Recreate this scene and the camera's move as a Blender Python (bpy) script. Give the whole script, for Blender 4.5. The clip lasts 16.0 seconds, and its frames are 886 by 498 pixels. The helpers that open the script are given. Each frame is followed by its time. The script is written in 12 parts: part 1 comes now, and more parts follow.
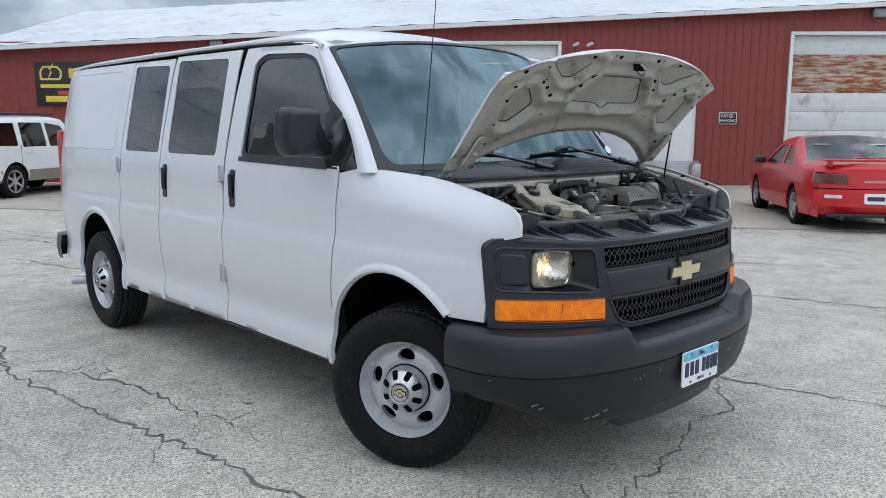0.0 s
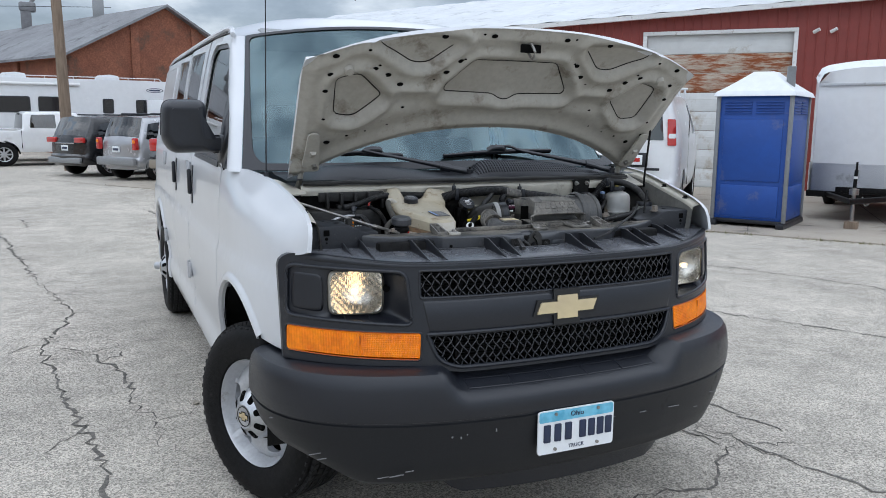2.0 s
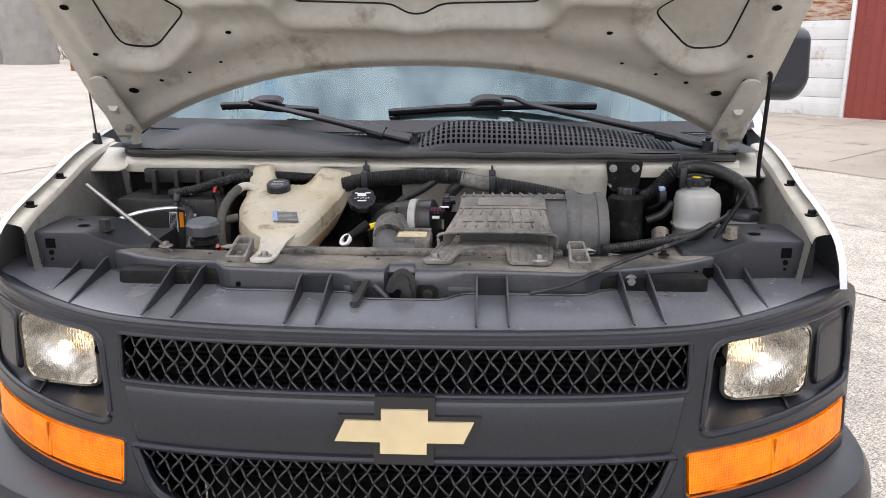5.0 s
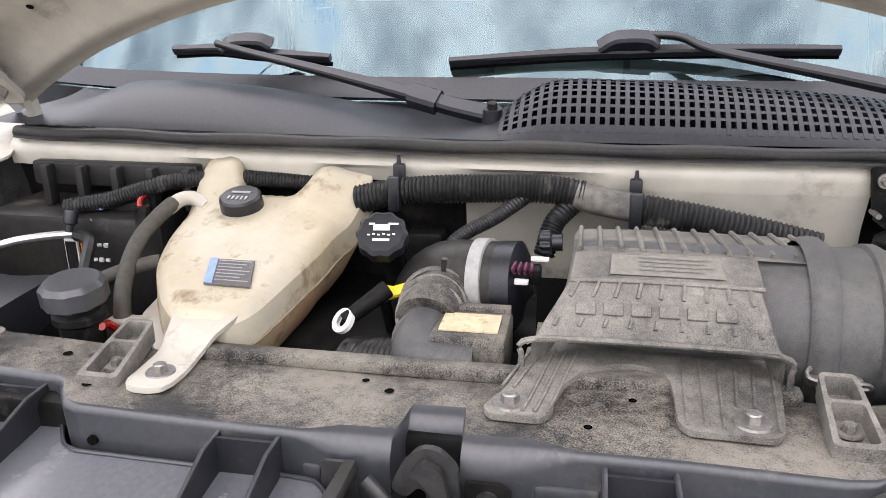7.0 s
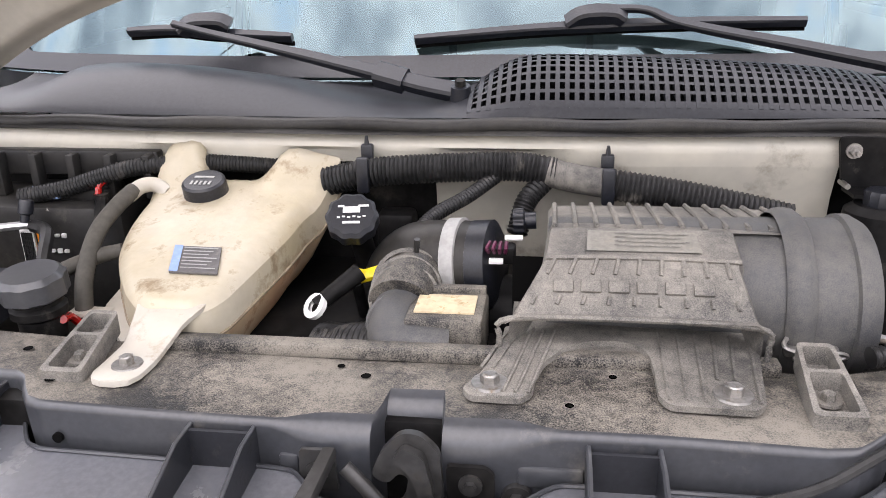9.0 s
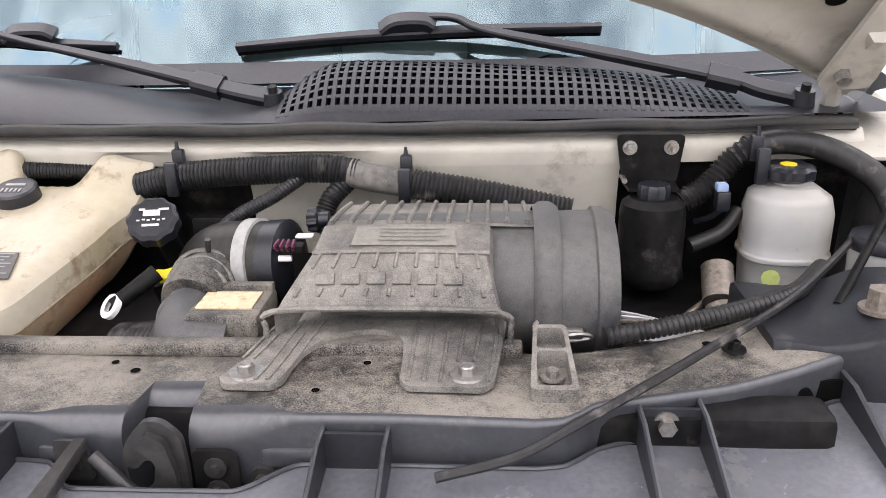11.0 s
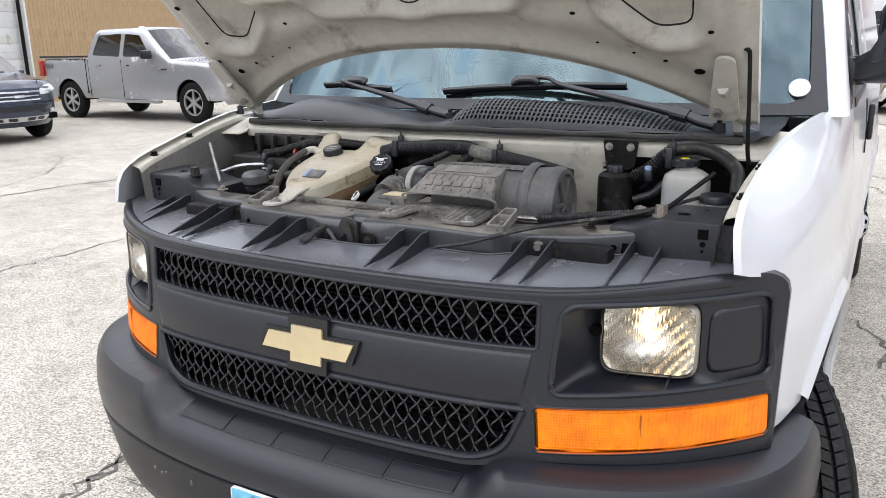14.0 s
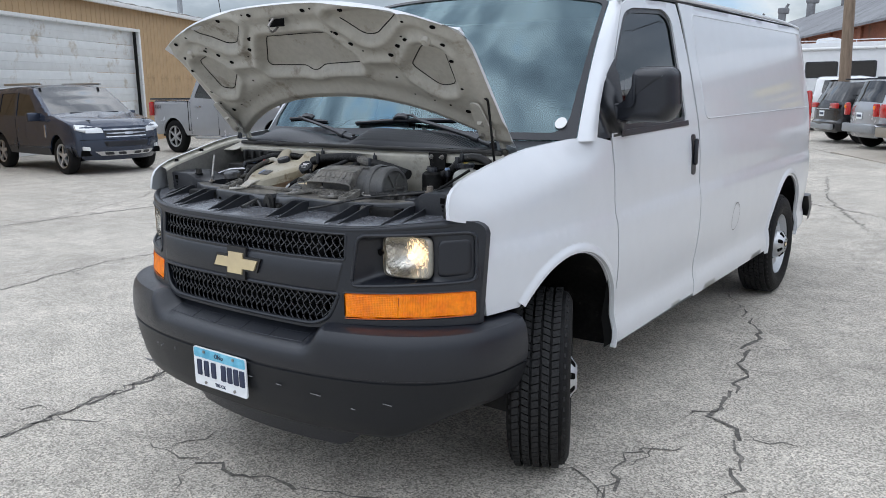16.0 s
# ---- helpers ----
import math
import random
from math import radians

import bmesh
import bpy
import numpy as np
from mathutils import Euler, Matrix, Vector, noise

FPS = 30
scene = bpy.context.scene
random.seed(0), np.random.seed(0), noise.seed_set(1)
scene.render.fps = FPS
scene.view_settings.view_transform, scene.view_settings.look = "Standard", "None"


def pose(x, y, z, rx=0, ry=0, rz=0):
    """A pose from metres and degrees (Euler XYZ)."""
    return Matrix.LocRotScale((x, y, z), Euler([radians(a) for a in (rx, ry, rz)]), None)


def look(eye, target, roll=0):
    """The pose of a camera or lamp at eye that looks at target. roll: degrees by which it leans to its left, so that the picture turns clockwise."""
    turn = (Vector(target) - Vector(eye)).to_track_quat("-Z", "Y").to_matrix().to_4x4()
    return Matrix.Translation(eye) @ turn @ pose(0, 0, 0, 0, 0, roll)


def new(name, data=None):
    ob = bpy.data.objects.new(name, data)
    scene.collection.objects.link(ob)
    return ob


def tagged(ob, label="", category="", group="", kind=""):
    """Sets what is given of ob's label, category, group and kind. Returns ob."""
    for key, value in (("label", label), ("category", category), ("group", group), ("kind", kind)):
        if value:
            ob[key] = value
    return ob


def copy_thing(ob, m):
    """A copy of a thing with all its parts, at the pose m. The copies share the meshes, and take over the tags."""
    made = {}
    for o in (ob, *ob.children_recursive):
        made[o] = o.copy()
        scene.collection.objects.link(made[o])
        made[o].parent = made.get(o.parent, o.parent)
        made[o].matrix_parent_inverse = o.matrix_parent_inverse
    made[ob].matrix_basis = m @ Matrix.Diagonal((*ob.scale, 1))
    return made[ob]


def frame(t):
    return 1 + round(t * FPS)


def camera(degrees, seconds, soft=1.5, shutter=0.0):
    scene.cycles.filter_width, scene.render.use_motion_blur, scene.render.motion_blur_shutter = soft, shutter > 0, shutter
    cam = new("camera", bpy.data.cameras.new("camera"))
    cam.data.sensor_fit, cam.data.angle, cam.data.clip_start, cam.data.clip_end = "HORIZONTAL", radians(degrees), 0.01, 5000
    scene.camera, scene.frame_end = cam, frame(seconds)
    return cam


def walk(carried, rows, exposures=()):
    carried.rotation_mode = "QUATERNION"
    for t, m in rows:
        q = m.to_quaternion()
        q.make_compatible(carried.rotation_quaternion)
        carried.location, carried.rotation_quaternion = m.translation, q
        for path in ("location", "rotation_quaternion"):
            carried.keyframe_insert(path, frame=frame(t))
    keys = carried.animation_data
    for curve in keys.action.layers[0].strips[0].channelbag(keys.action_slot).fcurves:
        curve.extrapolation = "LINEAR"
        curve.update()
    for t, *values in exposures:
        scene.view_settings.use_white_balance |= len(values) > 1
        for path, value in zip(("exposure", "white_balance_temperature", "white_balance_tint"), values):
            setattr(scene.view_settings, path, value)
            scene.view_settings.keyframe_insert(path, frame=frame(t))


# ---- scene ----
from mathutils import geometry

cam = camera(58.7, 16.0, soft=0.9)
PATH = [
    (0, (-3.128, -1.68, 1.536), (-1.775, -0.239, 1.231), 0.2),
    (0.5, (-2.73, -1.813, 1.542), (-1.493, -0.272, 1.237), 0.2),
    (1, (-2.334, -1.997, 1.546), (-1.23, -0.357, 1.242), 0.1),
    (1.5, (-1.895, -2.067, 1.527), (-0.936, -0.339, 1.219), 0.1),
    (2, (-1.472, -2.175, 1.54), (-0.668, -0.371, 1.223), 0.5),
    (2.5, (-1.052, -2.222, 1.554), (-0.416, -0.354, 1.229), 0.7),
    (3, (-0.657, -2.114, 1.551), (-0.196, -0.197, 1.21), 1.0),
    (3.5, (-0.258, -2.023, 1.564), (0.014, -0.076, 1.198), 1.1),
    (4, (-0.017, -1.797, 1.566), (0.079, 0.161, 1.169), 0.9),
    (4.2, (0.035, -1.665, 1.572), (0.085, 0.29, 1.155), 0.7),
    (5.3, (0.150, -0.97, 1.565), (0.02, 0.95, 1.04), -0.1),
    (6.3, (0.199, -0.396, 1.528), (-0.095, 1.489, 0.929), -1.0),
    (6.5, (0.184, -0.344, 1.525), (-0.131, 1.53, 0.902), -0.9),
    (7, (0.109, -0.263, 1.519), (-0.243, 1.594, 0.867), -0.6),
    (7.5, (0.058, -0.263, 1.514), (-0.332, 1.579, 0.841), -0.8),
    (8, (0.03, -0.273, 1.515), (-0.356, 1.566, 0.83), -0.8),
    (8.5, (0.049, -0.266, 1.513), (-0.303, 1.579, 0.827), -1.1),
    (9, (0.097, -0.25, 1.511), (-0.164, 1.608, 0.817), -1.2),
    (9.5, (0.153, -0.243, 1.513), (0.009, 1.624, 0.81), -1.3),
    (9.7, (0.171, -0.241, 1.514), (0.082, 1.627, 0.806), -1.2),
    (11.8, (0.319, -0.365, 1.524), (0.065, 1.509, 0.872), -1.6),
    (12, (0.322, -0.398, 1.526), (-0.006, 1.468, 0.888), -1.5),
    (12.5, (0.38, -0.542, 1.516), (-0.141, 1.294, 0.917), -1.5),
    (13, (0.58, -0.718, 1.53), (-0.118, 1.068, 0.962), -1.3),
    (13.5, (0.863, -0.885, 1.53), (0.013, 0.846, 1.0), -1.2),
    (14, (1.049, -1.145, 1.538), (0.096, 0.539, 1.03), -1.1),
    (14.5, (1.335, -1.347, 1.544), (0.317, 0.307, 1.063), -1.0),
    (15, (1.664, -1.528, 1.549), (0.602, 0.107, 1.103), -0.6),
    (15.5, (1.973, -1.704, 1.566), (0.866, -0.093, 1.144), -0.6),
    (16, (2.366, -1.794, 1.55), (1.206, -0.214, 1.151), -0.7),
]
walk(cam, [(t, look(eye, target, roll)) for t, eye, target, roll in PATH], exposures=[(0, -0.32, 6080, 8), (2.0, -0.24, 6120, 9), (3.5, -0.12, 6350, 11), (4.2, 0.10, 6650, 14), (6.3, 1.00, 7000, 17), (9.7, 1.06, 7100, 20), (12.0, 1.10, 7100, 18), (13.0, 0.96, 6850, 16), (13.5, 0.62, 6750, 14), (14.0, 0.44, 6700, 12), (14.5, 0.22, 6720, 13), (15.0, 0.06, 6750, 13), (15.5, -0.06, 6480, 11), (16.0, -0.12, 6220, 10)])

# ---- light: an overcast spring sky ----
world = bpy.data.worlds.new("overcast_sky")
scene.world = world
world.use_nodes = True
wn, wl = world.node_tree.nodes, world.node_tree.links
wn.clear()
w_out, w_bg = wn.new("ShaderNodeOutputWorld"), wn.new("ShaderNodeBackground")
w_tc, w_map = wn.new("ShaderNodeTexCoord"), wn.new("ShaderNodeMapping")
w_map.inputs["Scale"].default_value = (1.0, 1.0, 2.6)
w_n = wn.new("ShaderNodeTexNoise")
w_n.inputs["Scale"].default_value, w_n.inputs["Detail"].default_value, w_n.inputs["Roughness"].default_value = 2.9, 8.0, 0.58
w_r = wn.new("ShaderNodeValToRGB")
for pos, col in ((0.34, (0.26, 0.29, 0.335, 1)), (0.46, (0.52, 0.56, 0.62, 1)), (0.58, (1.08, 1.10, 1.13, 1)), (0.68, (0.62, 0.84, 1.10, 1))):
    e = w_r.color_ramp.elements.new(pos)
    e.color = col
w_r.color_ramp.elements.remove(w_r.color_ramp.elements[0])
w_r.color_ramp.elements.remove(w_r.color_ramp.elements[-1])
w_sky = wn.new("ShaderNodeTexSky")
w_sky.sky_type, w_sky.sun_disc, w_sky.sun_elevation, w_sky.sun_rotation = "NISHITA", False, radians(55), radians(200)
w_k = wn.new("ShaderNodeMixRGB")
w_k.inputs[0].default_value = 0.04
w_bg.inputs["Strength"].default_value = 1.0
wl.new(w_tc.outputs["Generated"], w_map.inputs["Vector"])
wl.new(w_map.outputs["Vector"], w_n.inputs["Vector"])
wl.new(w_n.outputs["Fac"], w_r.inputs["Fac"])
w_sep, w_el, w_mul = wn.new("ShaderNodeSeparateXYZ"), wn.new("ShaderNodeMapRange"), wn.new("ShaderNodeMixRGB")
w_el.inputs["From Min"].default_value, w_el.inputs["From Max"].default_value = 0.0, 0.75
w_el.inputs["To Min"].default_value, w_el.inputs["To Max"].default_value = 0.42, 2.25
w_mul.blend_type, w_mul.inputs[0].default_value = "MULTIPLY", 1.0
wl.new(w_tc.outputs["Generated"], w_sep.inputs["Vector"])
wl.new(w_sep.outputs["Z"], w_el.inputs["Value"])
wl.new(w_r.outputs["Color"], w_mul.inputs[1])
wl.new(w_el.outputs["Result"], w_mul.inputs[2])
wl.new(w_mul.outputs["Color"], w_k.inputs[1])
wl.new(w_sky.outputs["Color"], w_k.inputs[2])
wl.new(w_k.outputs["Color"], w_bg.inputs["Color"])
wl.new(w_bg.outputs["Background"], w_out.inputs["Surface"])
sun = new("sun", bpy.data.lights.new("sun", "SUN"))
sun.data.energy, sun.data.angle, sun.data.color = 0.5, radians(120), (1.0, 0.97, 0.93)
sun.matrix_world = look((-3, -4, 10), (0, 0, 0))

# ---- helpers for materials ----
def mat(name, color, rough=0.5, metal=0.0, grain=0.0, grain_scale=60.0, color2=None, blotch=4.0, dirt=None, dirt_amount=0.0, dirt_scale=9.0, bump=0.0, bump_scale=80.0,
        coat=0.0, coords="Object", vary=0.0, spec=0.5, stretch=(1, 1, 1)):
    """A surface with fine grain, larger blotches, dirt and relief."""
    m = bpy.data.materials.new(name)
    m.use_nodes = True
    nt = m.node_tree
    n, l = nt.nodes, nt.links
    b = n["Principled BSDF"]
    b.inputs["Roughness"].default_value, b.inputs["Metallic"].default_value = rough, metal
    b.inputs["Coat Weight"].default_value, b.inputs["Coat Roughness"].default_value = coat, 0.05
    b.inputs["Specular IOR Level"].default_value = spec
    tc, mp = n.new("ShaderNodeTexCoord"), n.new("ShaderNodeMapping")
    mp.inputs["Scale"].default_value = stretch
    l.new(tc.outputs[coords], mp.inputs["Vector"])
    col = (*color, 1)
    last = None

    def noise_at(scale, detail=5.0, rough_=0.6):
        t = n.new("ShaderNodeTexNoise")
        t.inputs["Scale"].default_value, t.inputs["Detail"].default_value, t.inputs["Roughness"].default_value = scale, detail, rough_
        l.new(mp.outputs["Vector"], t.inputs["Vector"])
        return t

    def mix(fac_out, a, c, lo, hi):
        r = n.new("ShaderNodeMapRange")
        r.inputs["From Min"].default_value, r.inputs["From Max"].default_value = lo, hi
        l.new(fac_out, r.inputs["Value"])
        x = n.new("ShaderNodeMixRGB")
        l.new(r.outputs["Result"], x.inputs[0])
        if isinstance(a, tuple):
            x.inputs[1].default_value = a
        else:
            l.new(a, x.inputs[1])
        x.inputs[2].default_value = c
        return x.outputs["Color"], r.outputs["Result"]

    last = col
    if color2 is not None:
        last, _ = mix(noise_at(blotch).outputs["Fac"], last, (*color2, 1), 0.35, 0.7)
    if grain > 0:
        g = noise_at(grain_scale, 3.0)
        hsv = n.new("ShaderNodeHueSaturation")
        r = n.new("ShaderNodeMapRange")
        r.inputs["From Min"].default_value, r.inputs["From Max"].default_value = 0.36, 0.64
        r.inputs["To Min"].default_value, r.inputs["To Max"].default_value = 1 - grain, 1 + grain
        l.new(g.outputs["Fac"], r.inputs["Value"])
        l.new(r.outputs["Result"], hsv.inputs["Value"])
        if isinstance(last, tuple):
            hsv.inputs["Color"].default_value = last
        else:
            l.new(last, hsv.inputs["Color"])
        last = hsv.outputs["Color"]
    if vary > 0:
        oi, r2, h2 = n.new("ShaderNodeObjectInfo"), n.new("ShaderNodeMapRange"), n.new("ShaderNodeHueSaturation")
        r2.inputs["To Min"].default_value, r2.inputs["To Max"].default_value = 1 - vary, 1 + vary
        l.new(oi.outputs["Random"], r2.inputs["Value"])
        l.new(r2.outputs["Result"], h2.inputs["Value"])
        if isinstance(last, tuple):
            h2.inputs["Color"].default_value = last
        else:
            l.new(last, h2.inputs["Color"])
        last = h2.outputs["Color"]
    if dirt is not None:
        d = noise_at(dirt_scale, 8.0, 0.7)
        last, fac = mix(d.outputs["Fac"], last, (*dirt, 1), 0.555 - 0.25 * dirt_amount, 0.68 - 0.25 * dirt_amount)
        r3 = n.new("ShaderNodeMapRange")
        r3.inputs["To Min"].default_value, r3.inputs["To Max"].default_value = rough, min(1.0, rough + 0.35)
        l.new(fac, r3.inputs["Value"])
        l.new(r3.outputs["Result"], b.inputs["Roughness"])
    if isinstance(last, tuple):
        b.inputs["Base Color"].default_value = last
    else:
        l.new(last, b.inputs["Base Color"])
    if bump > 0:
        t, bm_ = noise_at(bump_scale, 4.0), n.new("ShaderNodeBump")
        bm_.inputs["Strength"].default_value, bm_.inputs["Distance"].default_value = bump, 0.01
        l.new(t.outputs["Fac"], bm_.inputs["Height"])
        l.new(bm_.outputs["Normal"], b.inputs["Normal"])
    return m


def dust(name, base, layer, cover=0.0, rough=0.4, speck=650.0, patch=6.0, spec=0.4, bump=0.25, sharp=0.11, weight=1.1):
    """Dark plastic under a broken layer of fine dust, thick in some patches and rubbed off in others."""
    m = bpy.data.materials.new(name)
    m.use_nodes = True
    n, l = m.node_tree.nodes, m.node_tree.links
    b = n["Principled BSDF"]
    b.inputs["Specular IOR Level"].default_value = spec
    tc = n.new("ShaderNodeTexCoord")

    def field(scale, detail, rough_):
        t = n.new("ShaderNodeTexNoise")
        t.inputs["Scale"].default_value, t.inputs["Detail"].default_value, t.inputs["Roughness"].default_value = scale, detail, rough_
        l.new(tc.outputs["Object"], t.inputs["Vector"])
        return t.outputs["Fac"]

    fine, broad, mid = field(speck, 2.0, 0.7), field(patch, 6.0, 0.68), field(90.0, 4.0, 0.65)
    w, a, a2, w2 = (n.new("ShaderNodeMath") for _ in range(4))
    w.operation = w2.operation = "MULTIPLY"
    w.inputs[1].default_value, w2.inputs[1].default_value = weight, 0.55
    l.new(broad, w.inputs[0])
    l.new(mid, w2.inputs[0])
    l.new(fine, a.inputs[0])
    l.new(w.outputs[0], a.inputs[1])
    l.new(a.outputs[0], a2.inputs[0])
    l.new(w2.outputs[0], a2.inputs[1])
    mid_v = 0.5 + 0.5 * weight + 0.275 - cover
    r, x, rr, bp = n.new("ShaderNodeMapRange"), n.new("ShaderNodeMixRGB"), n.new("ShaderNodeMapRange"), n.new("ShaderNodeBump")
    r.inputs["From Min"].default_value, r.inputs["From Max"].default_value = mid_v - sharp, mid_v + sharp
    l.new(a2.outputs[0], r.inputs["Value"])
    x.inputs[1].default_value, x.inputs[2].default_value = (*base, 1), (*layer, 1)
    l.new(r.outputs["Result"], x.inputs[0])
    l.new(x.outputs["Color"], b.inputs["Base Color"])
    rr.inputs["To Min"].default_value, rr.inputs["To Max"].default_value = rough, 0.85
    l.new(r.outputs["Result"], rr.inputs["Value"])
    l.new(rr.outputs["Result"], b.inputs["Roughness"])
    bp.inputs["Strength"].default_value, bp.inputs["Distance"].default_value = bump, 0.002
    l.new(fine, bp.inputs["Height"])
    l.new(bp.outputs["Normal"], b.inputs["Normal"])
    return m


def glass(name, tint, rough=0.02, alpha=0.25, gloss=None):
    """Thin tinted pane: part clear, part gloss."""
    gloss = gloss or (1, 1, 1)
    m = bpy.data.materials.new(name)
    m.use_nodes = True
    n, l = m.node_tree.nodes, m.node_tree.links
    n.clear()
    o, mixn, tr, gl, fr = (n.new("ShaderNode" + k) for k in ("OutputMaterial", "MixShader", "BsdfTransparent", "BsdfGlossy", "Fresnel"))
    fr.inputs["IOR"].default_value = 1.0 + alpha * 2.2
    tr.inputs["Color"].default_value = (*tint, 1)
    gl.inputs["Roughness"].default_value = rough
    gl.inputs["Color"].default_value = (*gloss, 1)
    l.new(fr.outputs["Fac"], mixn.inputs["Fac"])
    l.new(tr.outputs["BSDF"], mixn.inputs[1])
    l.new(gl.outputs["BSDF"], mixn.inputs[2])
    l.new(mixn.outputs["Shader"], o.inputs["Surface"])
    return m


# ---- helpers for meshes ----
def finish(bm, smooth=40.0):
    bmesh.ops.recalc_face_normals(bm, faces=bm.faces)
    if smooth:
        for f in bm.faces:
            f.smooth = True
        for e in bm.edges:
            if len(e.link_faces) == 2 and e.calc_face_angle(0.0) > radians(smooth):
                e.smooth = False
    return bm


def link_mesh(name, bm, material, smooth=40.0):
    me = bpy.data.meshes.new(name)
    finish(bm, smooth).to_mesh(me)
    bm.free()
    for m in material if isinstance(material, (list, tuple)) else [material]:
        me.materials.append(m)
    return new(name, me)


def part(name, bm, material, parent, label="", smooth=40.0, m=None):
    ob = link_mesh(name, bm, material, smooth)
    ob.parent = parent
    if m is not None:
        ob.matrix_local = m
    if label:
        ob["label"] = label
    return ob


def split_part(name, bm, material, parent, label="", smooth=40.0):
    """Every loose piece of bm as a part of its own."""
    seen = set()
    made = None
    bm.verts.ensure_lookup_table()
    for v0 in list(bm.verts):
        if v0 in seen:
            continue
        todo, group = [v0], []
        seen.add(v0)
        while todo:
            v = todo.pop()
            group.append(v)
            for e in v.link_edges:
                w = e.other_vert(v)
                if w not in seen:
                    seen.add(w)
                    todo.append(w)
        b2, at = bmesh.new(), {}
        for v in group:
            at[v] = b2.verts.new(v.co)
        for f in {f for v in group for f in v.link_faces}:
            b2.faces.new([at[v] for v in f.verts])
        made = part(name, b2, material, parent, label, smooth)
    bm.free()
    return made


def thing(name, label, category, group="", at=None):
    ob = new(name)
    ob.empty_display_size = 0.1
    if at is not None:
        ob.matrix_world = at
    return tagged(ob, label, category, group)


def single(name, bm, material, label, category, group="", kind="", smooth=40.0, m=None):
    ob = link_mesh(name, bm, material, smooth)
    if m is not None:
        ob.matrix_world = m
    return tagged(ob, label, category, group, kind)


def B():
    return bmesh.new()


def box(bm, c, s, bevel=0.0, m=None, seg=2):
    """A rounded block: centre, size."""
    r = bmesh.ops.create_cube(bm, size=1.0)
    vs = r["verts"]
    bmesh.ops.scale(bm, vec=s, verts=vs)
    if bevel > 0:
        es = list({e for v in vs for e in v.link_edges})
        rb = bmesh.ops.bevel(bm, geom=es, offset=bevel, segments=seg, affect="EDGES", profile=0.5)
        vs = list({v for f in rb["faces"] for v in f.verts} | {v for v in vs if v.is_valid})
    bmesh.ops.translate(bm, vec=c, verts=vs)
    if m is not None:
        bmesh.ops.transform(bm, matrix=m, verts=vs)
    return vs


def cyl(bm, p0, p1, r0, r1=None, seg=20, caps=True):
    r1 = r0 if r1 is None else r1
    p0, p1 = Vector(p0), Vector(p1)
    q = (p1 - p0).to_track_quat("Z", "Y").to_matrix()
    rings = []
    for p, r in ((p0, r0), (p1, r1)):
        rings.append([bm.verts.new(p + q @ Vector((r * math.cos(2 * math.pi * k / seg), r * math.sin(2 * math.pi * k / seg), 0))) for k in range(seg)])
    for k in range(seg):
        bm.faces.new((rings[0][k], rings[0][(k + 1) % seg], rings[1][(k + 1) % seg], rings[1][k]))
    if caps:
        bm.faces.new(rings[0][::-1])
        bm.faces.new(rings[1])
    return rings[0] + rings[1]


def lathe(bm, prof, seg=24, m=None, star=None):
    """Turn a profile of (radius, height) about z. star(angle, k) scales a ring's radius."""
    m = m or Matrix.Identity(4)
    rings = []
    for i, (r, h) in enumerate(prof):
        if r < 1e-6:
            rings.append([bm.verts.new(m @ Vector((0, 0, h)))])
        else:
            rings.append([bm.verts.new(m @ Vector(((r * (star(a, i) if star else 1)) * math.cos(a), (r * (star(a, i) if star else 1)) * math.sin(a), h))) for a in (2 * math.pi * k / seg for k in range(seg))])
    for a, b in zip(rings, rings[1:]):
        for k in range(seg):
            j = (k + 1) % seg
            if len(a) == 1 and len(b) == 1:
                continue
            if len(a) == 1:
                bm.faces.new((a[0], b[j], b[k]))
            elif len(b) == 1:
                bm.faces.new((a[k], a[j], b[0]))
            else:
                bm.faces.new((a[k], a[j], b[j], b[k]))


def smooth_path(pts, n=6):
    pts = [Vector(p) for p in pts]
    if len(pts) < 3:
        return pts
    ext = [2 * pts[0] - pts[1]] + pts + [2 * pts[-1] - pts[-2]]
    out = []
    for i in range(1, len(ext) - 2):
        a, b, c, d = ext[i - 1: i + 3]
        for k in range(n):
            t = k / n
            out.append(0.5 * ((2 * b) + (c - a) * t + (2 * a - 5 * b + 4 * c - d) * t * t + (3 * b - a - 3 * c + d) * t ** 3))
    return out + [pts[-1]]


def tube(bm, pts, r, seg=10, smooth=6, ribs=0, rib=0.12):
    """A round hose along points; ribs: corrugations a metre."""
    path = smooth_path(pts, smooth) if smooth else [Vector(p) for p in pts]
    if ribs:
        dense, acc = [path[0]], 0.0
        step = 0.5 / ribs
        for a, b in zip(path, path[1:]):
            n = max(1, round((b - a).length / step))
            dense += [a.lerp(b, k / n) for k in range(1, n + 1)]
        path = dense
    up = Vector((0.02, 0.03, 1))
    rings = []
    for i, p in enumerate(path):
        d = (path[min(i + 1, len(path) - 1)] - path[max(i - 1, 0)]).normalized()
        x = d.cross(up)
        x = x.normalized() if x.length > 1e-4 else Vector((1, 0, 0))
        y = x.cross(d)
        rr = (r(i / (len(path) - 1)) if callable(r) else r) * (1 - (rib if ribs and i % 2 else 0))
        rings.append([bm.verts.new(p + rr * (math.cos(2 * math.pi * k / seg) * x + math.sin(2 * math.pi * k / seg) * y)) for k in range(seg)])
    for a, b in zip(rings, rings[1:]):
        for k in range(seg):
            bm.faces.new((a[k], a[(k + 1) % seg], b[(k + 1) % seg], b[k]))
    bm.faces.new(rings[0][::-1])
    bm.faces.new(rings[-1])


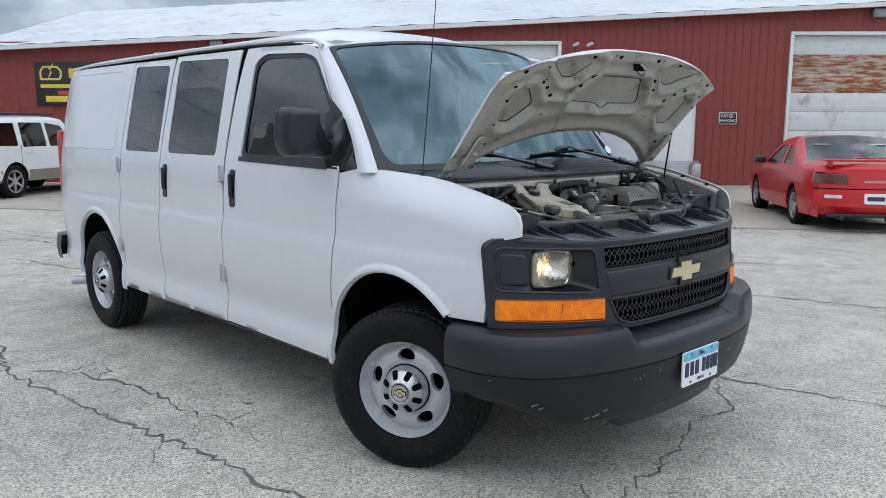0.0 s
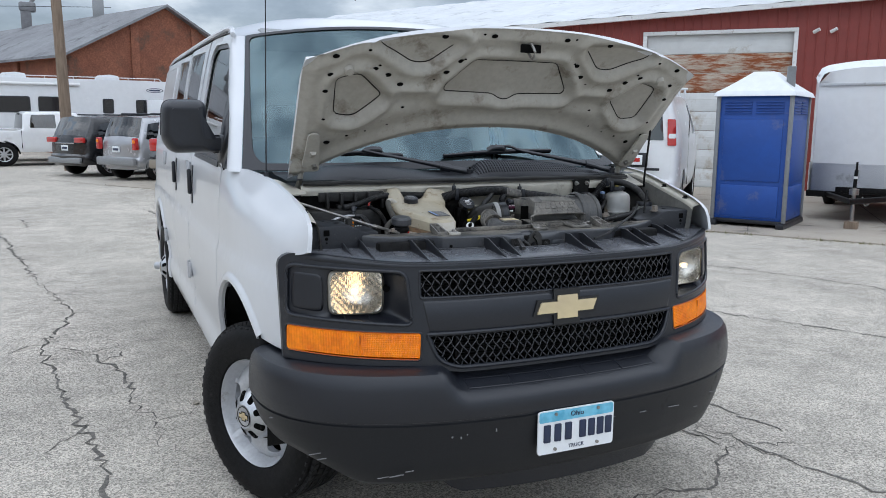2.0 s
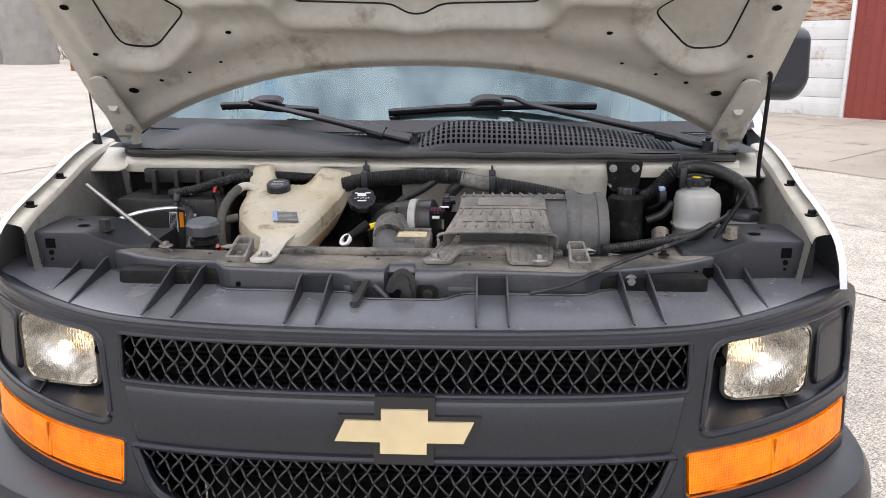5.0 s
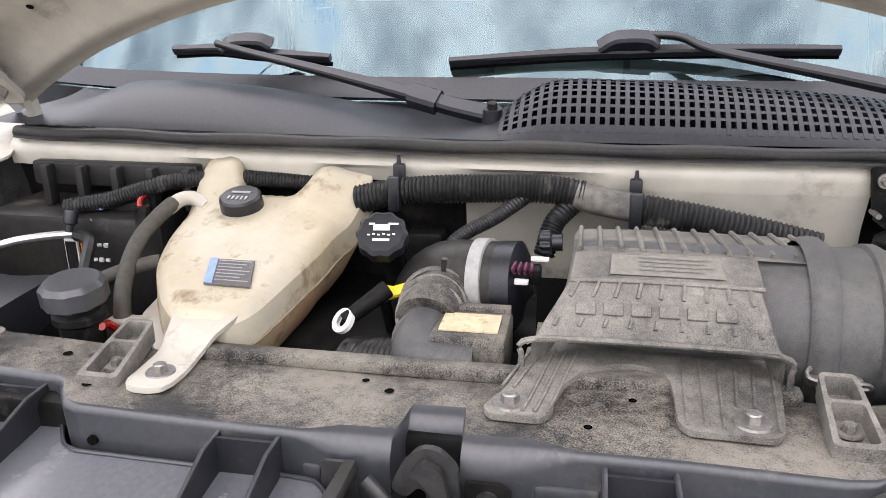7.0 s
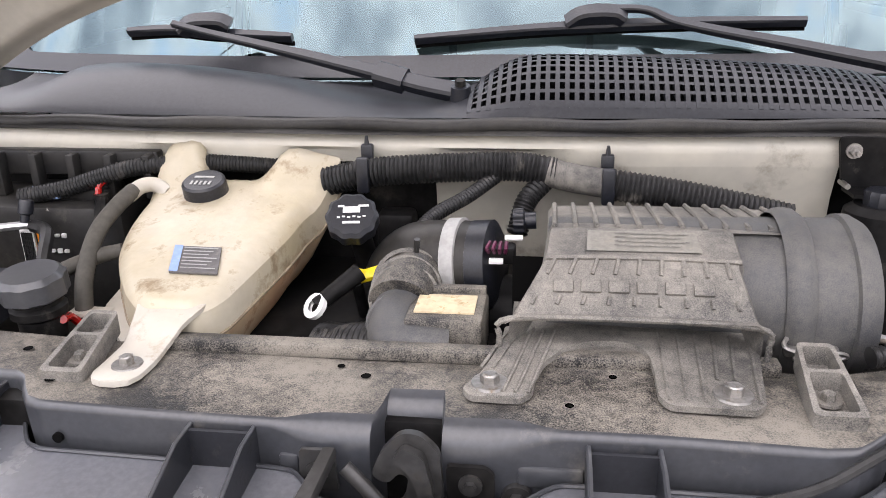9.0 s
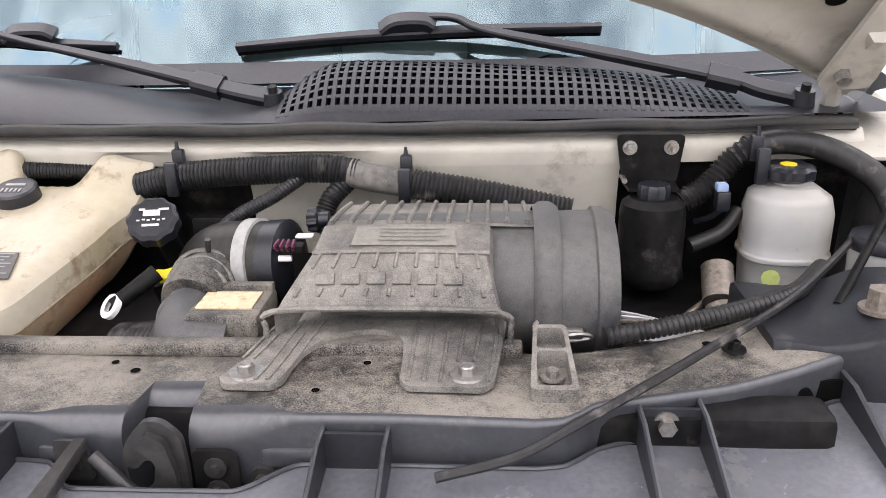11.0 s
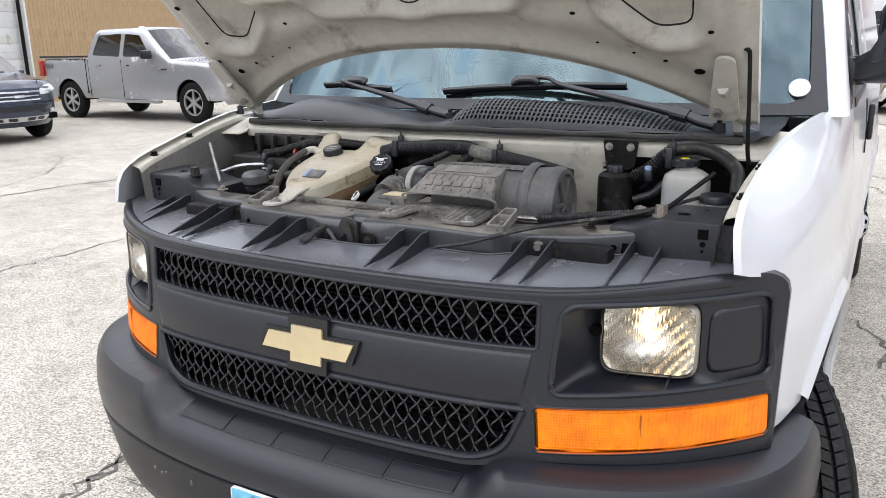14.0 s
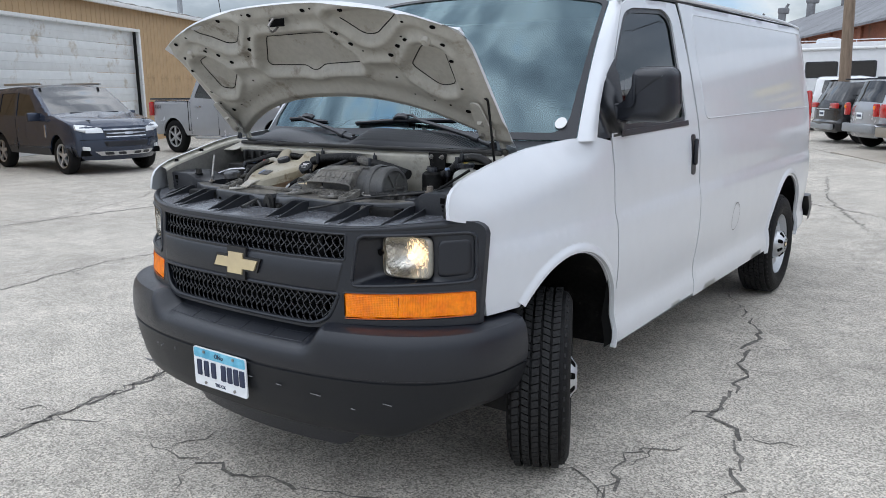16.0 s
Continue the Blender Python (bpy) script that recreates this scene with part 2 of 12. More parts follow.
def surf(bm, nu, nv, f, close_u=False):
    """A sheet of quads from f(u, v), both 0 to 1."""
    rows = [[bm.verts.new(f(i / nu, j / nv)) for j in range(nv + 1)] for i in range(nu if close_u else nu + 1)]
    for i in range(nu):
        a, b = rows[i], rows[(i + 1) % len(rows)]
        for j in range(nv):
            bm.faces.new((a[j], b[j], b[j + 1], a[j + 1]))
    return rows


def rounded(pts, r, n=4):
    """A closed outline with its corners rounded; r: one radius or one for each corner."""
    out = []
    m = len(pts)
    for i in range(m):
        p, a, b = Vector(pts[i]), Vector(pts[i - 1]), Vector(pts[(i + 1) % m])
        ri = r[i] if isinstance(r, (list, tuple)) else r
        d = min(ri, 0.45 * (a - p).length, 0.45 * (b - p).length)
        if d < 1e-5:
            out.append(p)
            continue
        s, e = p + (a - p).normalized() * d, p + (b - p).normalized() * d
        for k in range(n + 1):
            t = k / n
            out.append((1 - t) ** 2 * s + 2 * t * (1 - t) * p + t * t * e)
    return [(v.x, v.y) for v in out]


def dense(pts, step, closed=True):
    out = []
    m = len(pts)
    for i in range(m if closed else m - 1):
        a, b = Vector(pts[i]), Vector(pts[(i + 1) % m])
        k = max(1, math.ceil((b - a).length / step))
        out += [tuple(a.lerp(b, j / k)) for j in range(k)]
    if not closed:
        out.append(tuple(pts[-1]))
    return out


def sheet(bm, outline, holes, f, step=0.06, lip=None, extra=()):
    """A panel: a flat outline with holes, filled with a mesh and laid into space by f(a, b). lip(point, a, b) gives the far side of a turned-in edge."""
    loops = [dense(outline, step)] + [dense(h, step * 0.7) for h in holes]
    vs, es = [], []
    for lp in loops:
        k = len(vs)
        vs += [Vector(p) for p in lp]
        es += [(k + i, k + (i + 1) % len(lp)) for i in range(len(lp))]
    xs, ys = [p[0] for p in outline], [p[1] for p in outline]
    nx, ny = int((max(xs) - min(xs)) / step) + 1, int((max(ys) - min(ys)) / step) + 1
    for i in range(1, nx):
        for j in range(1, ny):
            vs.append(Vector((min(xs) + i * step + 0.31 * step * (j % 2), min(ys) + j * step)))
    vs += [Vector(p) for p in extra]
    pv, pe, pf, *_ = geometry.delaunay_2d_cdt(vs, es, [], 0, 1e-6)

    def inside(p, lp):
        c, m = False, len(lp)
        for i in range(m):
            a, b = lp[i], lp[i - 1]
            if (a[1] > p[1]) != (b[1] > p[1]) and p[0] < (b[0] - a[0]) * (p[1] - a[1]) / (b[1] - a[1]) + a[0]:
                c = not c
        return c

    made = {}
    for tri in pf:
        c = sum((pv[k] for k in tri), Vector((0, 0))) / len(tri)
        if not inside(c, loops[0]) or any(inside(c, h) for h in loops[1:]):
            continue
        for k in tri:
            if k not in made:
                made[k] = bm.verts.new(f(pv[k].x, pv[k].y))
        try:
            bm.faces.new([made[k] for k in tri])
        except ValueError:
            pass
    if lip:
        at = {(round(pv[k].x, 5), round(pv[k].y, 5)): v for k, v in made.items()}
        for lp in loops:
            ring = [at.get((round(p[0], 5), round(p[1], 5))) for p in lp]
            low = [bm.verts.new(lip(v.co, *p)) if v else None for v, p in zip(ring, lp)]
            for i in range(len(lp)):
                j = (i + 1) % len(lp)
                if ring[i] and ring[j] and ring[i] is not ring[j]:
                    bm.faces.new((ring[i], ring[j], low[j], low[i]))
    return bm


def slab(bm, outline, f, t0, t1, holes=()):
    """A plate of constant outline between the heights t0 and t1, laid by f(a, b, h)."""
    sheet(bm, outline, holes, lambda a, b: f(a, b, t1), step=10.0, lip=lambda v, a, b: f(a, b, t0))
    sheet(bm, outline, holes, lambda a, b: f(a, b, t0), step=10.0)
    return bm


def lerp_table(rows, x):
    if x <= rows[0][0]:
        return rows[0][1]
    for (a, p), (b, q) in zip(rows, rows[1:]):
        if x <= b:
            t = (x - a) / (b - a)
            return p + (q - p) * t
    return rows[-1][1]


def smooth_table(rows, x):
    """Through the rows with a smooth slope."""
    if x <= rows[0][0]:
        return rows[0][1]
    if x >= rows[-1][0]:
        return rows[-1][1]
    for i in range(len(rows) - 1):
        (a, p), (b, q) = rows[i], rows[i + 1]
        if x <= b:
            t = (x - a) / (b - a)
            pa, pb = rows[max(i - 1, 0)], rows[min(i + 2, len(rows) - 1)]
            ma, mb = (q - pa[1]) / (b - pa[0]) * (b - a), (pb[1] - p) / (pb[0] - a) * (b - a)
            return (2 * t ** 3 - 3 * t * t + 1) * p + (t ** 3 - 2 * t * t + t) * ma + (-2 * t ** 3 + 3 * t * t) * q + (t ** 3 - t * t) * mb


def step01(a, b, x):
    t = min(1.0, max(0.0, (x - a) / (b - a)))
    return t * t * (3 - 2 * t)


def letters(bm_parent, text, size, material, m, name="lettering", depth=0.001):
    cu = bpy.data.curves.new(name, "FONT")
    cu.body, cu.size, cu.extrude, cu.align_x, cu.align_y, cu.resolution_u = text, size, depth, "CENTER", "CENTER", 2
    tmp = bpy.data.objects.new(name, cu)
    scene.collection.objects.link(tmp)
    bpy.context.view_layer.update()
    me = bpy.data.meshes.new_from_object(tmp.evaluated_get(bpy.context.evaluated_depsgraph_get()))
    bpy.data.objects.remove(tmp)
    me.materials.clear()
    me.materials.append(material)
    ob = new(name, me)
    ob.parent = bm_parent
    ob.matrix_local = m
    return ob

# ---- materials ----
WHITE = mat("white_van_paint", (0.615, 0.63, 0.655), 0.28, grain=0.012, grain_scale=8, coat=0.6, dirt=(0.60, 0.59, 0.57), dirt_amount=-0.55, dirt_scale=3.0)
CREAM = mat("bare_cream_paint", (0.47, 0.448, 0.39), 0.42, grain=0.06, grain_scale=20, color2=(0.53, 0.50, 0.42), blotch=5.0, dirt=(0.24, 0.21, 0.17), dirt_amount=0.0, dirt_scale=6.0)
HOODIN = mat("hood_underside_paint", (0.41, 0.394, 0.352), 0.42, grain=0.06, grain_scale=40, color2=(0.36, 0.340, 0.295), blotch=4.0, dirt=(0.21, 0.185, 0.15), dirt_amount=-0.03, dirt_scale=7.0)
TRIM = mat("black_trim_plastic", (0.0105, 0.0120, 0.0170), 0.33, grain=0.25, grain_scale=300, bump=0.10, bump_scale=700, dirt=(0.020, 0.022, 0.027), dirt_amount=-0.35, dirt_scale=5.0, spec=0.52)
TRIMG = mat("grey_black_trim_plastic", (0.0140, 0.0160, 0.0215), 0.31, grain=0.2, grain_scale=200, bump=0.08, bump_scale=600, dirt=(0.05, 0.049, 0.047), dirt_amount=-0.2, dirt_scale=6.0, spec=0.48)
DUSTY = dust("dusty_black_plastic", (0.018, 0.018, 0.019), (0.225, 0.206, 0.175), -0.01, 0.36, sharp=0.20, weight=1.6, patch=6.0)
ENGBLK = mat("grimy_black_engine", (0.0045, 0.0045, 0.005), 0.5, grain=0.4, grain_scale=60, color2=(0.012, 0.0115, 0.011), blotch=12.0, dirt=(0.060, 0.055, 0.048), dirt_amount=-0.15, dirt_scale=16.0, spec=0.14)
DUSTBOX = dust("dust_coated_plastic", (0.040, 0.040, 0.040), (0.310, 0.290, 0.255), 0.0, 0.44, sharp=0.34, weight=1.3, patch=9.0, bump=0.3, speck=900.0)
BARREL = dust("satin_grey_plastic", (0.050, 0.052, 0.057), (0.140, 0.135, 0.124), -0.05, 0.36, sharp=0.26, spec=0.5, speck=900.0)
MESHGREY = mat("satin_grille_wire", (0.012, 0.0125, 0.0145), 0.22, grain=0.15, grain_scale=80, spec=0.6)
LATCH = mat("greasy_latch_steel", (0.034, 0.0335, 0.033), 0.28, metal=0.2, grain=0.2, grain_scale=120, dirt=(0.035, 0.032, 0.028), dirt_amount=0.0, dirt_scale=30)
HOSE = mat("corrugated_black_hose", (0.016, 0.016, 0.0165), 0.42, grain=0.3, grain_scale=90, dirt=(0.12, 0.112, 0.10), dirt_amount=-0.05, dirt_scale=20.0, spec=0.4)
RUBBER = mat("tyre_rubber", (0.0065, 0.0065, 0.0070), 0.62, grain=0.35, grain_scale=60, dirt=(0.035, 0.033, 0.031), dirt_amount=-0.15, dirt_scale=10.0, bump=0.15, bump_scale=300, spec=0.18)
STEEL = mat("silver_painted_steel", (0.47, 0.48, 0.50), 0.32, metal=0.25, grain=0.05, grain_scale=80, dirt=(0.28, 0.26, 0.23), dirt_amount=-0.22, dirt_scale=12.0)
CHROME = mat("bright_metal", (0.58, 0.58, 0.60), 0.16, metal=1.0, grain=0.05, grain_scale=50)
ZINC = mat("zinc_bolt", (0.32, 0.31, 0.295), 0.42, metal=0.85, grain=0.15, grain_scale=200, dirt=(0.25, 0.2, 0.15), dirt_amount=-0.05, dirt_scale=60)
ALU = mat("aluminium", (0.50, 0.50, 0.51), 0.35, metal=0.8, grain=0.08, grain_scale=60, dirt=(0.30, 0.29, 0.27), dirt_amount=-0.05)
TANK = mat("yellowed_translucent_plastic", (0.485, 0.440, 0.345), 0.34, grain=0.05, grain_scale=40, color2=(0.40, 0.335, 0.215), blotch=6.0, dirt=(0.25, 0.19, 0.12), dirt_amount=0.05, dirt_scale=20.0, bump=0.08, bump_scale=60)
TANKW = mat("milky_reservoir_plastic", (0.36, 0.365, 0.36), 0.35, grain=0.03, grain_scale=40, color2=(0.37, 0.35, 0.30), blotch=6.0, dirt=(0.25, 0.20, 0.14), dirt_amount=0.0, dirt_scale=14.0)
GOLD = mat("champagne_gold_emblem", (0.74, 0.62, 0.38), 0.26, metal=0.55, grain=0.03, grain_scale=30, color2=(0.66, 0.55, 0.36), blotch=12.0)
AMBER = mat("amber_lens", (0.95, 0.255, 0.0), 0.18, grain=0.10, grain_scale=45, color2=(0.82, 0.165, 0.0), blotch=14.0, spec=0.45)
AMBER2 = mat("amber_reflector", (0.86, 0.27, 0.008), 0.3, grain=0.05, grain_scale=200)
REDLENS = mat("red_lens", (0.45, 0.015, 0.012), 0.15, coat=0.8, grain=0.05, grain_scale=40)
WHLENS = mat("clear_lens", (0.72, 0.73, 0.74), 0.12, metal=0.3, coat=0.8, grain=0.08, grain_scale=60)
YEL = mat("yellow_plastic", (0.80, 0.62, 0.02), 0.4, grain=0.05, grain_scale=50)
PLATEW = mat("plate_white", (0.78, 0.80, 0.82), 0.35, grain=0.02, grain_scale=40)
PLATEB = mat("plate_sky_blue", (0.10, 0.42, 0.62), 0.35, grain=0.1, grain_scale=30, color2=(0.22, 0.55, 0.70), blotch=15)
NAVY = mat("navy_ink", (0.02, 0.03, 0.07), 0.4)
BLACKINK = mat("black_ink", (0.01, 0.01, 0.011), 0.5)
WHITEINK = mat("white_ink", (0.75, 0.75, 0.74), 0.5)
LABELBLUE = mat("faded_blue_label", (0.22, 0.33, 0.55), 0.45, grain=0.1, grain_scale=90, dirt=(0.45, 0.42, 0.36), dirt_amount=0.0, dirt_scale=60)
LABELGREY = mat("faded_grey_label", (0.33, 0.33, 0.32), 0.5, grain=0.1, grain_scale=120, dirt=(0.25, 0.24, 0.22), dirt_amount=0.05, dirt_scale=60)
LABELTAN = mat("stained_label", (0.60, 0.50, 0.33), 0.55, grain=0.12, grain_scale=90, dirt=(0.40, 0.28, 0.14), dirt_amount=0.05, dirt_scale=70)
# Same moulding as TRIMG; paler for dust and for sky sheen painted in.
SHELF = mat("satin_sky_sheen_shelf", (0.096, 0.100, 0.114), 0.27, grain=0.08, grain_scale=160, color2=(0.116, 0.120, 0.133), blotch=5.0, dirt=(0.17, 0.165, 0.16), dirt_amount=-0.22, dirt_scale=9.0, bump=0.03, bump_scale=500, spec=0.85)
LABELDARK = mat("dark_faded_label", (0.11, 0.105, 0.105), 0.5, grain=0.1, grain_scale=120, dirt=(0.22, 0.21, 0.19), dirt_amount=0.0, dirt_scale=80)
LABELDUST = mat("dust_covered_label", (0.21, 0.20, 0.175), 0.55, grain=0.12, grain_scale=200, dirt=(0.28, 0.26, 0.22), dirt_amount=0.0, dirt_scale=90)
TANKLOW = mat("coolant_tinted_plastic", (0.44, 0.25, 0.14), 0.4, grain=0.06, grain_scale=40, color2=(0.42, 0.34, 0.22), blotch=9.0, dirt=(0.25, 0.14, 0.09), dirt_amount=0.0, dirt_scale=20.0)
TANKSEAM = mat("grimy_tank_seam", (0.24, 0.19, 0.13), 0.6, grain=0.2, grain_scale=60)
GREYHOSE = mat("faded_rubber_hose", (0.062, 0.058, 0.050), 0.6, grain=0.15, grain_scale=120, color2=(0.085, 0.078, 0.066), blotch=14.0, spec=0.3)
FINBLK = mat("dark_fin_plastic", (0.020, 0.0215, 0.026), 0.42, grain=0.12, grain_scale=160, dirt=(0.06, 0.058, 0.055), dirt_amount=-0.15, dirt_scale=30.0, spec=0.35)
TANKTAB = mat("whitish_tank_plastic", (0.47, 0.452, 0.405), 0.38, grain=0.04, grain_scale=40, color2=(0.47, 0.43, 0.36), blotch=9.0, dirt=(0.36, 0.31, 0.24), dirt_amount=-0.02, dirt_scale=30)
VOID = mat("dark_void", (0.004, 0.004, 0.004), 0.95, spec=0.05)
INTERIOR = mat("grey_interior", (0.10, 0.105, 0.115), 0.7, grain=0.1, grain_scale=40)
INTLIGHT = mat("white_interior_panel", (0.45, 0.46, 0.47), 0.6, grain=0.05, grain_scale=20)
GLASS = glass("tinted_glass", (0.46, 0.54, 0.52), alpha=0.36)
GLASSC = glass("clear_glass", (0.80, 0.87, 0.85), alpha=0.34)
GLASSW = glass("windscreen_glass", (0.50, 0.62, 0.60), alpha=0.54, gloss=(0.62, 0.85, 0.94))
GLASSD = glass("dark_privacy_glass", (0.05, 0.058, 0.062), alpha=0.42)

BULB = bpy.data.materials.new("lit_bulb")
BULB.use_nodes = True
BULB.node_tree.nodes["Principled BSDF"].inputs["Emission Color"].default_value = (1.0, 0.72, 0.40, 1)
BULB.node_tree.nodes["Principled BSDF"].inputs["Emission Strength"].default_value = 3.4

MAUVE = mat("dark_magenta_wire", (0.10, 0.012, 0.045), 0.45, grain=0.1, grain_scale=100)
DULLSTEEL = mat("dull_brown_steel", (0.24, 0.21, 0.18), 0.45, metal=0.6, grain=0.2, grain_scale=150, dirt=(0.14, 0.11, 0.08), dirt_amount=0.0, dirt_scale=60)
MIRROR = mat("silvered_reflector", (0.80, 0.77, 0.70), 0.26, metal=1.0, grain=0.10, grain_scale=40)
FLUTED = bpy.data.materials.new("fluted_lamp_glass")
FLUTED.use_nodes = True
for key, value in (("Transmission Weight", 1.0), ("Roughness", 0.09), ("IOR", 1.30)):
    FLUTED.node_tree.nodes["Principled BSDF"].inputs[key].default_value = value
SEALRUB = dust("dusty_seal_rubber", (0.012, 0.012, 0.0125), (0.060, 0.056, 0.050), -0.16, 0.42, sharp=0.34, weight=1.3, patch=9.0, spec=0.35, bump=0.1)
TREAD = mat("worn_tread_rubber", (0.022, 0.022, 0.0225), 0.7, grain=0.3, grain_scale=120, dirt=(0.040, 0.038, 0.036), dirt_amount=-0.1, dirt_scale=14.0, spec=0.2)
LAMPRIM = mat("yellowed_lamp_glass_rim", (0.36, 0.34, 0.29), 0.25, metal=0.2, grain=0.1, grain_scale=60)
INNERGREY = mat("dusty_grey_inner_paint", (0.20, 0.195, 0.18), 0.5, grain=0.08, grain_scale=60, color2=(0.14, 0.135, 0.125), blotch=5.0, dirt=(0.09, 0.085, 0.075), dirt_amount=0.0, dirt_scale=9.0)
COWLBLK = mat("satin_cowl_plastic", (0.020, 0.0215, 0.026), 0.40, grain=0.15, grain_scale=220, color2=(0.026, 0.027, 0.031), blotch=5.0, dirt=(0.05, 0.049, 0.047), dirt_amount=-0.15, dirt_scale=7.0, bump=0.05, bump_scale=500, spec=0.32)
GRIME = mat("grimy_moulded_plastic", (0.014, 0.014, 0.0145), 0.45, grain=0.2, grain_scale=90, color2=(0.030, 0.028, 0.025), blotch=7.0, dirt=(0.085, 0.077, 0.064), dirt_amount=-0.04, dirt_scale=13.0, spec=0.3)
# Matt plastic, also darkened for the shade on its downward slant.
VALANCE = mat("shaded_matt_valance", (0.0105, 0.0115, 0.0140), 0.42, grain=0.2, grain_scale=240, bump=0.05, bump_scale=500, dirt=(0.020, 0.020, 0.020), dirt_amount=-0.25, dirt_scale=5.0, spec=0.32)
CAPSILVER = mat("dull_silver_cap", (0.52, 0.53, 0.55), 0.30, metal=0.7, grain=0.06, grain_scale=60, dirt=(0.30, 0.29, 0.27), dirt_amount=-0.15, dirt_scale=30.0)
SCUFF = mat("pale_scuff", (0.16, 0.16, 0.165), 0.6, grain=0.3, grain_scale=200)
AMBERD = mat("dark_amber_plastic", (0.42, 0.075, 0.0), 0.3, grain=0.1, grain_scale=60, spec=0.3)
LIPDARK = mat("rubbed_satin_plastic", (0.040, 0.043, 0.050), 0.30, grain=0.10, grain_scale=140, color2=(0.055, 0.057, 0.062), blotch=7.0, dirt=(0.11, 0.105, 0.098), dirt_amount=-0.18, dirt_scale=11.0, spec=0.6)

# ---- ground ----
def asphalt_material():
    m = bpy.data.materials.new("weathered_asphalt")
    m.use_nodes = True
    n, l = m.node_tree.nodes, m.node_tree.links
    b = n["Principled BSDF"]
    b.inputs["Roughness"].default_value, b.inputs["Specular IOR Level"].default_value = 0.85, 0.3
    tc = n.new("ShaderNodeTexCoord")

    def tex(kind, scale, **kw):
        t = n.new(kind)
        t.inputs["Scale"].default_value = scale
        for k, v in kw.items():
            t.inputs[k].default_value = v
        l.new(tc.outputs["Object"], t.inputs["Vector"])
        return t

    vor = tex("ShaderNodeTexVoronoi", 150.0)
    fine = tex("ShaderNodeTexNoise", 230.0, Detail=3.0, Roughness=0.7)
    big = tex("ShaderNodeTexNoise", 0.55, Detail=6.0, Roughness=0.6)
    mid = tex("ShaderNodeTexNoise", 4.0, Detail=6.0, Roughness=0.65)
    ramp = n.new("ShaderNodeValToRGB")
    ramp.color_ramp.elements[0].color, ramp.color_ramp.elements[1].color = (0.175, 0.160, 0.138, 1), (0.685, 0.632, 0.548, 1)
    ramp.color_ramp.elements[0].position, ramp.color_ramp.elements[1].position = 0.24, 0.82
    sep = n.new("ShaderNodeSeparateColor")
    l.new(vor.outputs["Color"], sep.inputs["Color"])
    mixv = n.new("ShaderNodeMath")
    mixv.operation = "MULTIPLY_ADD"
    mixv.inputs[1].default_value = 0.55
    l.new(sep.outputs[0], mixv.inputs[0])
    sc = n.new("ShaderNodeMath")
    sc.operation = "MULTIPLY"
    sc.inputs[1].default_value = 0.52
    l.new(fine.outputs["Fac"], sc.inputs[0])
    l.new(sc.outputs[0], mixv.inputs[2])
    l.new(mixv.outputs[0], ramp.inputs["Fac"])
    add = n.new("ShaderNodeMath")
    add.operation = "ADD"
    l.new(big.outputs["Fac"], add.inputs[0])
    l.new(mid.outputs["Fac"], add.inputs[1])
    rng = n.new("ShaderNodeMapRange")
    rng.inputs["From Min"].default_value, rng.inputs["From Max"].default_value = 0.65, 1.35
    rng.inputs["To Min"].default_value, rng.inputs["To Max"].default_value = 0.66, 1.26
    l.new(add.outputs[0], rng.inputs["Value"])
    hsv = n.new("ShaderNodeHueSaturation")
    l.new(rng.outputs["Result"], hsv.inputs["Value"])
    l.new(ramp.outputs["Color"], hsv.inputs["Color"])
    l.new(hsv.outputs["Color"], b.inputs["Base Color"])
    bp = n.new("ShaderNodeBump")
    bp.inputs["Strength"].default_value, bp.inputs["Distance"].default_value = 0.3, 0.005
    l.new(vor.outputs["Distance"], bp.inputs["Height"])
    l.new(bp.outputs["Normal"], b.inputs["Normal"])
    return m


ASPHALT = asphalt_material()
CONCRETE = mat("worn_concrete", (0.40, 0.36, 0.30), 0.85, grain=0.10, grain_scale=90, color2=(0.33, 0.29, 0.24), blotch=0.8, dirt=(0.18, 0.16, 0.14), dirt_amount=-0.05, dirt_scale=1.6, bump=0.2, bump_scale=60)
CRACK = mat("crack_dirt", (0.085, 0.079, 0.071), 0.95, grain=0.3, grain_scale=60, color2=(0.20, 0.185, 0.165), blotch=12)

bm = B()
ticks = [-900, -300, -120, -60, -30, -15, -8, -4, 0, 4, 8, 15, 30, 60, 120, 300, 900]
rows = [[bm.verts.new((x, y, 0)) for x in ticks] for y in ticks]
for i in range(len(ticks) - 1):
    for j in range(len(ticks) - 1):
        bm.faces.new((rows[i][j], rows[i][j + 1], rows[i + 1][j + 1], rows[i + 1][j]))
ground = single("ground", bm, ASPHALT, "light grey weathered asphalt lot with cracks", "ground", kind="structure", smooth=0)


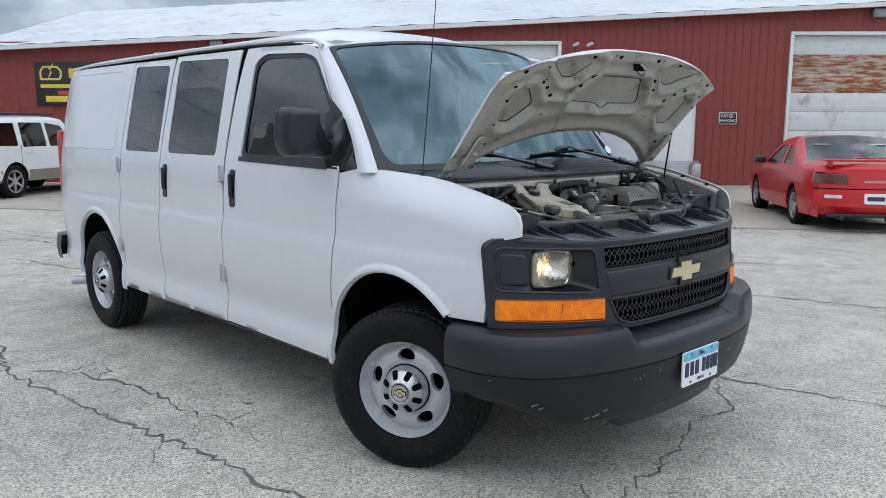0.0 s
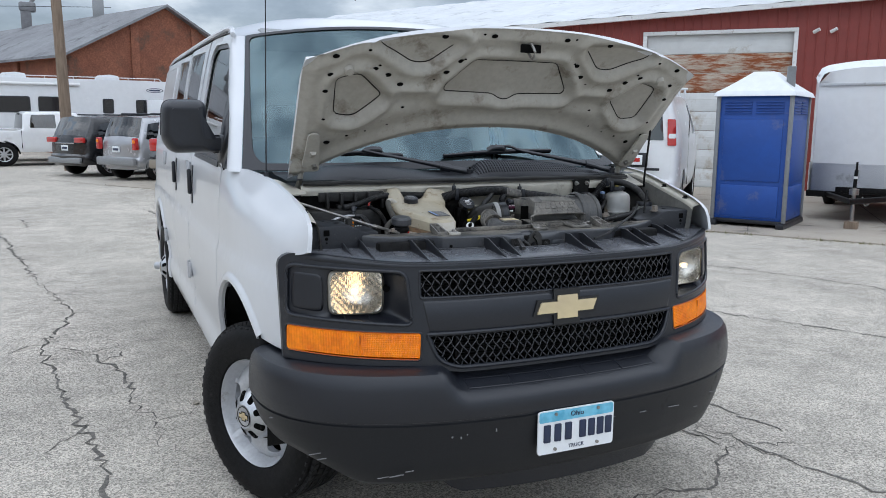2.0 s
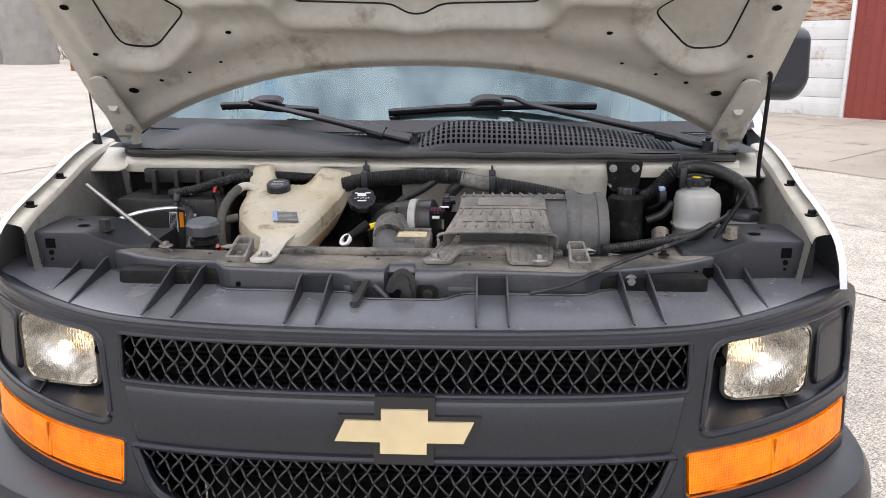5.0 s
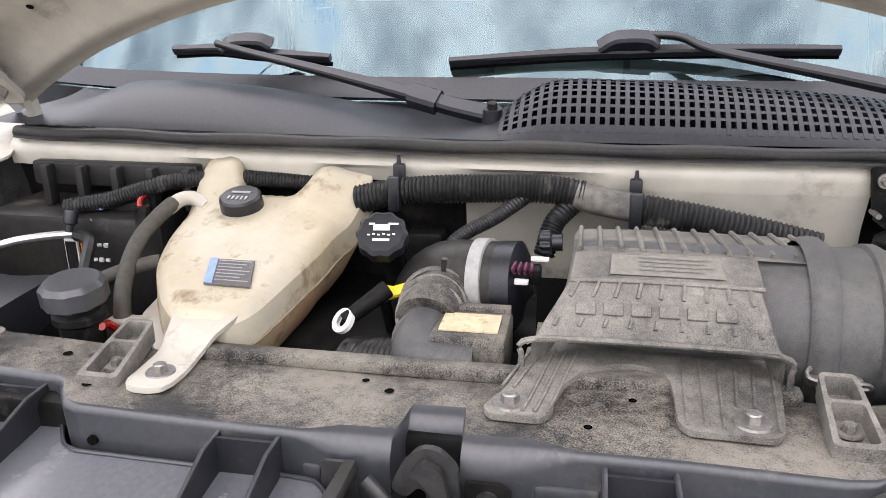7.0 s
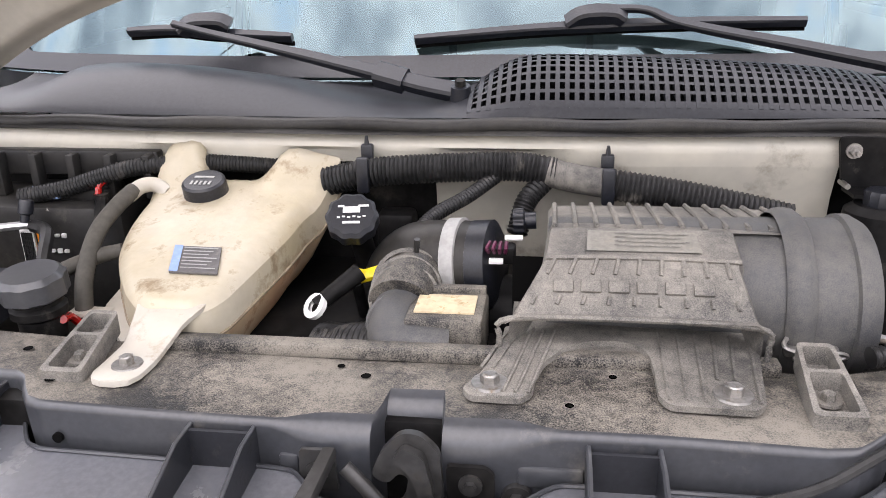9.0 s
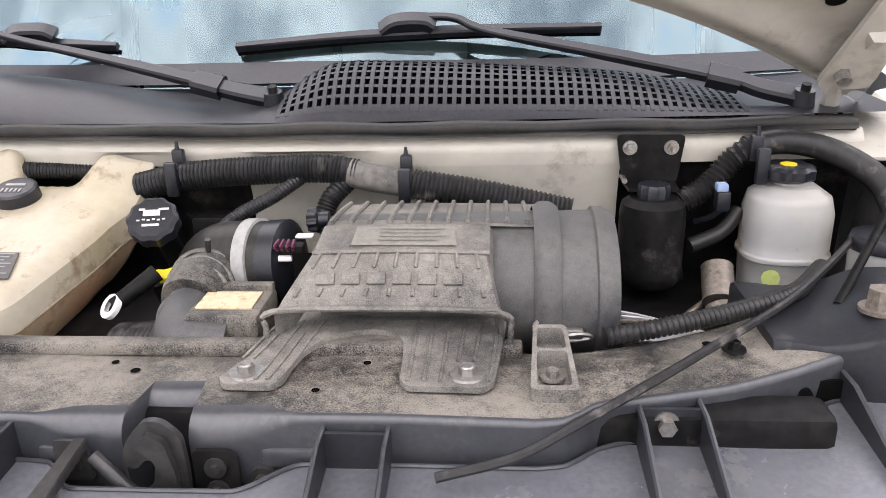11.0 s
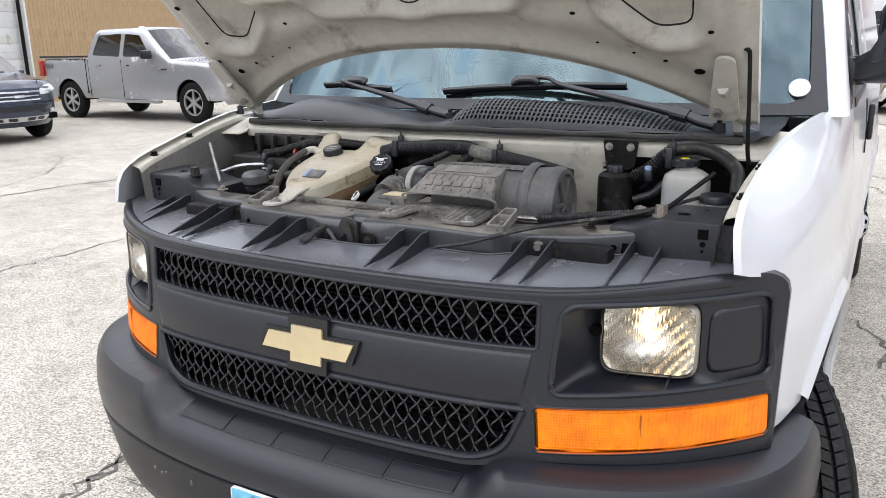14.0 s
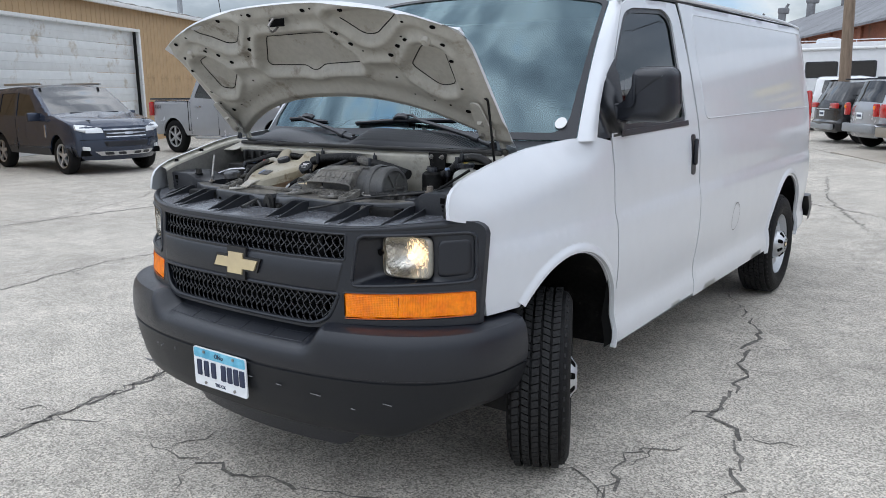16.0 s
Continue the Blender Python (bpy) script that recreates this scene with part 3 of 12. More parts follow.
def crack(pts, width, seed, branches=2):
    """A jagged open crack that wanders from point to point."""
    rnd = random.Random(seed)
    bm = B()

    def run(path, w):
        out = []
        for (ax, ay), (bx, by) in zip(path, path[1:]):
            ln = math.hypot(bx - ax, by - ay)
            k = max(2, int(ln / 0.05))
            for q in range(k):
                t = q / k
                j = 0.035 * math.sin(math.pi * t) + 0.01
                out.append((ax + (bx - ax) * t + rnd.uniform(-j, j), ay + (by - ay) * t + rnd.uniform(-j, j)))
        out.append(path[-1])
        prev = None
        for i, p in enumerate(out):
            a, b = out[max(i - 1, 0)], out[min(i + 1, len(out) - 1)]
            d = Vector((b[0] - a[0], b[1] - a[1])).normalized()
            ww = w * rnd.uniform(0.25, 1.3) * min(1.0, 0.25 + 4 * min(i, len(out) - 1 - i) / len(out))
            l = bm.verts.new((p[0] - d.y * ww, p[1] + d.x * ww, 0.003))
            r = bm.verts.new((p[0] + d.y * ww, p[1] - d.x * ww, 0.003))
            if prev:
                bm.faces.new((prev[0], prev[1], r, l))
            prev = (l, r)
        return out

    main = run(pts, width)
    for _ in range(branches):
        i = rnd.randrange(len(main))
        a = rnd.uniform(0, 6.28)
        p = main[i]
        q = (p[0] + 0.18 * math.cos(a), p[1] + 0.18 * math.sin(a))
        run([p, q, (q[0] + 0.12 * math.cos(a + 0.8), q[1] + 0.12 * math.sin(a + 0.8))], width * 0.5)
    return single("pavement_crack", bm, CRACK, "jagged dark open crack in the asphalt", "crack", kind="structure", smooth=0)


for n_, (w_, pts_) in enumerate((
        (0.011, [(-2.02, 6.17), (-1.67, 4.65), (-1.86, 3.64), (-1.74, 3.0), (-1.67, 2.42), (-1.51, 1.62), (-1.50, 1.2), (-1.44, 1.0), (-1.29, -0.2), (-1.2, -1.6)]),
        (0.013, [(-1.60, 3.5), (-1.49, 3.17), (-1.37, 2.9), (-1.34, 2.29)]),
        (0.006, [(-1.34, 2.29), (-1.2, 1.8)]),
        (0.010, [(-1.29, -0.28), (-1.31, -0.11), (-1.35, 0.29), (-1.41, 0.71), (-1.48, 1.05)]),
        (0.008, [(-0.68, 0.1), (-0.46, 0.08), (-0.08, 0.13), (0.45, 0.27), (0.65, 0.32), (0.87, 0.25), (1.2, 0.5), (1.38, 0.62)]),
        (0.009, [(1.33, 0.86), (1.40, 0.5), (1.5, 0.04), (1.57, -0.30), (1.7, -1.2)]),
        (0.012, [(0.69, 4.14), (1.15, 3.27), (1.20, 2.66), (1.29, 2.45), (1.30, 1.78), (1.44, 1.72), (1.55, 1.39), (1.62, 1.05), (1.67, 0.6)]),
        (0.008, [(1.25, 0.6), (1.21, 0.80), (1.14, 1.07), (1.16, 1.28), (1.31, 1.41)]),
        (0.010, [(1.36, 7.1), (0.9, 8.2), (0.26, 10.1), (-0.3, 13)]),
        (0.010, [(2.3, 4.6), (2.72, 3.77), (3.1, 2.96), (3.43, 2.36), (3.95, 1.44), (4.24, 0.55), (4.6, -1.5)]),
        (0.010, [(2.6, 7.3), (3.67, 5.71), (4.2, 5.1), (4.9, 4.25), (5.3, 3.2), (5.55, 2.45), (6.3, 1.2)]),
        (0.010, [(-4.9, -1.5), (-4.17, 1.06), (-4.43, 2.1), (-4.39, 2.57), (-4.6, 4.5)]),
        (0.020, [(-7.9, 0.5), (-7.4, 2.56), (-7.26, 4.54), (-6.2, 7.2), (-4.86, 10.6), (-5.2, 14), (-5.66, 18.3)]),
        (0.014, [(-0.16, 10.5), (0.21, 9.36), (1.2, 8.6), (2.6, 7.6)]),
        (0.008, [(-0.62, 8.7), (-0.28, 7.24), (0.4, 6.3)]),
        (0.008, [(-7.0, 2.4), (-8.3, 5.1), (-9.5, 6.2), (-10.2, 6.3)]),
        (0.022, [(-4.89, 19.7), (-4.42, 17.8), (-3.9, 15.7), (-3.3, 12.9), (-2.75, 10.3)]),
        (0.016, [(-2.75, 10.3), (-2.52, 9.2), (-2.36, 8.15), (-2.16, 7.1), (-2.02, 6.17)]),
        (0.018, [(-3.95, 14.4), (-3.72, 13.4), (-3.44, 11.8), (-3.17, 10.35), (-2.85, 9.45)]),
        (0.013, [(-2.56, 11.7), (-2.36, 10.6), (-2.48, 10.3)]),
        (0.024, [(-3.05, 20.3), (-2.33, 20.2), (-1.04, 17.8), (-0.2, 16.9), (0.24, 16.7), (1.05, 15.3), (2.4, 13.6)]),
        (0.020, [(-0.68, 12.5), (-0.54, 11.6), (-0.43, 10.75), (-0.21, 10.0)]),
        (0.012, [(-5.42, 12.92), (-4.41, 12.26)]),
        (0.024, [(-6.69, 16.9), (-7.14, 19.5), (-8.0, 24.4)]),
)):
    crack(pts_, w_, n_ + 3, 3)

bm = B()
rnd_ = random.Random(4)
ring = [bm.verts.new((-1.02 + (0.022 + rnd_.uniform(-0.006, 0.008)) * math.cos(a), 2.17 + (0.035 + rnd_.uniform(-0.01, 0.01)) * math.sin(a), 0.006 + rnd_.uniform(0, 0.006))) for a in (k * 0.785 for k in range(8))]
c_ = bm.verts.new((-1.02, 2.17, 0.022))
for k in range(8):
    bm.faces.new((ring[k], ring[(k + 1) % 8], c_))
single("paper_scrap", bm, CONCRETE, "small crumpled beige scrap of litter on the asphalt", "litter", smooth=0)

# ---- the white van ----
van = thing("cargo_van", "white full-size cargo van with its hood propped open", "van")
SIDE = [(0.34, 0.960), (0.40, 0.972), (0.44, 0.976), (0.48, 0.975), (0.54, 0.962), (0.57, 0.9615), (0.64, 0.972), (0.72, 0.983), (0.82, 0.991), (0.96, 0.991), (0.985, 0.988), (1.02, 0.978), (1.05, 0.976), (1.2, 0.973), (1.33, 0.960), (1.5, 0.930), (1.7, 0.890), (1.88, 0.853), (1.97, 0.828), (2.03, 0.795)]


def half_width(y, z):
    """Half of the body's width at a place along it and a height."""
    k = 1.0
    if y < 1.1:
        k -= 0.115 * ((1.1 - y) / 0.8) ** 2
    if y > 4.79:
        k -= 0.115 * ((y - 4.79) / 0.75) ** 2.4
    return smooth_table(SIDE, z) * k


FEND_EDGE = [(0.316, 1.117), (0.320, 1.165), (0.335, 1.198), (0.36, 1.217), (0.40, 1.236), (0.45, 1.251), (0.55, 1.276), (0.70, 1.310), (0.80, 1.326), (0.895, 1.334), (1.05, 1.345), (1.40, 1.36)]
FEND_X = [(0.30, 0.826), (0.45, 0.836), (0.55, 0.841), (0.70, 0.857), (0.80, 0.868), (0.90, 0.880), (1.05, 0.903), (1.20, 0.933), (1.33, 0.957)]
SHOULDER = [(0.28, 1.221), (0.36, 1.230), (0.45, 1.251), (0.55, 1.276), (0.70, 1.309), (0.80, 1.325), (0.895, 1.334), (1.05, 1.345), (1.40, 1.36)]


def fender_x(y, z):
    w = half_width(y, z) - 0.018 * max(0.0, min(1.0, (0.50 - y) / 0.17)) ** 2
    ze, xe = smooth_table(SHOULDER, y), smooth_table(FEND_X, y)
    h = 0.18
    if z > ze - h:
        t = min(1.0, (z - ze + h) / h)
        w -= (w - xe) * t ** 2.1
    return w


def side_f(s, fx=half_width, inset=0.0):
    return lambda y, z: Vector((s * (fx(y, z) - inset), y, z))


def side_lip(s, depth=0.014):
    return lambda v, a, b: Vector((v.x - s * depth, v.y, v.z))


CREASE = [(y, z) for y in np.arange(0.42, 5.44, 0.06) for z in (0.44, 0.47, 0.50, 0.52, 0.55, 0.93, 0.96, 0.978, 0.996, 1.014, 1.032, 1.06)]


def arc2(cy, cz, r, a0, a1, n=16, rz=None):
    rz = rz or r
    return [(cy + r * math.cos(radians(a0 + (a1 - a0) * k / n)), cz + rz * math.sin(radians(a0 + (a1 - a0) * k / n))) for k in range(n + 1)]


def arch_flare(bm, s, cy, cz, r, rz, a0, a1, fx, wide=0.055, proud=0.014):
    """The rounded lip round a wheel opening."""
    n = 28

    def f(u, v):
        a = radians(a0 + (a1 - a0) * u)
        q = 1.0 + wide * v / r
        y, z = cy + r * q * math.cos(a), cz + rz * q * math.sin(a)
        bulge = proud * math.sin(math.pi * min(1.0, v * 1.0 + 0.25)) if v < 0.75 else 0.0
        return Vector((s * (fx(y, max(z, 0.36)) + bulge - (0.02 if v == 0 else 0)), y, z))
    surf(bm, n, 8, f)


DOOR_WIN = [(1.325, 1.355), (1.43, 1.60), (1.655, 1.875), (1.76, 1.905), (2.16, 1.925), (2.255, 1.88), (2.275, 1.365)]
FRONT_SEAM = [(1.335, 1.325), (1.345, 1.15), (1.355, 0.97), (1.375, 0.80), (1.395, 0.63), (1.43, 0.41)]

for s in (-1, 1):
    f_body, f_fend, lip = side_f(s), side_f(s, fender_x), side_lip(s)
    # front fender
    top = [(y, lerp_table(FEND_EDGE, y)) for y in (1.325, 1.2, 1.05, 0.95, 0.895, 0.8, 0.75, 0.70, 0.63, 0.554, 0.50, 0.45, 0.42, 0.40, 0.38, 0.36, 0.347, 0.335, 0.327, 0.320, 0.316)]
    low = [(1.415, 0.41), (1.385, 0.41)] + arc2(0.955, 0.475, 0.430, -8, 137, 20) + [(0.62, 0.765), (0.445, 0.765)]
    front = [(0.432, 0.85), (0.428, 1.0), (0.415, 1.075), (0.385, 1.100), (0.345, 1.108)]
    bm = B()
    extra = [(y, lerp_table(FEND_EDGE, y) - d) for y in np.arange(0.33, 1.325, 0.02) for d in (0.008, 0.018, 0.03, 0.044, 0.06, 0.078, 0.098, 0.12, 0.145, 0.17)]
    sheet(bm, FRONT_SEAM[:-1] + low + front + top[::-1][:-1], [], f_fend, 0.05, lip, extra + [p for p in CREASE if p[0] < 1.34])
    fender = part("fender", bm, WHITE, van)
    bm = B()
    arch_flare(bm, s, 0.955, 0.475, 0.430, 0.430, -10, 139, half_width)
    part("arch_lip", bm, WHITE, fender)
    # front door with its window frame
    bm = B()
    g = 0.009
    out = [(y + g, z) for y, z in FRONT_SEAM[::-1]] + [(1.345, 1.352), (1.44, 1.60), (1.60, 1.845), (1.66, 1.915), (1.76, 1.945), (2.20, 1.965), (2.36, 1.965), (2.41, 1.70), (2.433, 1.36), (2.443, 1.0), (2.443, 0.42)]
    out = [(1.345 + 0.10, 0.41)] + out[1:]
    sheet(bm, out, [rounded(DOOR_WIN, [0.03, 0.05, 0.09, 0.06, 0.09, 0.05, 0.04])], f_body, 0.06, lip, [p for p in CREASE if 1.4 < p[0] < 2.43])
    door = part("front_door", bm, WHITE, van)
    bm = B()
    sheet(bm, rounded(DOOR_WIN, [0.03, 0.05, 0.09, 0.06, 0.09, 0.05, 0.04]), [], side_f(s, inset=0.016), 0.2)
    part("door_glass", bm, GLASS, door, "dark tinted door glass", smooth=0)
    bm = B()
    inner = [(1.38, 1.385), (1.475, 1.60), (1.68, 1.855), (1.77, 1.883), (2.15, 1.902), (2.232, 1.865), (2.25, 1.39)]
    sheet(bm, rounded(DOOR_WIN, [0.03, 0.05, 0.09, 0.06, 0.09, 0.05, 0.04]), [rounded(inner, 0.05)], side_f(s, inset=0.010), 0.2)
    part("window_seal", bm, TRIM, door, "black rubber window seal")
    bm = B()  # sail panel and belt strip
    slab(bm, dense([(1.185, 1.332), (1.255, 1.47), (1.335, 1.575), (1.455, 1.655), (1.50, 1.60), (1.50, 1.40), (1.50, 1.345)], 0.05), lambda y, z, h: Vector((s * (half_width(y, z) - 0.024 * max(0.0, min(1.0, (1.36 - y) / 0.16)) + h), y, z)), -0.03, 0.001)
    slab(bm, [(1.44, 1.336), (1.44, 1.362), (2.285, 1.375), (2.285, 1.350)], lambda y, z, h: Vector((s * (half_width(y, z) + h), y, z)), -0.02, 0.004)
    part("window_trim", bm, TRIM, door, "black plastic window trim")

    def handle(y, z0, z1, parent):
        bm = B()
        slab(bm, rounded([(y - 0.028, z0), (y + 0.028, z0), (y + 0.028, z1), (y - 0.028, z1)], 0.02), lambda a, b, h: Vector((s * (half_width(a, b) + h), a, b)), -0.02, 0.005)
        box(bm, (s * (half_width(y, (z0 + z1) / 2) + 0.014), y - 0.004, (z0 + z1) / 2 + 0.015), (0.022, 0.026, (z1 - z0) * 0.66), 0.009)
        part("door_handle", bm, TRIM, parent, "black recessed pull handle")
    handle(2.340, 1.09, 1.30, door)

    def hinge(y, z, parent):
        bm = B()
        box(bm, (s * (half_width(y, z) + 0.006), y, z), (0.016, 0.05, 0.085), 0.004)
        cyl(bm, (s * (half_width(y, z) + 0.014), y + 0.008, z - 0.05), (s * (half_width(y, z) + 0.014), y + 0.008, z + 0.05), 0.009, seg=10)
        part("hinge", bm, STEEL, parent, "exposed pale metal door hinge")
    # rear side panels
    rear_arch = arc2(4.42, 0.47, 0.42, 180, 0, 20)
    end_y = 5.50
    tail = [(4.84, 0.40), (5.30, 0.44), (end_y, 0.50), (end_y, 1.30), (5.47, 1.60), (5.41, 1.85), (5.33, 1.985)]
    if s < 0:
        for a, b, win, seam_l in ((2.451, 3.296, (2.555, 3.205), True), (3.305, 3.954, (3.335, 3.885), False)):
            bm = B()
            w0, w1 = win
            hole = rounded([(w0 + 0.005, 1.37), (w0, 1.925), (w1, 1.945), (w1, 1.37)], 0.035)
            lo = [(a, 0.415), (b, 0.40)] if seam_l else [(a, 0.40), (b, 0.40)]
            up = [(b, 1.36), (b - 0.02, 1.70), (b - 0.045, 1.975), (a - 0.028, 1.965), (a - 0.013, 1.7), (a + 0.002, 1.36)]
            sheet(bm, lo + up, [hole], f_body, 0.07, lip, [p for p in CREASE if a + 0.02 < p[0] < b - 0.02])
            sd = part("side_door", bm, WHITE, van)
            bm = B()
            sheet(bm, hole, [], side_f(s, inset=0.006), 0.2)
            part("door_glass", bm, GLASS, sd, "tinted cargo window", smooth=0)
            bm = B()
            sheet(bm, hole, [rounded([(w0 + 0.095, 1.43), (w0 + 0.085, 1.86), (w1 - 0.075, 1.88), (w1 - 0.075, 1.43)], 0.05)], side_f(s, inset=0.010), 0.2)
            part("glass_border", bm, TRIM, sd, "black painted glass border")
            if seam_l:
                handle(3.215, 1.09, 1.30, sd)
                hinge(2.46, 1.27, sd)
                hinge(2.46, 0.70, sd)
            else:
                hinge(3.965, 1.27, sd)
                hinge(3.965, 0.70, sd)
        y0 = 3.963
    else:
        y0 = 2.453
    bm = B()
    out = [(y0, 0.40)] + ([(3.99, 0.40), (4.0, 0.47)] if y0 < 3.95 else [(3.985, 0.40), (4.0, 0.47)]) + rear_arch[1:] + tail + [(y0 - 0.045, 1.975), (y0 - 0.02, 1.70), (y0, 1.36)]
    sheet(bm, out, [], f_body, 0.07, lip, [p for p in CREASE if p[0] > y0 + 0.02])
    quarter = part("side_panel", bm, WHITE, van)
    bm = B()
    arch_flare(bm, s, 4.42, 0.47, 0.42, 0.43, -12, 192, half_width)
    part("arch_lip", bm, WHITE, quarter)
    # pressed window-shaped fields and the gas lid
    fields = ((4.07, 5.22),) if s < 0 else ((2.56, 5.22),)
    for a, b in fields:
        bm = B()
        hole = rounded([(a, 1.37), (a - 0.01, 1.93), (b - 0.10, 1.94), (b, 1.37)], 0.06)

        def ridge(p, h):
            c = Vector((sum(q[0] for q in hole) / len(hole), sum(q[1] for q in hole) / len(hole)))
            return (p[0] + (c.x - p[0]) * h, p[1] + (c.y - p[1]) * h)
        ring = dense(hole, 0.08)
        rows = []
        for h, o in ((0.0, -0.001), (0.006, 0.0035), (0.016, 0.0035), (0.024, -0.001)):
            rows.append([bm.verts.new(Vector((s * (half_width(*ridge(p, h)) + o), *ridge(p, h)))) for p in ring])
        for r0, r1 in zip(rows, rows[1:]):
            for k in range(len(ring)):
                bm.faces.new((r0[k], r0[(k + 1) % len(ring)], r1[(k + 1) % len(ring)], r1[k]))
        part("pressed_field", bm, WHITE, quarter)
    if s > 0:
        bm = B()
        sheet(bm, arc2(3.13, 0.76, 0.075, 0, 350, 22, 0.088), [arc2(3.13, 0.76, 0.071, 0, 350, 22, 0.084)], side_f(s, inset=-0.002), 0.2)
        part("fuel_flap_seam", bm, TRIM, quarter)
    # sill, and near-black strips behind the seams that paint the gaps' shade
    bm = B()
    surf(bm, 48, 5, lambda u, v: Vector((s * (half_width(1.43 + 2.52 * u, 0.40) - 0.004 - 0.08 * v ** 2), 1.43 + 2.52 * u, 0.402 - 0.014 * v)))
    part("sill", bm, WHITE, van)
    bm = B()
    for a, b in ((1.30, 1.44), (2.36, 2.50), (3.22, 3.35), (3.90, 4.0)):
        sheet(bm, [(a, 0.42), (b, 0.42), (b, 1.35), (a, 1.35)], [], side_f(s, inset=0.008), 0.045, None, [p for p in CREASE if a < p[0] < b])
        if a > 2:
            sheet(bm, [(a, 1.35), (b, 1.35), (b - 0.05, 1.97), (a - 0.05, 1.97)], [], side_f(s, inset=0.008), 0.05)
    split_part("seam_gap", bm, VOID, van)
    # rain gutter
    bm = B()
    path = [(1.62, 1.93), (1.72, 1.965), (2.0, 1.985), (2.6, 2.0), (3.6, 2.01), (4.6, 2.01), (5.25, 1.995)]
    tube(bm, [(s * (half_width(y, z) + 0.004), y, z) for y, z in path], 0.012, seg=8)
    part("rain_gutter", bm, WHITE, van)
    # thin black tube drawn as the shadow line under the gutter
    bm = B()
    tube(bm, [(s * (half_width(y, z) + 0.006), y, z - 0.017) for y, z in path[1:-1]], 0.0028, seg=6)
    part("gutter_shadow_seal", bm, TRIM, van)

# roof, pillars, windscreen


def ws(u, v):
    """The windscreen's sheet: u -1 to 1 across, v 0 base to 1 top."""
    yb, zb = 0.885 + 0.215 * abs(u) ** 2.2, 1.345 - 0.01 * abs(u)
    yt, zt = 1.47 + 0.185 * abs(u) ** 2.4, 1.985 - 0.055 * abs(u) ** 2.5
    xb, xt = 0.915 * u, 0.785 * u
    bow = 0.020 * math.sin(math.pi * v)
    return Vector((xb + (xt - xb) * v, yb + (yt - yb) * v - bow, zb + (zt - zb) * v + bow))


bm = B()
surf(bm, 28, 14, lambda u, v: ws(2 * u - 1, v))
windscreen = part("windscreen", bm, GLASSW, van, "large curved windscreen with a greenish tint", smooth=60)
windscreen.visible_shadow = False
bm = B()
border = dense(rounded([(-0.998, 0.004), (-0.998, 0.998), (0.998, 0.998), (0.998, 0.004)], 0.02), 0.08)
inner = rounded([(-0.922, 0.045), (-0.957, 0.12), (-0.974, 0.5), (-0.976, 0.975), (0.976, 0.975), (0.974, 0.5), (0.957, 0.12), (0.922, 0.045)], [0.04, 0.06, 0.3, 0.04, 0.04, 0.3, 0.08, 0.05], 8)
sheet(bm, border, [inner], lambda a, b: ws(a, b) + Vector((0, -0.003, 0.003)), 0.08)
part("windscreen_border", bm, TRIM, windscreen, "black ceramic border")
bm = B()
c_ = ws(0.93, 0.10) + Vector((0.0, -0.012, 0.006))
cyl(bm, c_, c_ + Vector((0.0, 0.003, -0.002)), 0.026, seg=20)
part("round_sticker", bm, WHITEINK, windscreen, "round white service sticker")
for s in (-1, 1):
    bm = B()

    def pillar(u, v):
        a = ws(s * 1.0, u)
        z = a.z
        yd = lerp_table([(1.325, 1.195), (1.352, 1.205), (1.47, 1.268), (1.575, 1.35), (1.655, 1.468), (1.845, 1.60), (1.915, 1.66), (1.985, 1.72)], z)
        b = Vector((s * half_width(yd, z), yd - 0.004, z))
        p = a.lerp(b, v)
        p.x += s * 0.018 * math.sin(math.pi * v)
        p.y -= 0.012 * math.sin(math.pi * v)
        return p
    surf(bm, 14, 6, pillar)
    part("windscreen_pillar", bm, WHITE, van)


def roof(u, v):
    y = 1.47 + (5.35 - 1.47) * u
    t = 2 * v - 1
    edge_y = y + 0.19 * abs(t) ** 2.4 * (1 - u) ** 3
    w = 0.785 + (half_width(min(edge_y, 5.3), 1.985) - 0.785) * step01(0.0, 0.05, u)
    crown = 0.105 * (1 - abs(t) ** 3.2) * (step01(-0.12, 0.16, u) * 0.85 + 0.15) * (1.0 - 0.55 * step01(0.90, 1.0, u))
    z0 = 1.93 + 0.055 * step01(0.0, 0.10, u) if abs(t) > 0.999 else 1.935 + 0.052 * step01(0.0, 0.10, u)
    z0 = 1.984 - 0.052 * abs(t) ** 2.5 * (1 - step01(0.0, 0.12, u)) + 0.008 * step01(0, 0.4, u)
    return Vector((t * w, edge_y, z0 + crown * step01(0.0, 0.15, u) + 0.0))


bm = B()
surf(bm, 40, 24, roof)
part("roof", bm, WHITE, van, smooth=60)
bm = B()


def tail_sheet(u, v):
    z = 0.50 + (1.99 - 0.50) * v
    ye = lerp_table([(0.5, 5.50), (1.30, 5.50), (1.60, 5.47), (1.85, 5.41), (2.0, 5.33)], z)
    t = 2 * u - 1
    return Vector((t * half_width(ye, z), ye + 0.10 * (1 - t * t) ** 0.7, z + 0.02 * (1 - t * t) * v))


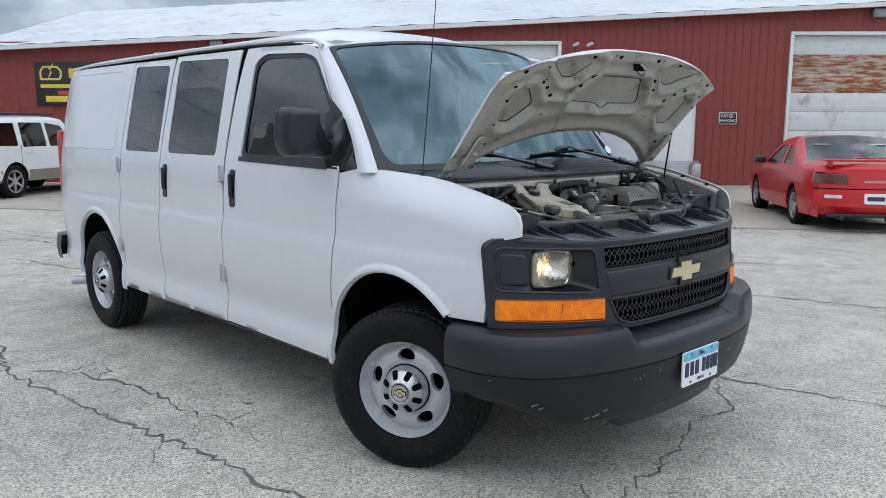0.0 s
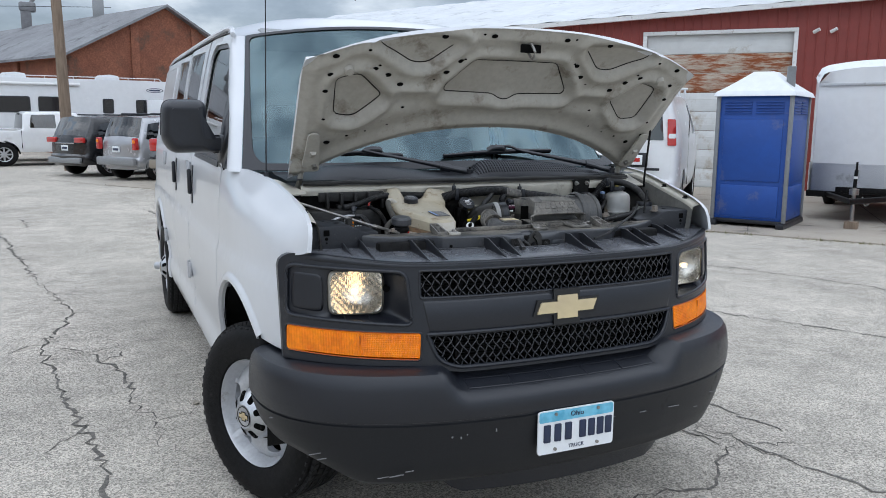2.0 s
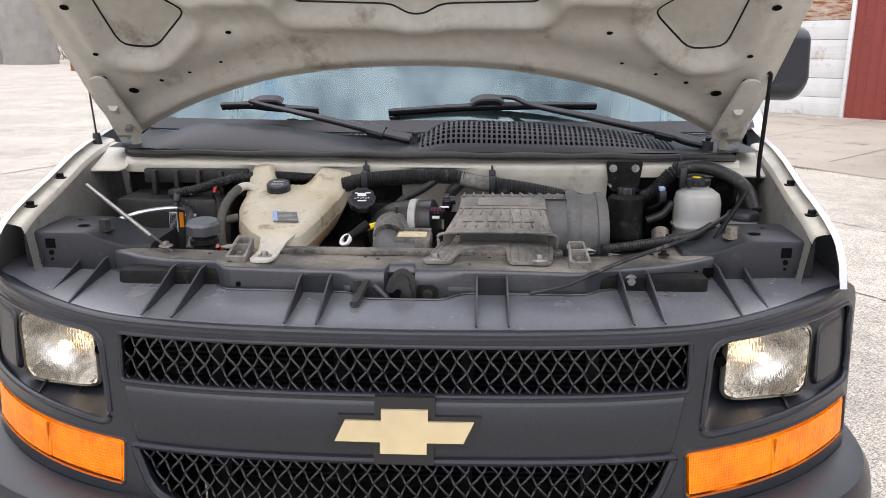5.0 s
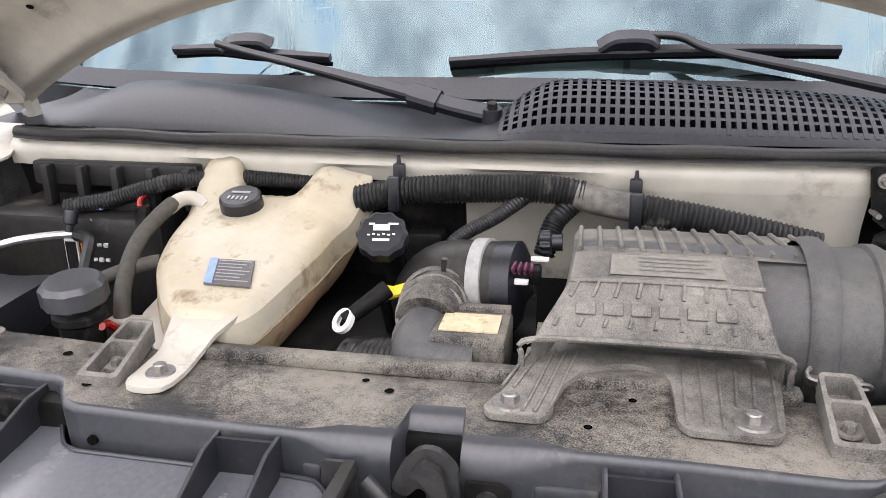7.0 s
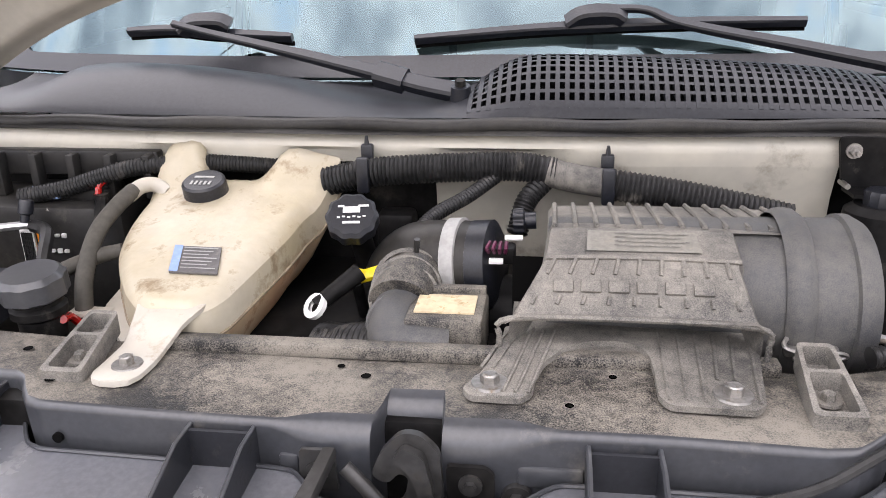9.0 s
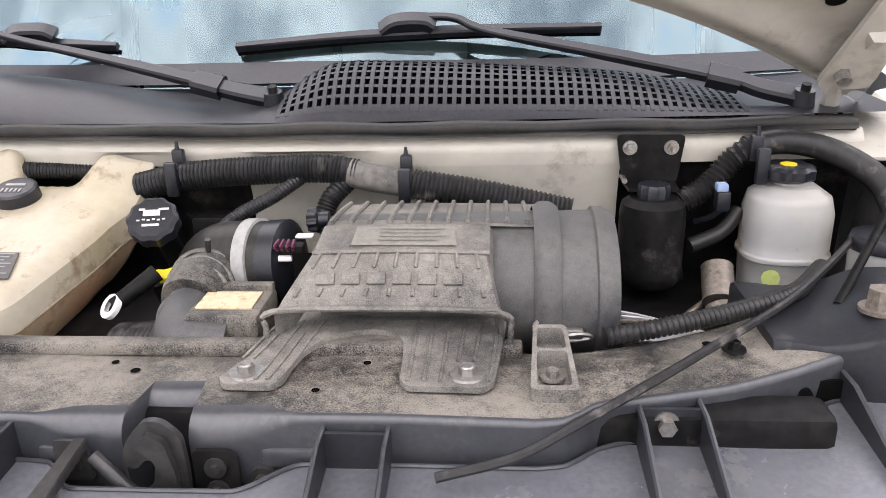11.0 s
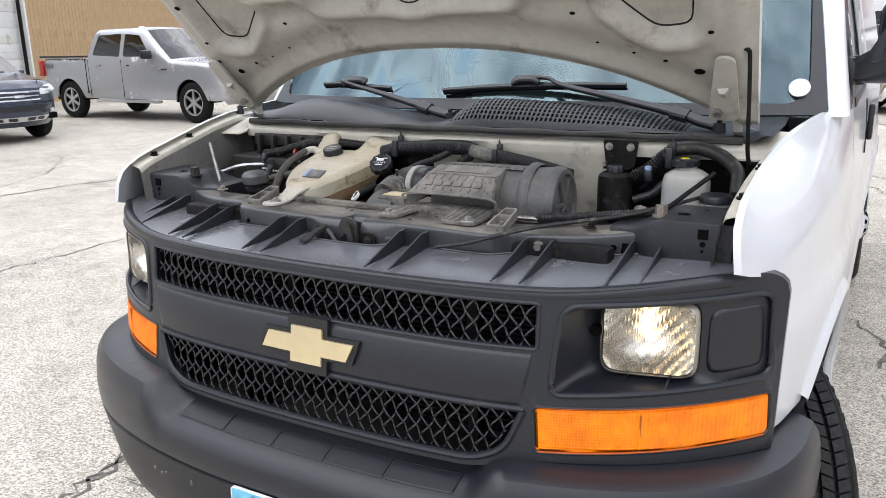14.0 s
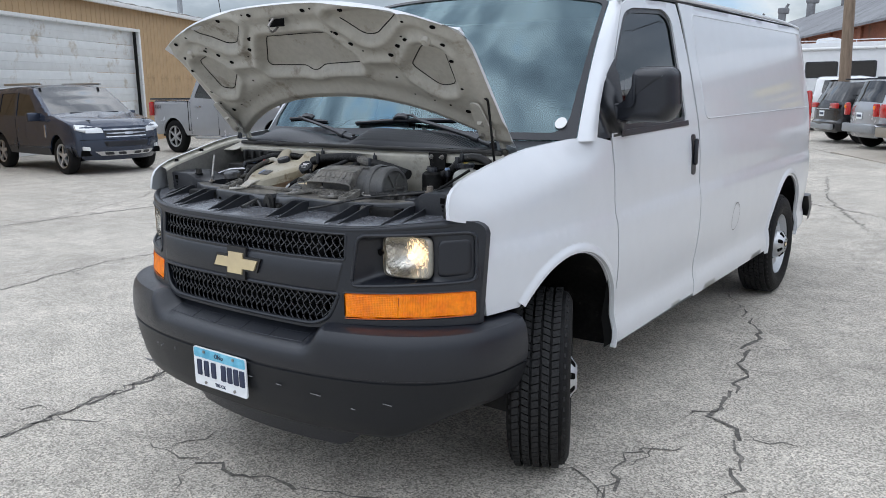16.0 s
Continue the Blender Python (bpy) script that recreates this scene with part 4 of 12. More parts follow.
surf(bm, 20, 14, tail_sheet)
part("rear_doors", bm, WHITE, van, smooth=60)
bm = B()
surf(bm, 20, 2, lambda u, v: tail_sheet(u, 1.0).lerp(roof(1.0, u), v))
part("rear_header", bm, WHITE, van)
for s in (-1, 1):
    bm = B()
    box(bm, (s * (half_width(5.49, 1.25) - 0.005), 5.48, 1.25), (0.05, 0.06, 0.5), 0.02)
    part("tail_lamp", bm, REDLENS, van, "tall red tail lamp")
bm = B()
surf(bm, 40, 8, lambda u, v: Vector((0.955 * math.copysign(abs(math.cos(math.pi * u)) ** 0.35, math.cos(math.pi * u)) * (1.0 - 0.02 * abs(v - 0.5)), 5.38 + 0.30 * math.sin(math.pi * u) ** 0.5 + 0.02 * math.sin(math.pi * v), 0.42 + 0.20 * v)))
surf(bm, 40, 2, lambda u, v: Vector((0.945 * (1 - v) * math.copysign(abs(math.cos(math.pi * u)) ** 0.35, math.cos(math.pi * u)), 5.38 + (0.30 * math.sin(math.pi * u) ** 0.5) * (1 - v), 0.62)))
part("rear_bumper", bm, TRIM, van, "black rear step bumper")
bm = B()
tube(bm, [(-0.80, 4.5, 0.33), (-0.84, 4.80, 0.31), (-1.0, 5.0, 0.29)], 0.034, seg=12)
part("tail_pipe", bm, STEEL, van, "steel tail pipe end")

# cabin and underside
bm = B()
box(bm, (0, 3.45, 0.52), (1.80, 3.9, 0.06))
box(bm, (0, 2.9, 0.43), (1.2, 4.2, 0.10))
cyl(bm, (-0.85, 4.43, 0.375), (0.85, 4.43, 0.375), 0.05)
cyl(bm, (-0.80, 0.90, 0.36), (0.80, 0.90, 0.36), 0.045)
box(bm, (0, 1.15, 0.42), (1.1, 1.1, 0.16), 0.02)
part("underbody", bm, ENGBLK, van)
bm = B()
for s in (-1, 1):
    for cy in (0.955, 4.42):
        surf(bm, 18, 3, lambda u, v: Vector((s * (0.955 - 0.36 * v), cy + 0.455 * math.cos(math.pi * u * 1.1 - 0.15), 0.47 + 0.455 * math.sin(math.pi * u * 1.1 - 0.15))))
        surf(bm, 18, 2, lambda u, v: Vector((s * 0.60, cy + 0.455 * (1 - v) * math.cos(math.pi * u * 1.1 - 0.15), 0.47 + 0.455 * (1 - v) * math.sin(math.pi * u * 1.1 - 0.15))))
split_part("wheel_well", bm, ENGBLK, van)
bm = B()
box(bm, (0, 1.22, 1.19), (1.72, 0.50, 0.14), 0.06)
part("dashboard", bm, INTERIOR, van, "dark grey dashboard")
for s in (-1, 1):
    bm = B()
    box(bm, (s * 0.45, 2.0, 0.80), (0.52, 0.52, 0.16), 0.05)
    box(bm, (s * 0.45, 2.27, 1.14), (0.50, 0.14, 0.62), 0.06, m=Matrix.Identity(4))
    box(bm, (s * 0.45, 2.33, 1.54), (0.26, 0.10, 0.18), 0.04)
    part("seat", bm, INTERIOR, van, "grey bucket seat")
bm = B()
lathe(bm, [(0.19, -0.012), (0.205, 0.0), (0.19, 0.012), (0.178, 0.0), (0.19, -0.012)], 28, pose(0.45, 1.60, 1.16, -62))
part("steering_wheel", bm, INTERIOR, van)
bm = B()
box(bm, (0, 2.62, 1.25), (1.66, 0.02, 1.40))
part("bulkhead", bm, INTLIGHT, van, "painted steel cargo bulkhead")
bm = B()
for k in range(16):
    cyl(bm, (-0.908, 2.62 + 1.26 * k / 15, 1.36), (-0.815, 2.62 + 1.26 * k / 15, 1.88), 0.0024, seg=5)
for k in range(12):
    cyl(bm, (-0.906 + 0.0895 * k / 11, 2.61, 1.37 + 0.50 * k / 11), (-0.906 + 0.0895 * k / 11, 3.89, 1.37 + 0.50 * k / 11), 0.0024, seg=5)
part("window_cage", bm, INTLIGHT, van, "white wire cage inside the cargo windows")
bm = B()
box(bm, (0, 2.15, 1.965), (1.40, 0.9, 0.02))
part("headliner", bm, INTLIGHT, van)


# wheels
def wheel(parent, r=0.372, w=0.235, rim_r=0.218):
    """A steel truck wheel on the x axis, outer face to +x."""
    e = new("wheel")
    e.parent = parent
    mx = pose(0, 0, 0, 0, 90, 0)
    bm = B()
    h = w / 2
    lathe(bm, [(rim_r - 0.005, h - 0.055), (rim_r + 0.010, h - 0.012), (rim_r + 0.06, h + 0.006), (r - 0.055, h + 0.004), (r - 0.030, h - 0.008), (r - 0.016, h - 0.022), (r - 0.014, 0.0), (r - 0.016, -h + 0.022), (r - 0.030, -h + 0.008), (r - 0.06, -h), (rim_r, -h + 0.02), (rim_r - 0.02, -h + 0.06)], 72, mx)
    tyre = part("tyre", bm, RUBBER, e, "black all-season tyre", smooth=30)
    bm = B()
    lanes = 5
    for lane in range(lanes):
        x0 = -h + 0.026 + lane * (w - 0.052) / lanes
        x1 = x0 + (w - 0.052) / lanes - 0.010
        n = 76
        for k in range(n):
            a0 = 2 * math.pi * (k + 0.5 * (lane % 2)) / n
            sk = 0.03 if lane in (1, 3) else -0.02
            wid = 2 * math.pi / n * 0.84
            q = []
            for rr in (r - 0.016, r - 0.001):
                for (x, da) in ((x0, 0), (x1, sk), (x1, sk + wid), (x0, wid)):
                    q.append(bm.verts.new((x, rr * math.cos(a0 + da), rr * math.sin(a0 + da))))
            for ids in ((4, 5, 6, 7), (0, 1, 5, 4), (1, 2, 6, 5), (2, 3, 7, 6), (3, 0, 4, 7)):
                bm.faces.new([q[i] for i in ids])
    for sgn in (1, -1):
        for k in range(54):
            a = 2 * math.pi * k / 54
            c, s_ = math.cos(a), math.sin(a)
            box(bm, (0, 0, 0), (0.012, 0.022, 0.016), 0, Matrix.Translation((sgn * (h - 0.017), (r - 0.031) * c, (r - 0.031) * s_)) @ Matrix.Rotation(a, 4, "X"))
    part("tread", bm, TREAD, tyre, smooth=0)
    bm = B()
    holes = []
    for k in range(5):
        a = radians(90 + 72 * k)
        cx, cy = 0.150 * math.cos(a), 0.150 * math.sin(a)
        pts = []
        for j in range(14):
            b = 2 * math.pi * j / 14
            lx, ly = 0.027 * math.cos(b) * (1 + 0.20 * math.cos(b)), 0.043 * math.sin(b)
            pts.append((cx + lx * math.cos(a) - ly * math.sin(a), cy + lx * math.sin(a) + ly * math.cos(a)))
        holes.append(pts)

    def dish(a, b):
        rr = math.hypot(a, b)
        x = smooth_table([(0.0, 0.045), (0.075, 0.045), (0.095, 0.038), (0.125, 0.060), (0.165, 0.058), (0.186, 0.040), (0.196, 0.030), (0.205, 0.045), (0.215, 0.078), (0.224, 0.090)], rr)
        return Vector((h - 0.105 + x, a, b))
    circ = [(0.222 * math.cos(2 * math.pi * k / 60), 0.222 * math.sin(2 * math.pi * k / 60)) for k in range(60)]
    extra = [(q * math.cos(2 * math.pi * k / 48), q * math.sin(2 * math.pi * k / 48)) for q in (0.098, 0.112, 0.178, 0.187, 0.196, 0.203, 0.210, 0.216) for k in range(48)]
    sheet(bm, circ, holes, dish, 0.025, lambda v, a, b: Vector((v.x - 0.03, v.y, v.z)), extra)
    rim = part("rim", bm, STEEL, e, "silver steel rim with five oval openings")
    bm = B()
    lathe(bm, [(0.0, h - 0.16), (0.19, h - 0.16), (0.205, h - 0.10), (0.205, -h + 0.05)], 36, mx)
    part("brake_drum", bm, ENGBLK, e)
    bm = B()
    lathe(bm, [(0.106, h - 0.070), (0.106, h - 0.040), (0.101, h - 0.020), (0.090, h + 0.002), (0.054, h + 0.026), (0.049, h + 0.030), (0.046, h + 0.028), (0.0, h + 0.028)], 64, mx)
    cap = part("hub_cap", bm, CAPSILVER, e, "chromed hub cap over eight wheel nuts")
    lathe_ring = B()
    lathe(lathe_ring, [(0.108, h - 0.064), (0.113, h - 0.060), (0.113, h - 0.054), (0.107, h - 0.052)], 48, mx)
    part("hub_gap", lathe_ring, VOID, cap)
    # flat near-black patches on the cap, painted for the shade in the recesses
    bm = B()
    for k in range(8):
        q = Matrix.Rotation(radians(22.5 + 45 * k), 4, "X") @ Matrix.Translation((h + 0.0095, 0.0785, 0.0)) @ Matrix.Rotation(radians(33.7), 4, "Z")
        slab(bm, rounded([(-0.022, -0.0125), (0.024, -0.0145), (0.024, 0.0145), (-0.022, 0.0125)], 0.0125, 6), lambda a, b, d: q @ Vector((d, a, b)), -0.004, 0.0012)
    split_part("nut_recess", bm, VOID, cap)
    bm = B()
    for k in range(8):
        q = Matrix.Rotation(radians(22.5 + 45 * k), 4, "X")
        c0, c1 = q @ Vector((h - 0.004, 0.082, 0.0)), q @ Vector((h + 0.0075, 0.083, 0.0))
        cyl(bm, c0, c1, 0.0095, 0.008, seg=12)
    split_part("wheel_nut", bm, ENGBLK, cap)
    bm = B()
    lathe(bm, [(0.041, h + 0.0285), (0.041, h + 0.0305), (0.0385, h + 0.0305), (0.0385, h + 0.0285)], 40, mx)
    part("badge_ring", bm, VOID, cap)
    for grow, d, m_ in ((0.0035, 0.0295, VOID), (0.0, 0.0305, GOLD)):
        bm = B()
        for a, b in ((0.027, 0.0075), (0.010, 0.016)):
            box(bm, (h + d, 0, 0), (0.002, 2 * (a + grow), 2 * (b + grow)), 0.0008)
        part("badge", bm, m_, cap, "gold cross-shaped badge" if m_ is GOLD else "")
    return e


for x, y, turn in ((-0.840, 0.958, 26 + 180), (0.845, 0.962, 26), (-0.862, 4.44, 180), (0.858, 4.42, 0)):
    wh = wheel(van) if turn == 206 else None
    if wh is None:
        wh = copy_thing(first_wheel, pose(x, y, 0.371, 0, 0, turn))
        wh.parent = van
    else:
        first_wheel = wh
    wh.matrix_local = pose(x, y, 0.371, 0, 0, turn)


# mirrors: a tall head that runs into a thick arm at its foot
def offset_ring(ring, d):
    """The closed ring (counter-clockwise) moved inwards."""
    out = []
    for k, p in enumerate(ring):
        a, b = ring[k - 1], ring[(k + 1) % len(ring)]
        n = Vector((b[0] - a[0], b[1] - a[1])).normalized()
        out.append((p[0] - n.y * d, p[1] + n.x * d))
    return out


MIRROR_OUT = dense(rounded([(0.915, 1.402), (1.150, 1.398), (1.188, 1.455), (1.178, 1.628), (1.000, 1.630), (0.997, 1.474), (0.915, 1.474)], [0.012, 0.055, 0.05, 0.045, 0.042, 0.014, 0.012], 6), 0.02)
for s in (-1, 1):
    rows = []
    bm = B()
    for y, d in ((1.535, 0.012), (1.532, 0.002), (1.522, 0.0), (1.470, 0.0), (1.440, 0.004), (1.420, 0.012), (1.406, 0.023), (1.399, 0.033), (1.3986, 0.040), (1.3984, 0.046)):
        row = []
        for (x, z), (xs, zs) in zip(offset_ring(MIRROR_OUT, d), offset_ring(MIRROR_OUT, 0.3 * d)):
            k = step01(1.035, 0.985, xs)
            x, z = x + (xs - x) * k, z + (zs - z) * k
            back = 0.012 * step01(1.02, 0.93, x) if y < 1.5 else -0.03 * step01(1.02, 0.93, x)
            row.append(bm.verts.new((s * x, y + back + 0.22 * max(0.0, x - 1.05) ** 1.5 * (1 if y < 1.45 else 0), z)))
        rows.append(row)
    m_ = len(rows[0])
    for r0, r1 in zip(rows, rows[1:]):
        for k in range(m_):
            bm.faces.new((r0[k], r0[(k + 1) % m_], r1[(k + 1) % m_], r1[k]))
    for row in (rows[0], rows[-1]):
        bmesh.ops.triangulate(bm, faces=[bm.faces.new(row)])
    mirror = part("door_mirror", bm, TRIM, van, "large black door mirror", smooth=50)
    bm = B()
    sheet(bm, rounded([(1.015, 1.425), (1.160, 1.425), (1.165, 1.61), (1.012, 1.61)], 0.03), [], lambda a, b: Vector((s * a, 1.539, b)), 1.0)
    part("mirror_glass", bm, CHROME, mirror, smooth=0)
    bm = B()  # the folding joint on the sail panel
    tube(bm, [(s * 0.945, 1.462, 1.398), (s * 0.945, 1.462, 1.478)], 0.030, seg=18, smooth=0)
    box(bm, (s * 0.935, 1.455, 1.435), (0.045, 0.10, 0.088), 0.02)
    part("folding_joint", bm, TRIM, mirror)
    bm = B()  # the raised frame round the head
    outer = offset_ring(MIRROR_OUT, 0.0005)
    for k in range(m_):
        a, b = outer[k], outer[(k + 1) % m_]
        if min(a[0], b[0]) > 0.985 and min(a[1], b[1]) > 1.47:
            cyl(bm, (s * a[0], 1.512, a[1]), (s * b[0], 1.512, b[1]), 0.004, seg=6)
    part("head_rim", bm, TRIM, mirror)

# antenna
bm = B()
cyl(bm, (-0.862, 0.866, 1.295), (-0.862, 0.864, 1.345), 0.015, 0.009)
cyl(bm, (-0.862, 0.864, 1.34), (-0.863, 0.772, 2.12), 0.0026, 0.0018, seg=8)
part("antenna", bm, TRIM, van, "thin black whip antenna")

# ---- the van's nose ----
def nose_y(x, z):
    return 0.085 + 0.0725 * x * x + 0.35 * x ** 4 + 0.10 * (z - 0.75)


def nose(d=0.0):
    return lambda x, z: Vector((x, nose_y(x, z) + d, z))


def nose_edge(x):
    """Height of the fascia's top edge, its outer corners rounded."""
    z = 1.082 + 0.004 * abs(x) + 0.024 * step01(0.5, 0.9, abs(x))
    d = (abs(x) - 0.868) / 0.052
    return z - (0.048 * (1 - math.sqrt(max(0.0, 1 - d * d))) if d > 0 else 0.0)


def bead(bm, ring, r, f):
    """A rounded edge that follows a closed outline."""
    pts = [f(*p) for p in dense(ring, 0.03)]
    tube(bm, pts + [pts[0]], r, seg=8, smooth=0)


nose_top = [(x, nose_edge(x)) for x in (0.92, 0.915, 0.905, 0.89, 0.87, *np.linspace(0.84, -0.84, 23), -0.87, -0.89, -0.905, -0.915, -0.92)]
nose_low = [(x, 0.722 + 0.03 * step01(0.40, 0.55, abs(x))) for x in np.linspace(-0.915, 0.915, 25)]
UP = rounded([(-0.515, 0.972), (-0.515, 1.062), (0.515, 1.062), (0.515, 0.972)], 0.008)
LO = rounded([(-0.497, 0.853), (0.497, 0.853), (0.462, 0.765), (0.40, 0.738), (-0.40, 0.738), (-0.462, 0.765)], [0.01, 0.01, 0.04, 0.05, 0.05, 0.04])
holes = [UP, LO]
POCKET, LENS = {}, {}
for s in (-1, 1):
    POCKET[s] = rounded([(s * 0.541, 0.884), (s * 0.556, 1.060), (s * 0.896, 1.072), (s * 0.902, 0.902)], [0.025, 0.035, 0.03, 0.025])
    LENS[s] = rounded([(s * 0.518, 0.768), (s * 0.512, 0.860), (s * 0.905, 0.870), (s * 0.908, 0.782)], 0.012)
    holes += [POCKET[s], LENS[s]]
bm = B()
sheet(bm, nose_top + nose_low, holes, nose(), 0.045, lambda v, a, b: v + Vector((0, 0.026, 0)))
grille_panel = part("grille_panel", bm, TRIMG, van, "dark grey plastic grille and lamp surround")
for ring, r in ((UP, 0.005), (LO, 0.008), (POCKET[-1], 0.007), (POCKET[1], 0.007), (LENS[-1], 0.004), (LENS[1], 0.004)):
    bm = B()
    bead(bm, ring, r, nose(0.002))
    part("moulded_edge", bm, TRIMG, grille_panel)
bm = B()  # rolled top edge
tube(bm, [(x, nose_y(x, nose_edge(x)) + 0.0135, nose_edge(x) - 0.010) for x in np.linspace(-0.895, 0.895, 90)], lambda t: 0.015 - 0.011 * step01(0.90, 1.0, abs(2 * t - 1)), seg=16, smooth=0)
part("moulded_edge", bm, TRIMG, grille_panel)
# raised bar across the grille
bm = B()
BARP = [(0.008, 0.0), (0.0, 0.03), (-0.004, 0.10), (-0.005, 0.5), (-0.004, 0.90), (0.0, 0.97), (0.008, 1.0)]


def crossbar(u, j):
    d, v = BARP[j]
    x = (0.495 + 0.022 * v) * (2 * u - 1)
    z = 0.8575 + 0.1085 * v
    end = max(0.0, 1 - (1 - abs(2 * u - 1)) / 0.015)
    return Vector((x, nose_y(x, z) + d + (0.008 - d) * end ** 2, z))


rows = [[bm.verts.new(crossbar(k / 100, j)) for j in range(7)] for k in range(101)]
for p_, q_ in zip(rows, rows[1:]):
    for j in range(6):
        bm.faces.new((p_[j], q_[j], q_[j + 1], p_[j + 1]))
part("grille_bar", bm, TRIMG, grille_panel, "wide dark bar across the grille")
for s in (-1, 1):
    # pillow-shaped blank beside each lamp
    bm = B()
    quad = [Vector((s * 0.790, 0.906)), Vector((s * 0.898, 0.909)), Vector((s * 0.891, 1.066)), Vector((s * 0.788, 1.058))]

    def blank(u, v):
        p = quad[0].lerp(quad[1], u).lerp(quad[3].lerp(quad[2], u), v)
        e = (abs(2 * u - 1) ** 6 + abs(2 * v - 1) ** 6) ** (1 / 6)
        return Vector((p.x, nose_y(p.x, p.y) + 0.006 + 0.034 * step01(0.70, 1.06, e) ** 1.2, p.y))
    surf(bm, 20, 24, blank)
    for u0 in (0.0,):
        surf(bm, 24, 2, lambda v, w: blank(0, v) + Vector((-s * 0.012 * w, 0.10 * w, 0)))
    part("lamp_blank", bm, TRIM, grille_panel, "matt black blank beside the lamp")
    # lamp pocket
    bm = B()
    ring = dense(POCKET[s], 0.015)
    rows = []
    for t in (0.0, 0.08, 0.30, 0.55, 0.80, 0.96, 1.0):
        row = []
        for p in ring:
            dx, dz = p[0] - s * 0.693, p[1] - 0.982
            k = 1.0 / ((abs(dx) / 0.090) ** 6 + (abs(dz) / 0.077) ** 6) ** (1 / 6)
            q = Vector((s * 0.693 + dx * min(1.0, k), 0.290 + 0.23 * (s * dx * min(1.0, k)), 0.982 + dz * min(1.0, k)))
            o = nose(0.012)(*p)
            e = 1 - (1 - t) ** 1.5
            row.append(bm.verts.new((o.x + (q.x - o.x) * t, o.y + (q.y - o.y) * e, o.z + (q.z - o.z) * t)))
        rows.append(row)
    for r0, r1 in zip(rows, rows[1:]):
        for k in range(len(ring)):
            bm.faces.new((r0[k], r0[(k + 1) % len(ring)], r1[(k + 1) % len(ring)], r1[k]))
    pocket = part("lamp_pocket", bm, TRIM, grille_panel, "black funnel-shaped lamp recess")
    for x in (0.655, 0.735):
        bm = B()
        slab(bm, [(0.235, 0.893), (0.296, 0.905), (0.296, 0.913)], lambda a, b, h: Vector((s * (x + h), a, b)), -0.0022, 0.0022)
        part("pocket_rib", bm, TRIM, pocket, smooth=0)
    bm = B()
    cyl(bm, (s * 0.597, 0.262, 0.992), (s * 0.597, 0.245, 0.992), 0.011, seg=14)
    part("aim_screw", bm, VOID, pocket)
    # sealed-beam headlamp
    hl = new("headlamp")
    hl.parent = van
    hl["label"] = "rectangular sealed-beam headlamp"
    bm = B()

    def beam(u, v):
        t = 2 * math.pi * u
        n_ = 0.32
        cx, cz = math.copysign(abs(math.cos(t)) ** n_, math.cos(t)), math.copysign(abs(math.sin(t)) ** n_, math.sin(t))
        r = 1.0 - v
        return Vector((s * 0.693 + 0.085 * r * cx, 0.276 + 0.012 * v + s * 0.23 * 0.085 * r * cx, 0.982 + 0.072 * r * cz))
    def bowl(u, v):
        a, b = 2 * u - 1, 2 * v - 1
        k = max(abs(a), abs(b)) / max(1e-6, (a ** 6 + b ** 6) ** (1 / 6)) if (a or b) else 1.0
        x, z = 0.083 * a * k, 0.070 * b * k
        return Vector((s * 0.693 + x, 0.280 + s * 0.23 * x + 0.058 * max(0.0, 1 - (x / 0.095) ** 2 - (z / 0.088) ** 2) + 0.0012 * math.cos(6.283 * x / 0.021) * math.cos(6.283 * z / 0.024), 0.982 + z))
    surf(bm, 36, 30, bowl)
    part("reflector", bm, MIRROR, hl, "silvered reflector bowl")
    bm = B()
    lathe(bm, [(0.0, -0.011), (0.010, -0.006), (0.010, 0.006), (0.0, 0.011)], 12, pose(s * 0.690, 0.312, 0.980, 90))
    part("bulb", bm, BULB, hl, "lit warm bulb")
    bm = B()

    def lens(u, v):
        a, b = 2 * u - 1, 2 * v - 1
        k = max(abs(a), abs(b)) / max(1e-6, (a ** 6 + b ** 6) ** (1 / 6))
        x, z = 0.085 * a * k, 0.072 * b * k
        edge = max(abs(a), abs(b))
        zone = 0.0045 if abs(b) < 0.42 else 0.0065
        flute = 0.0004 * math.cos(6.283 * x / zone + (1.5 if b > 0 else 0.0)) + (0.0004 * math.cos(6.283 * z / 0.011) if abs(a) > 0.55 else 0.0)
        return Vector((s * 0.693 + x, 0.272 + s * 0.23 * x - 0.016 * (1 - edge ** 4) + flute * (1 if edge < 0.93 else 0), 0.982 + z))
    surf(bm, 150, 40, lens)
    part("lens", bm, FLUTED, hl, "fluted clear glass lens", smooth=60).visible_shadow = False
    bm = B()
    surf(bm, 40, 3, lambda u, v: beam(u, 0) * 1.0 + Vector(((beam(u, 0).x - s * 0.693) * 0.06 * math.sin(3.14 * v), -0.01 + 0.03 * v, (beam(u, 0).z - 0.982) * 0.08 * math.sin(3.14 * v))), close_u=True)
    part("lamp_ring", bm, LAMPRIM, hl, "pale metal lamp rim")
    # turn signal
    ts = new("turn_signal")
    ts.parent = van
    ts["label"] = "long amber turn signal lamp"
    out = rounded([(s * 0.521, 0.771), (s * 0.515, 0.857), (s * 0.902, 0.867), (s * 0.905, 0.785)], 0.012)
    bm = B()
    sheet(bm, out, [], nose(0.002), 0.03, lambda v, a, b: v + Vector((0, 0.03, 0)))
    part("lens", bm, AMBER, ts, "ribbed amber lens")
    bm = B()

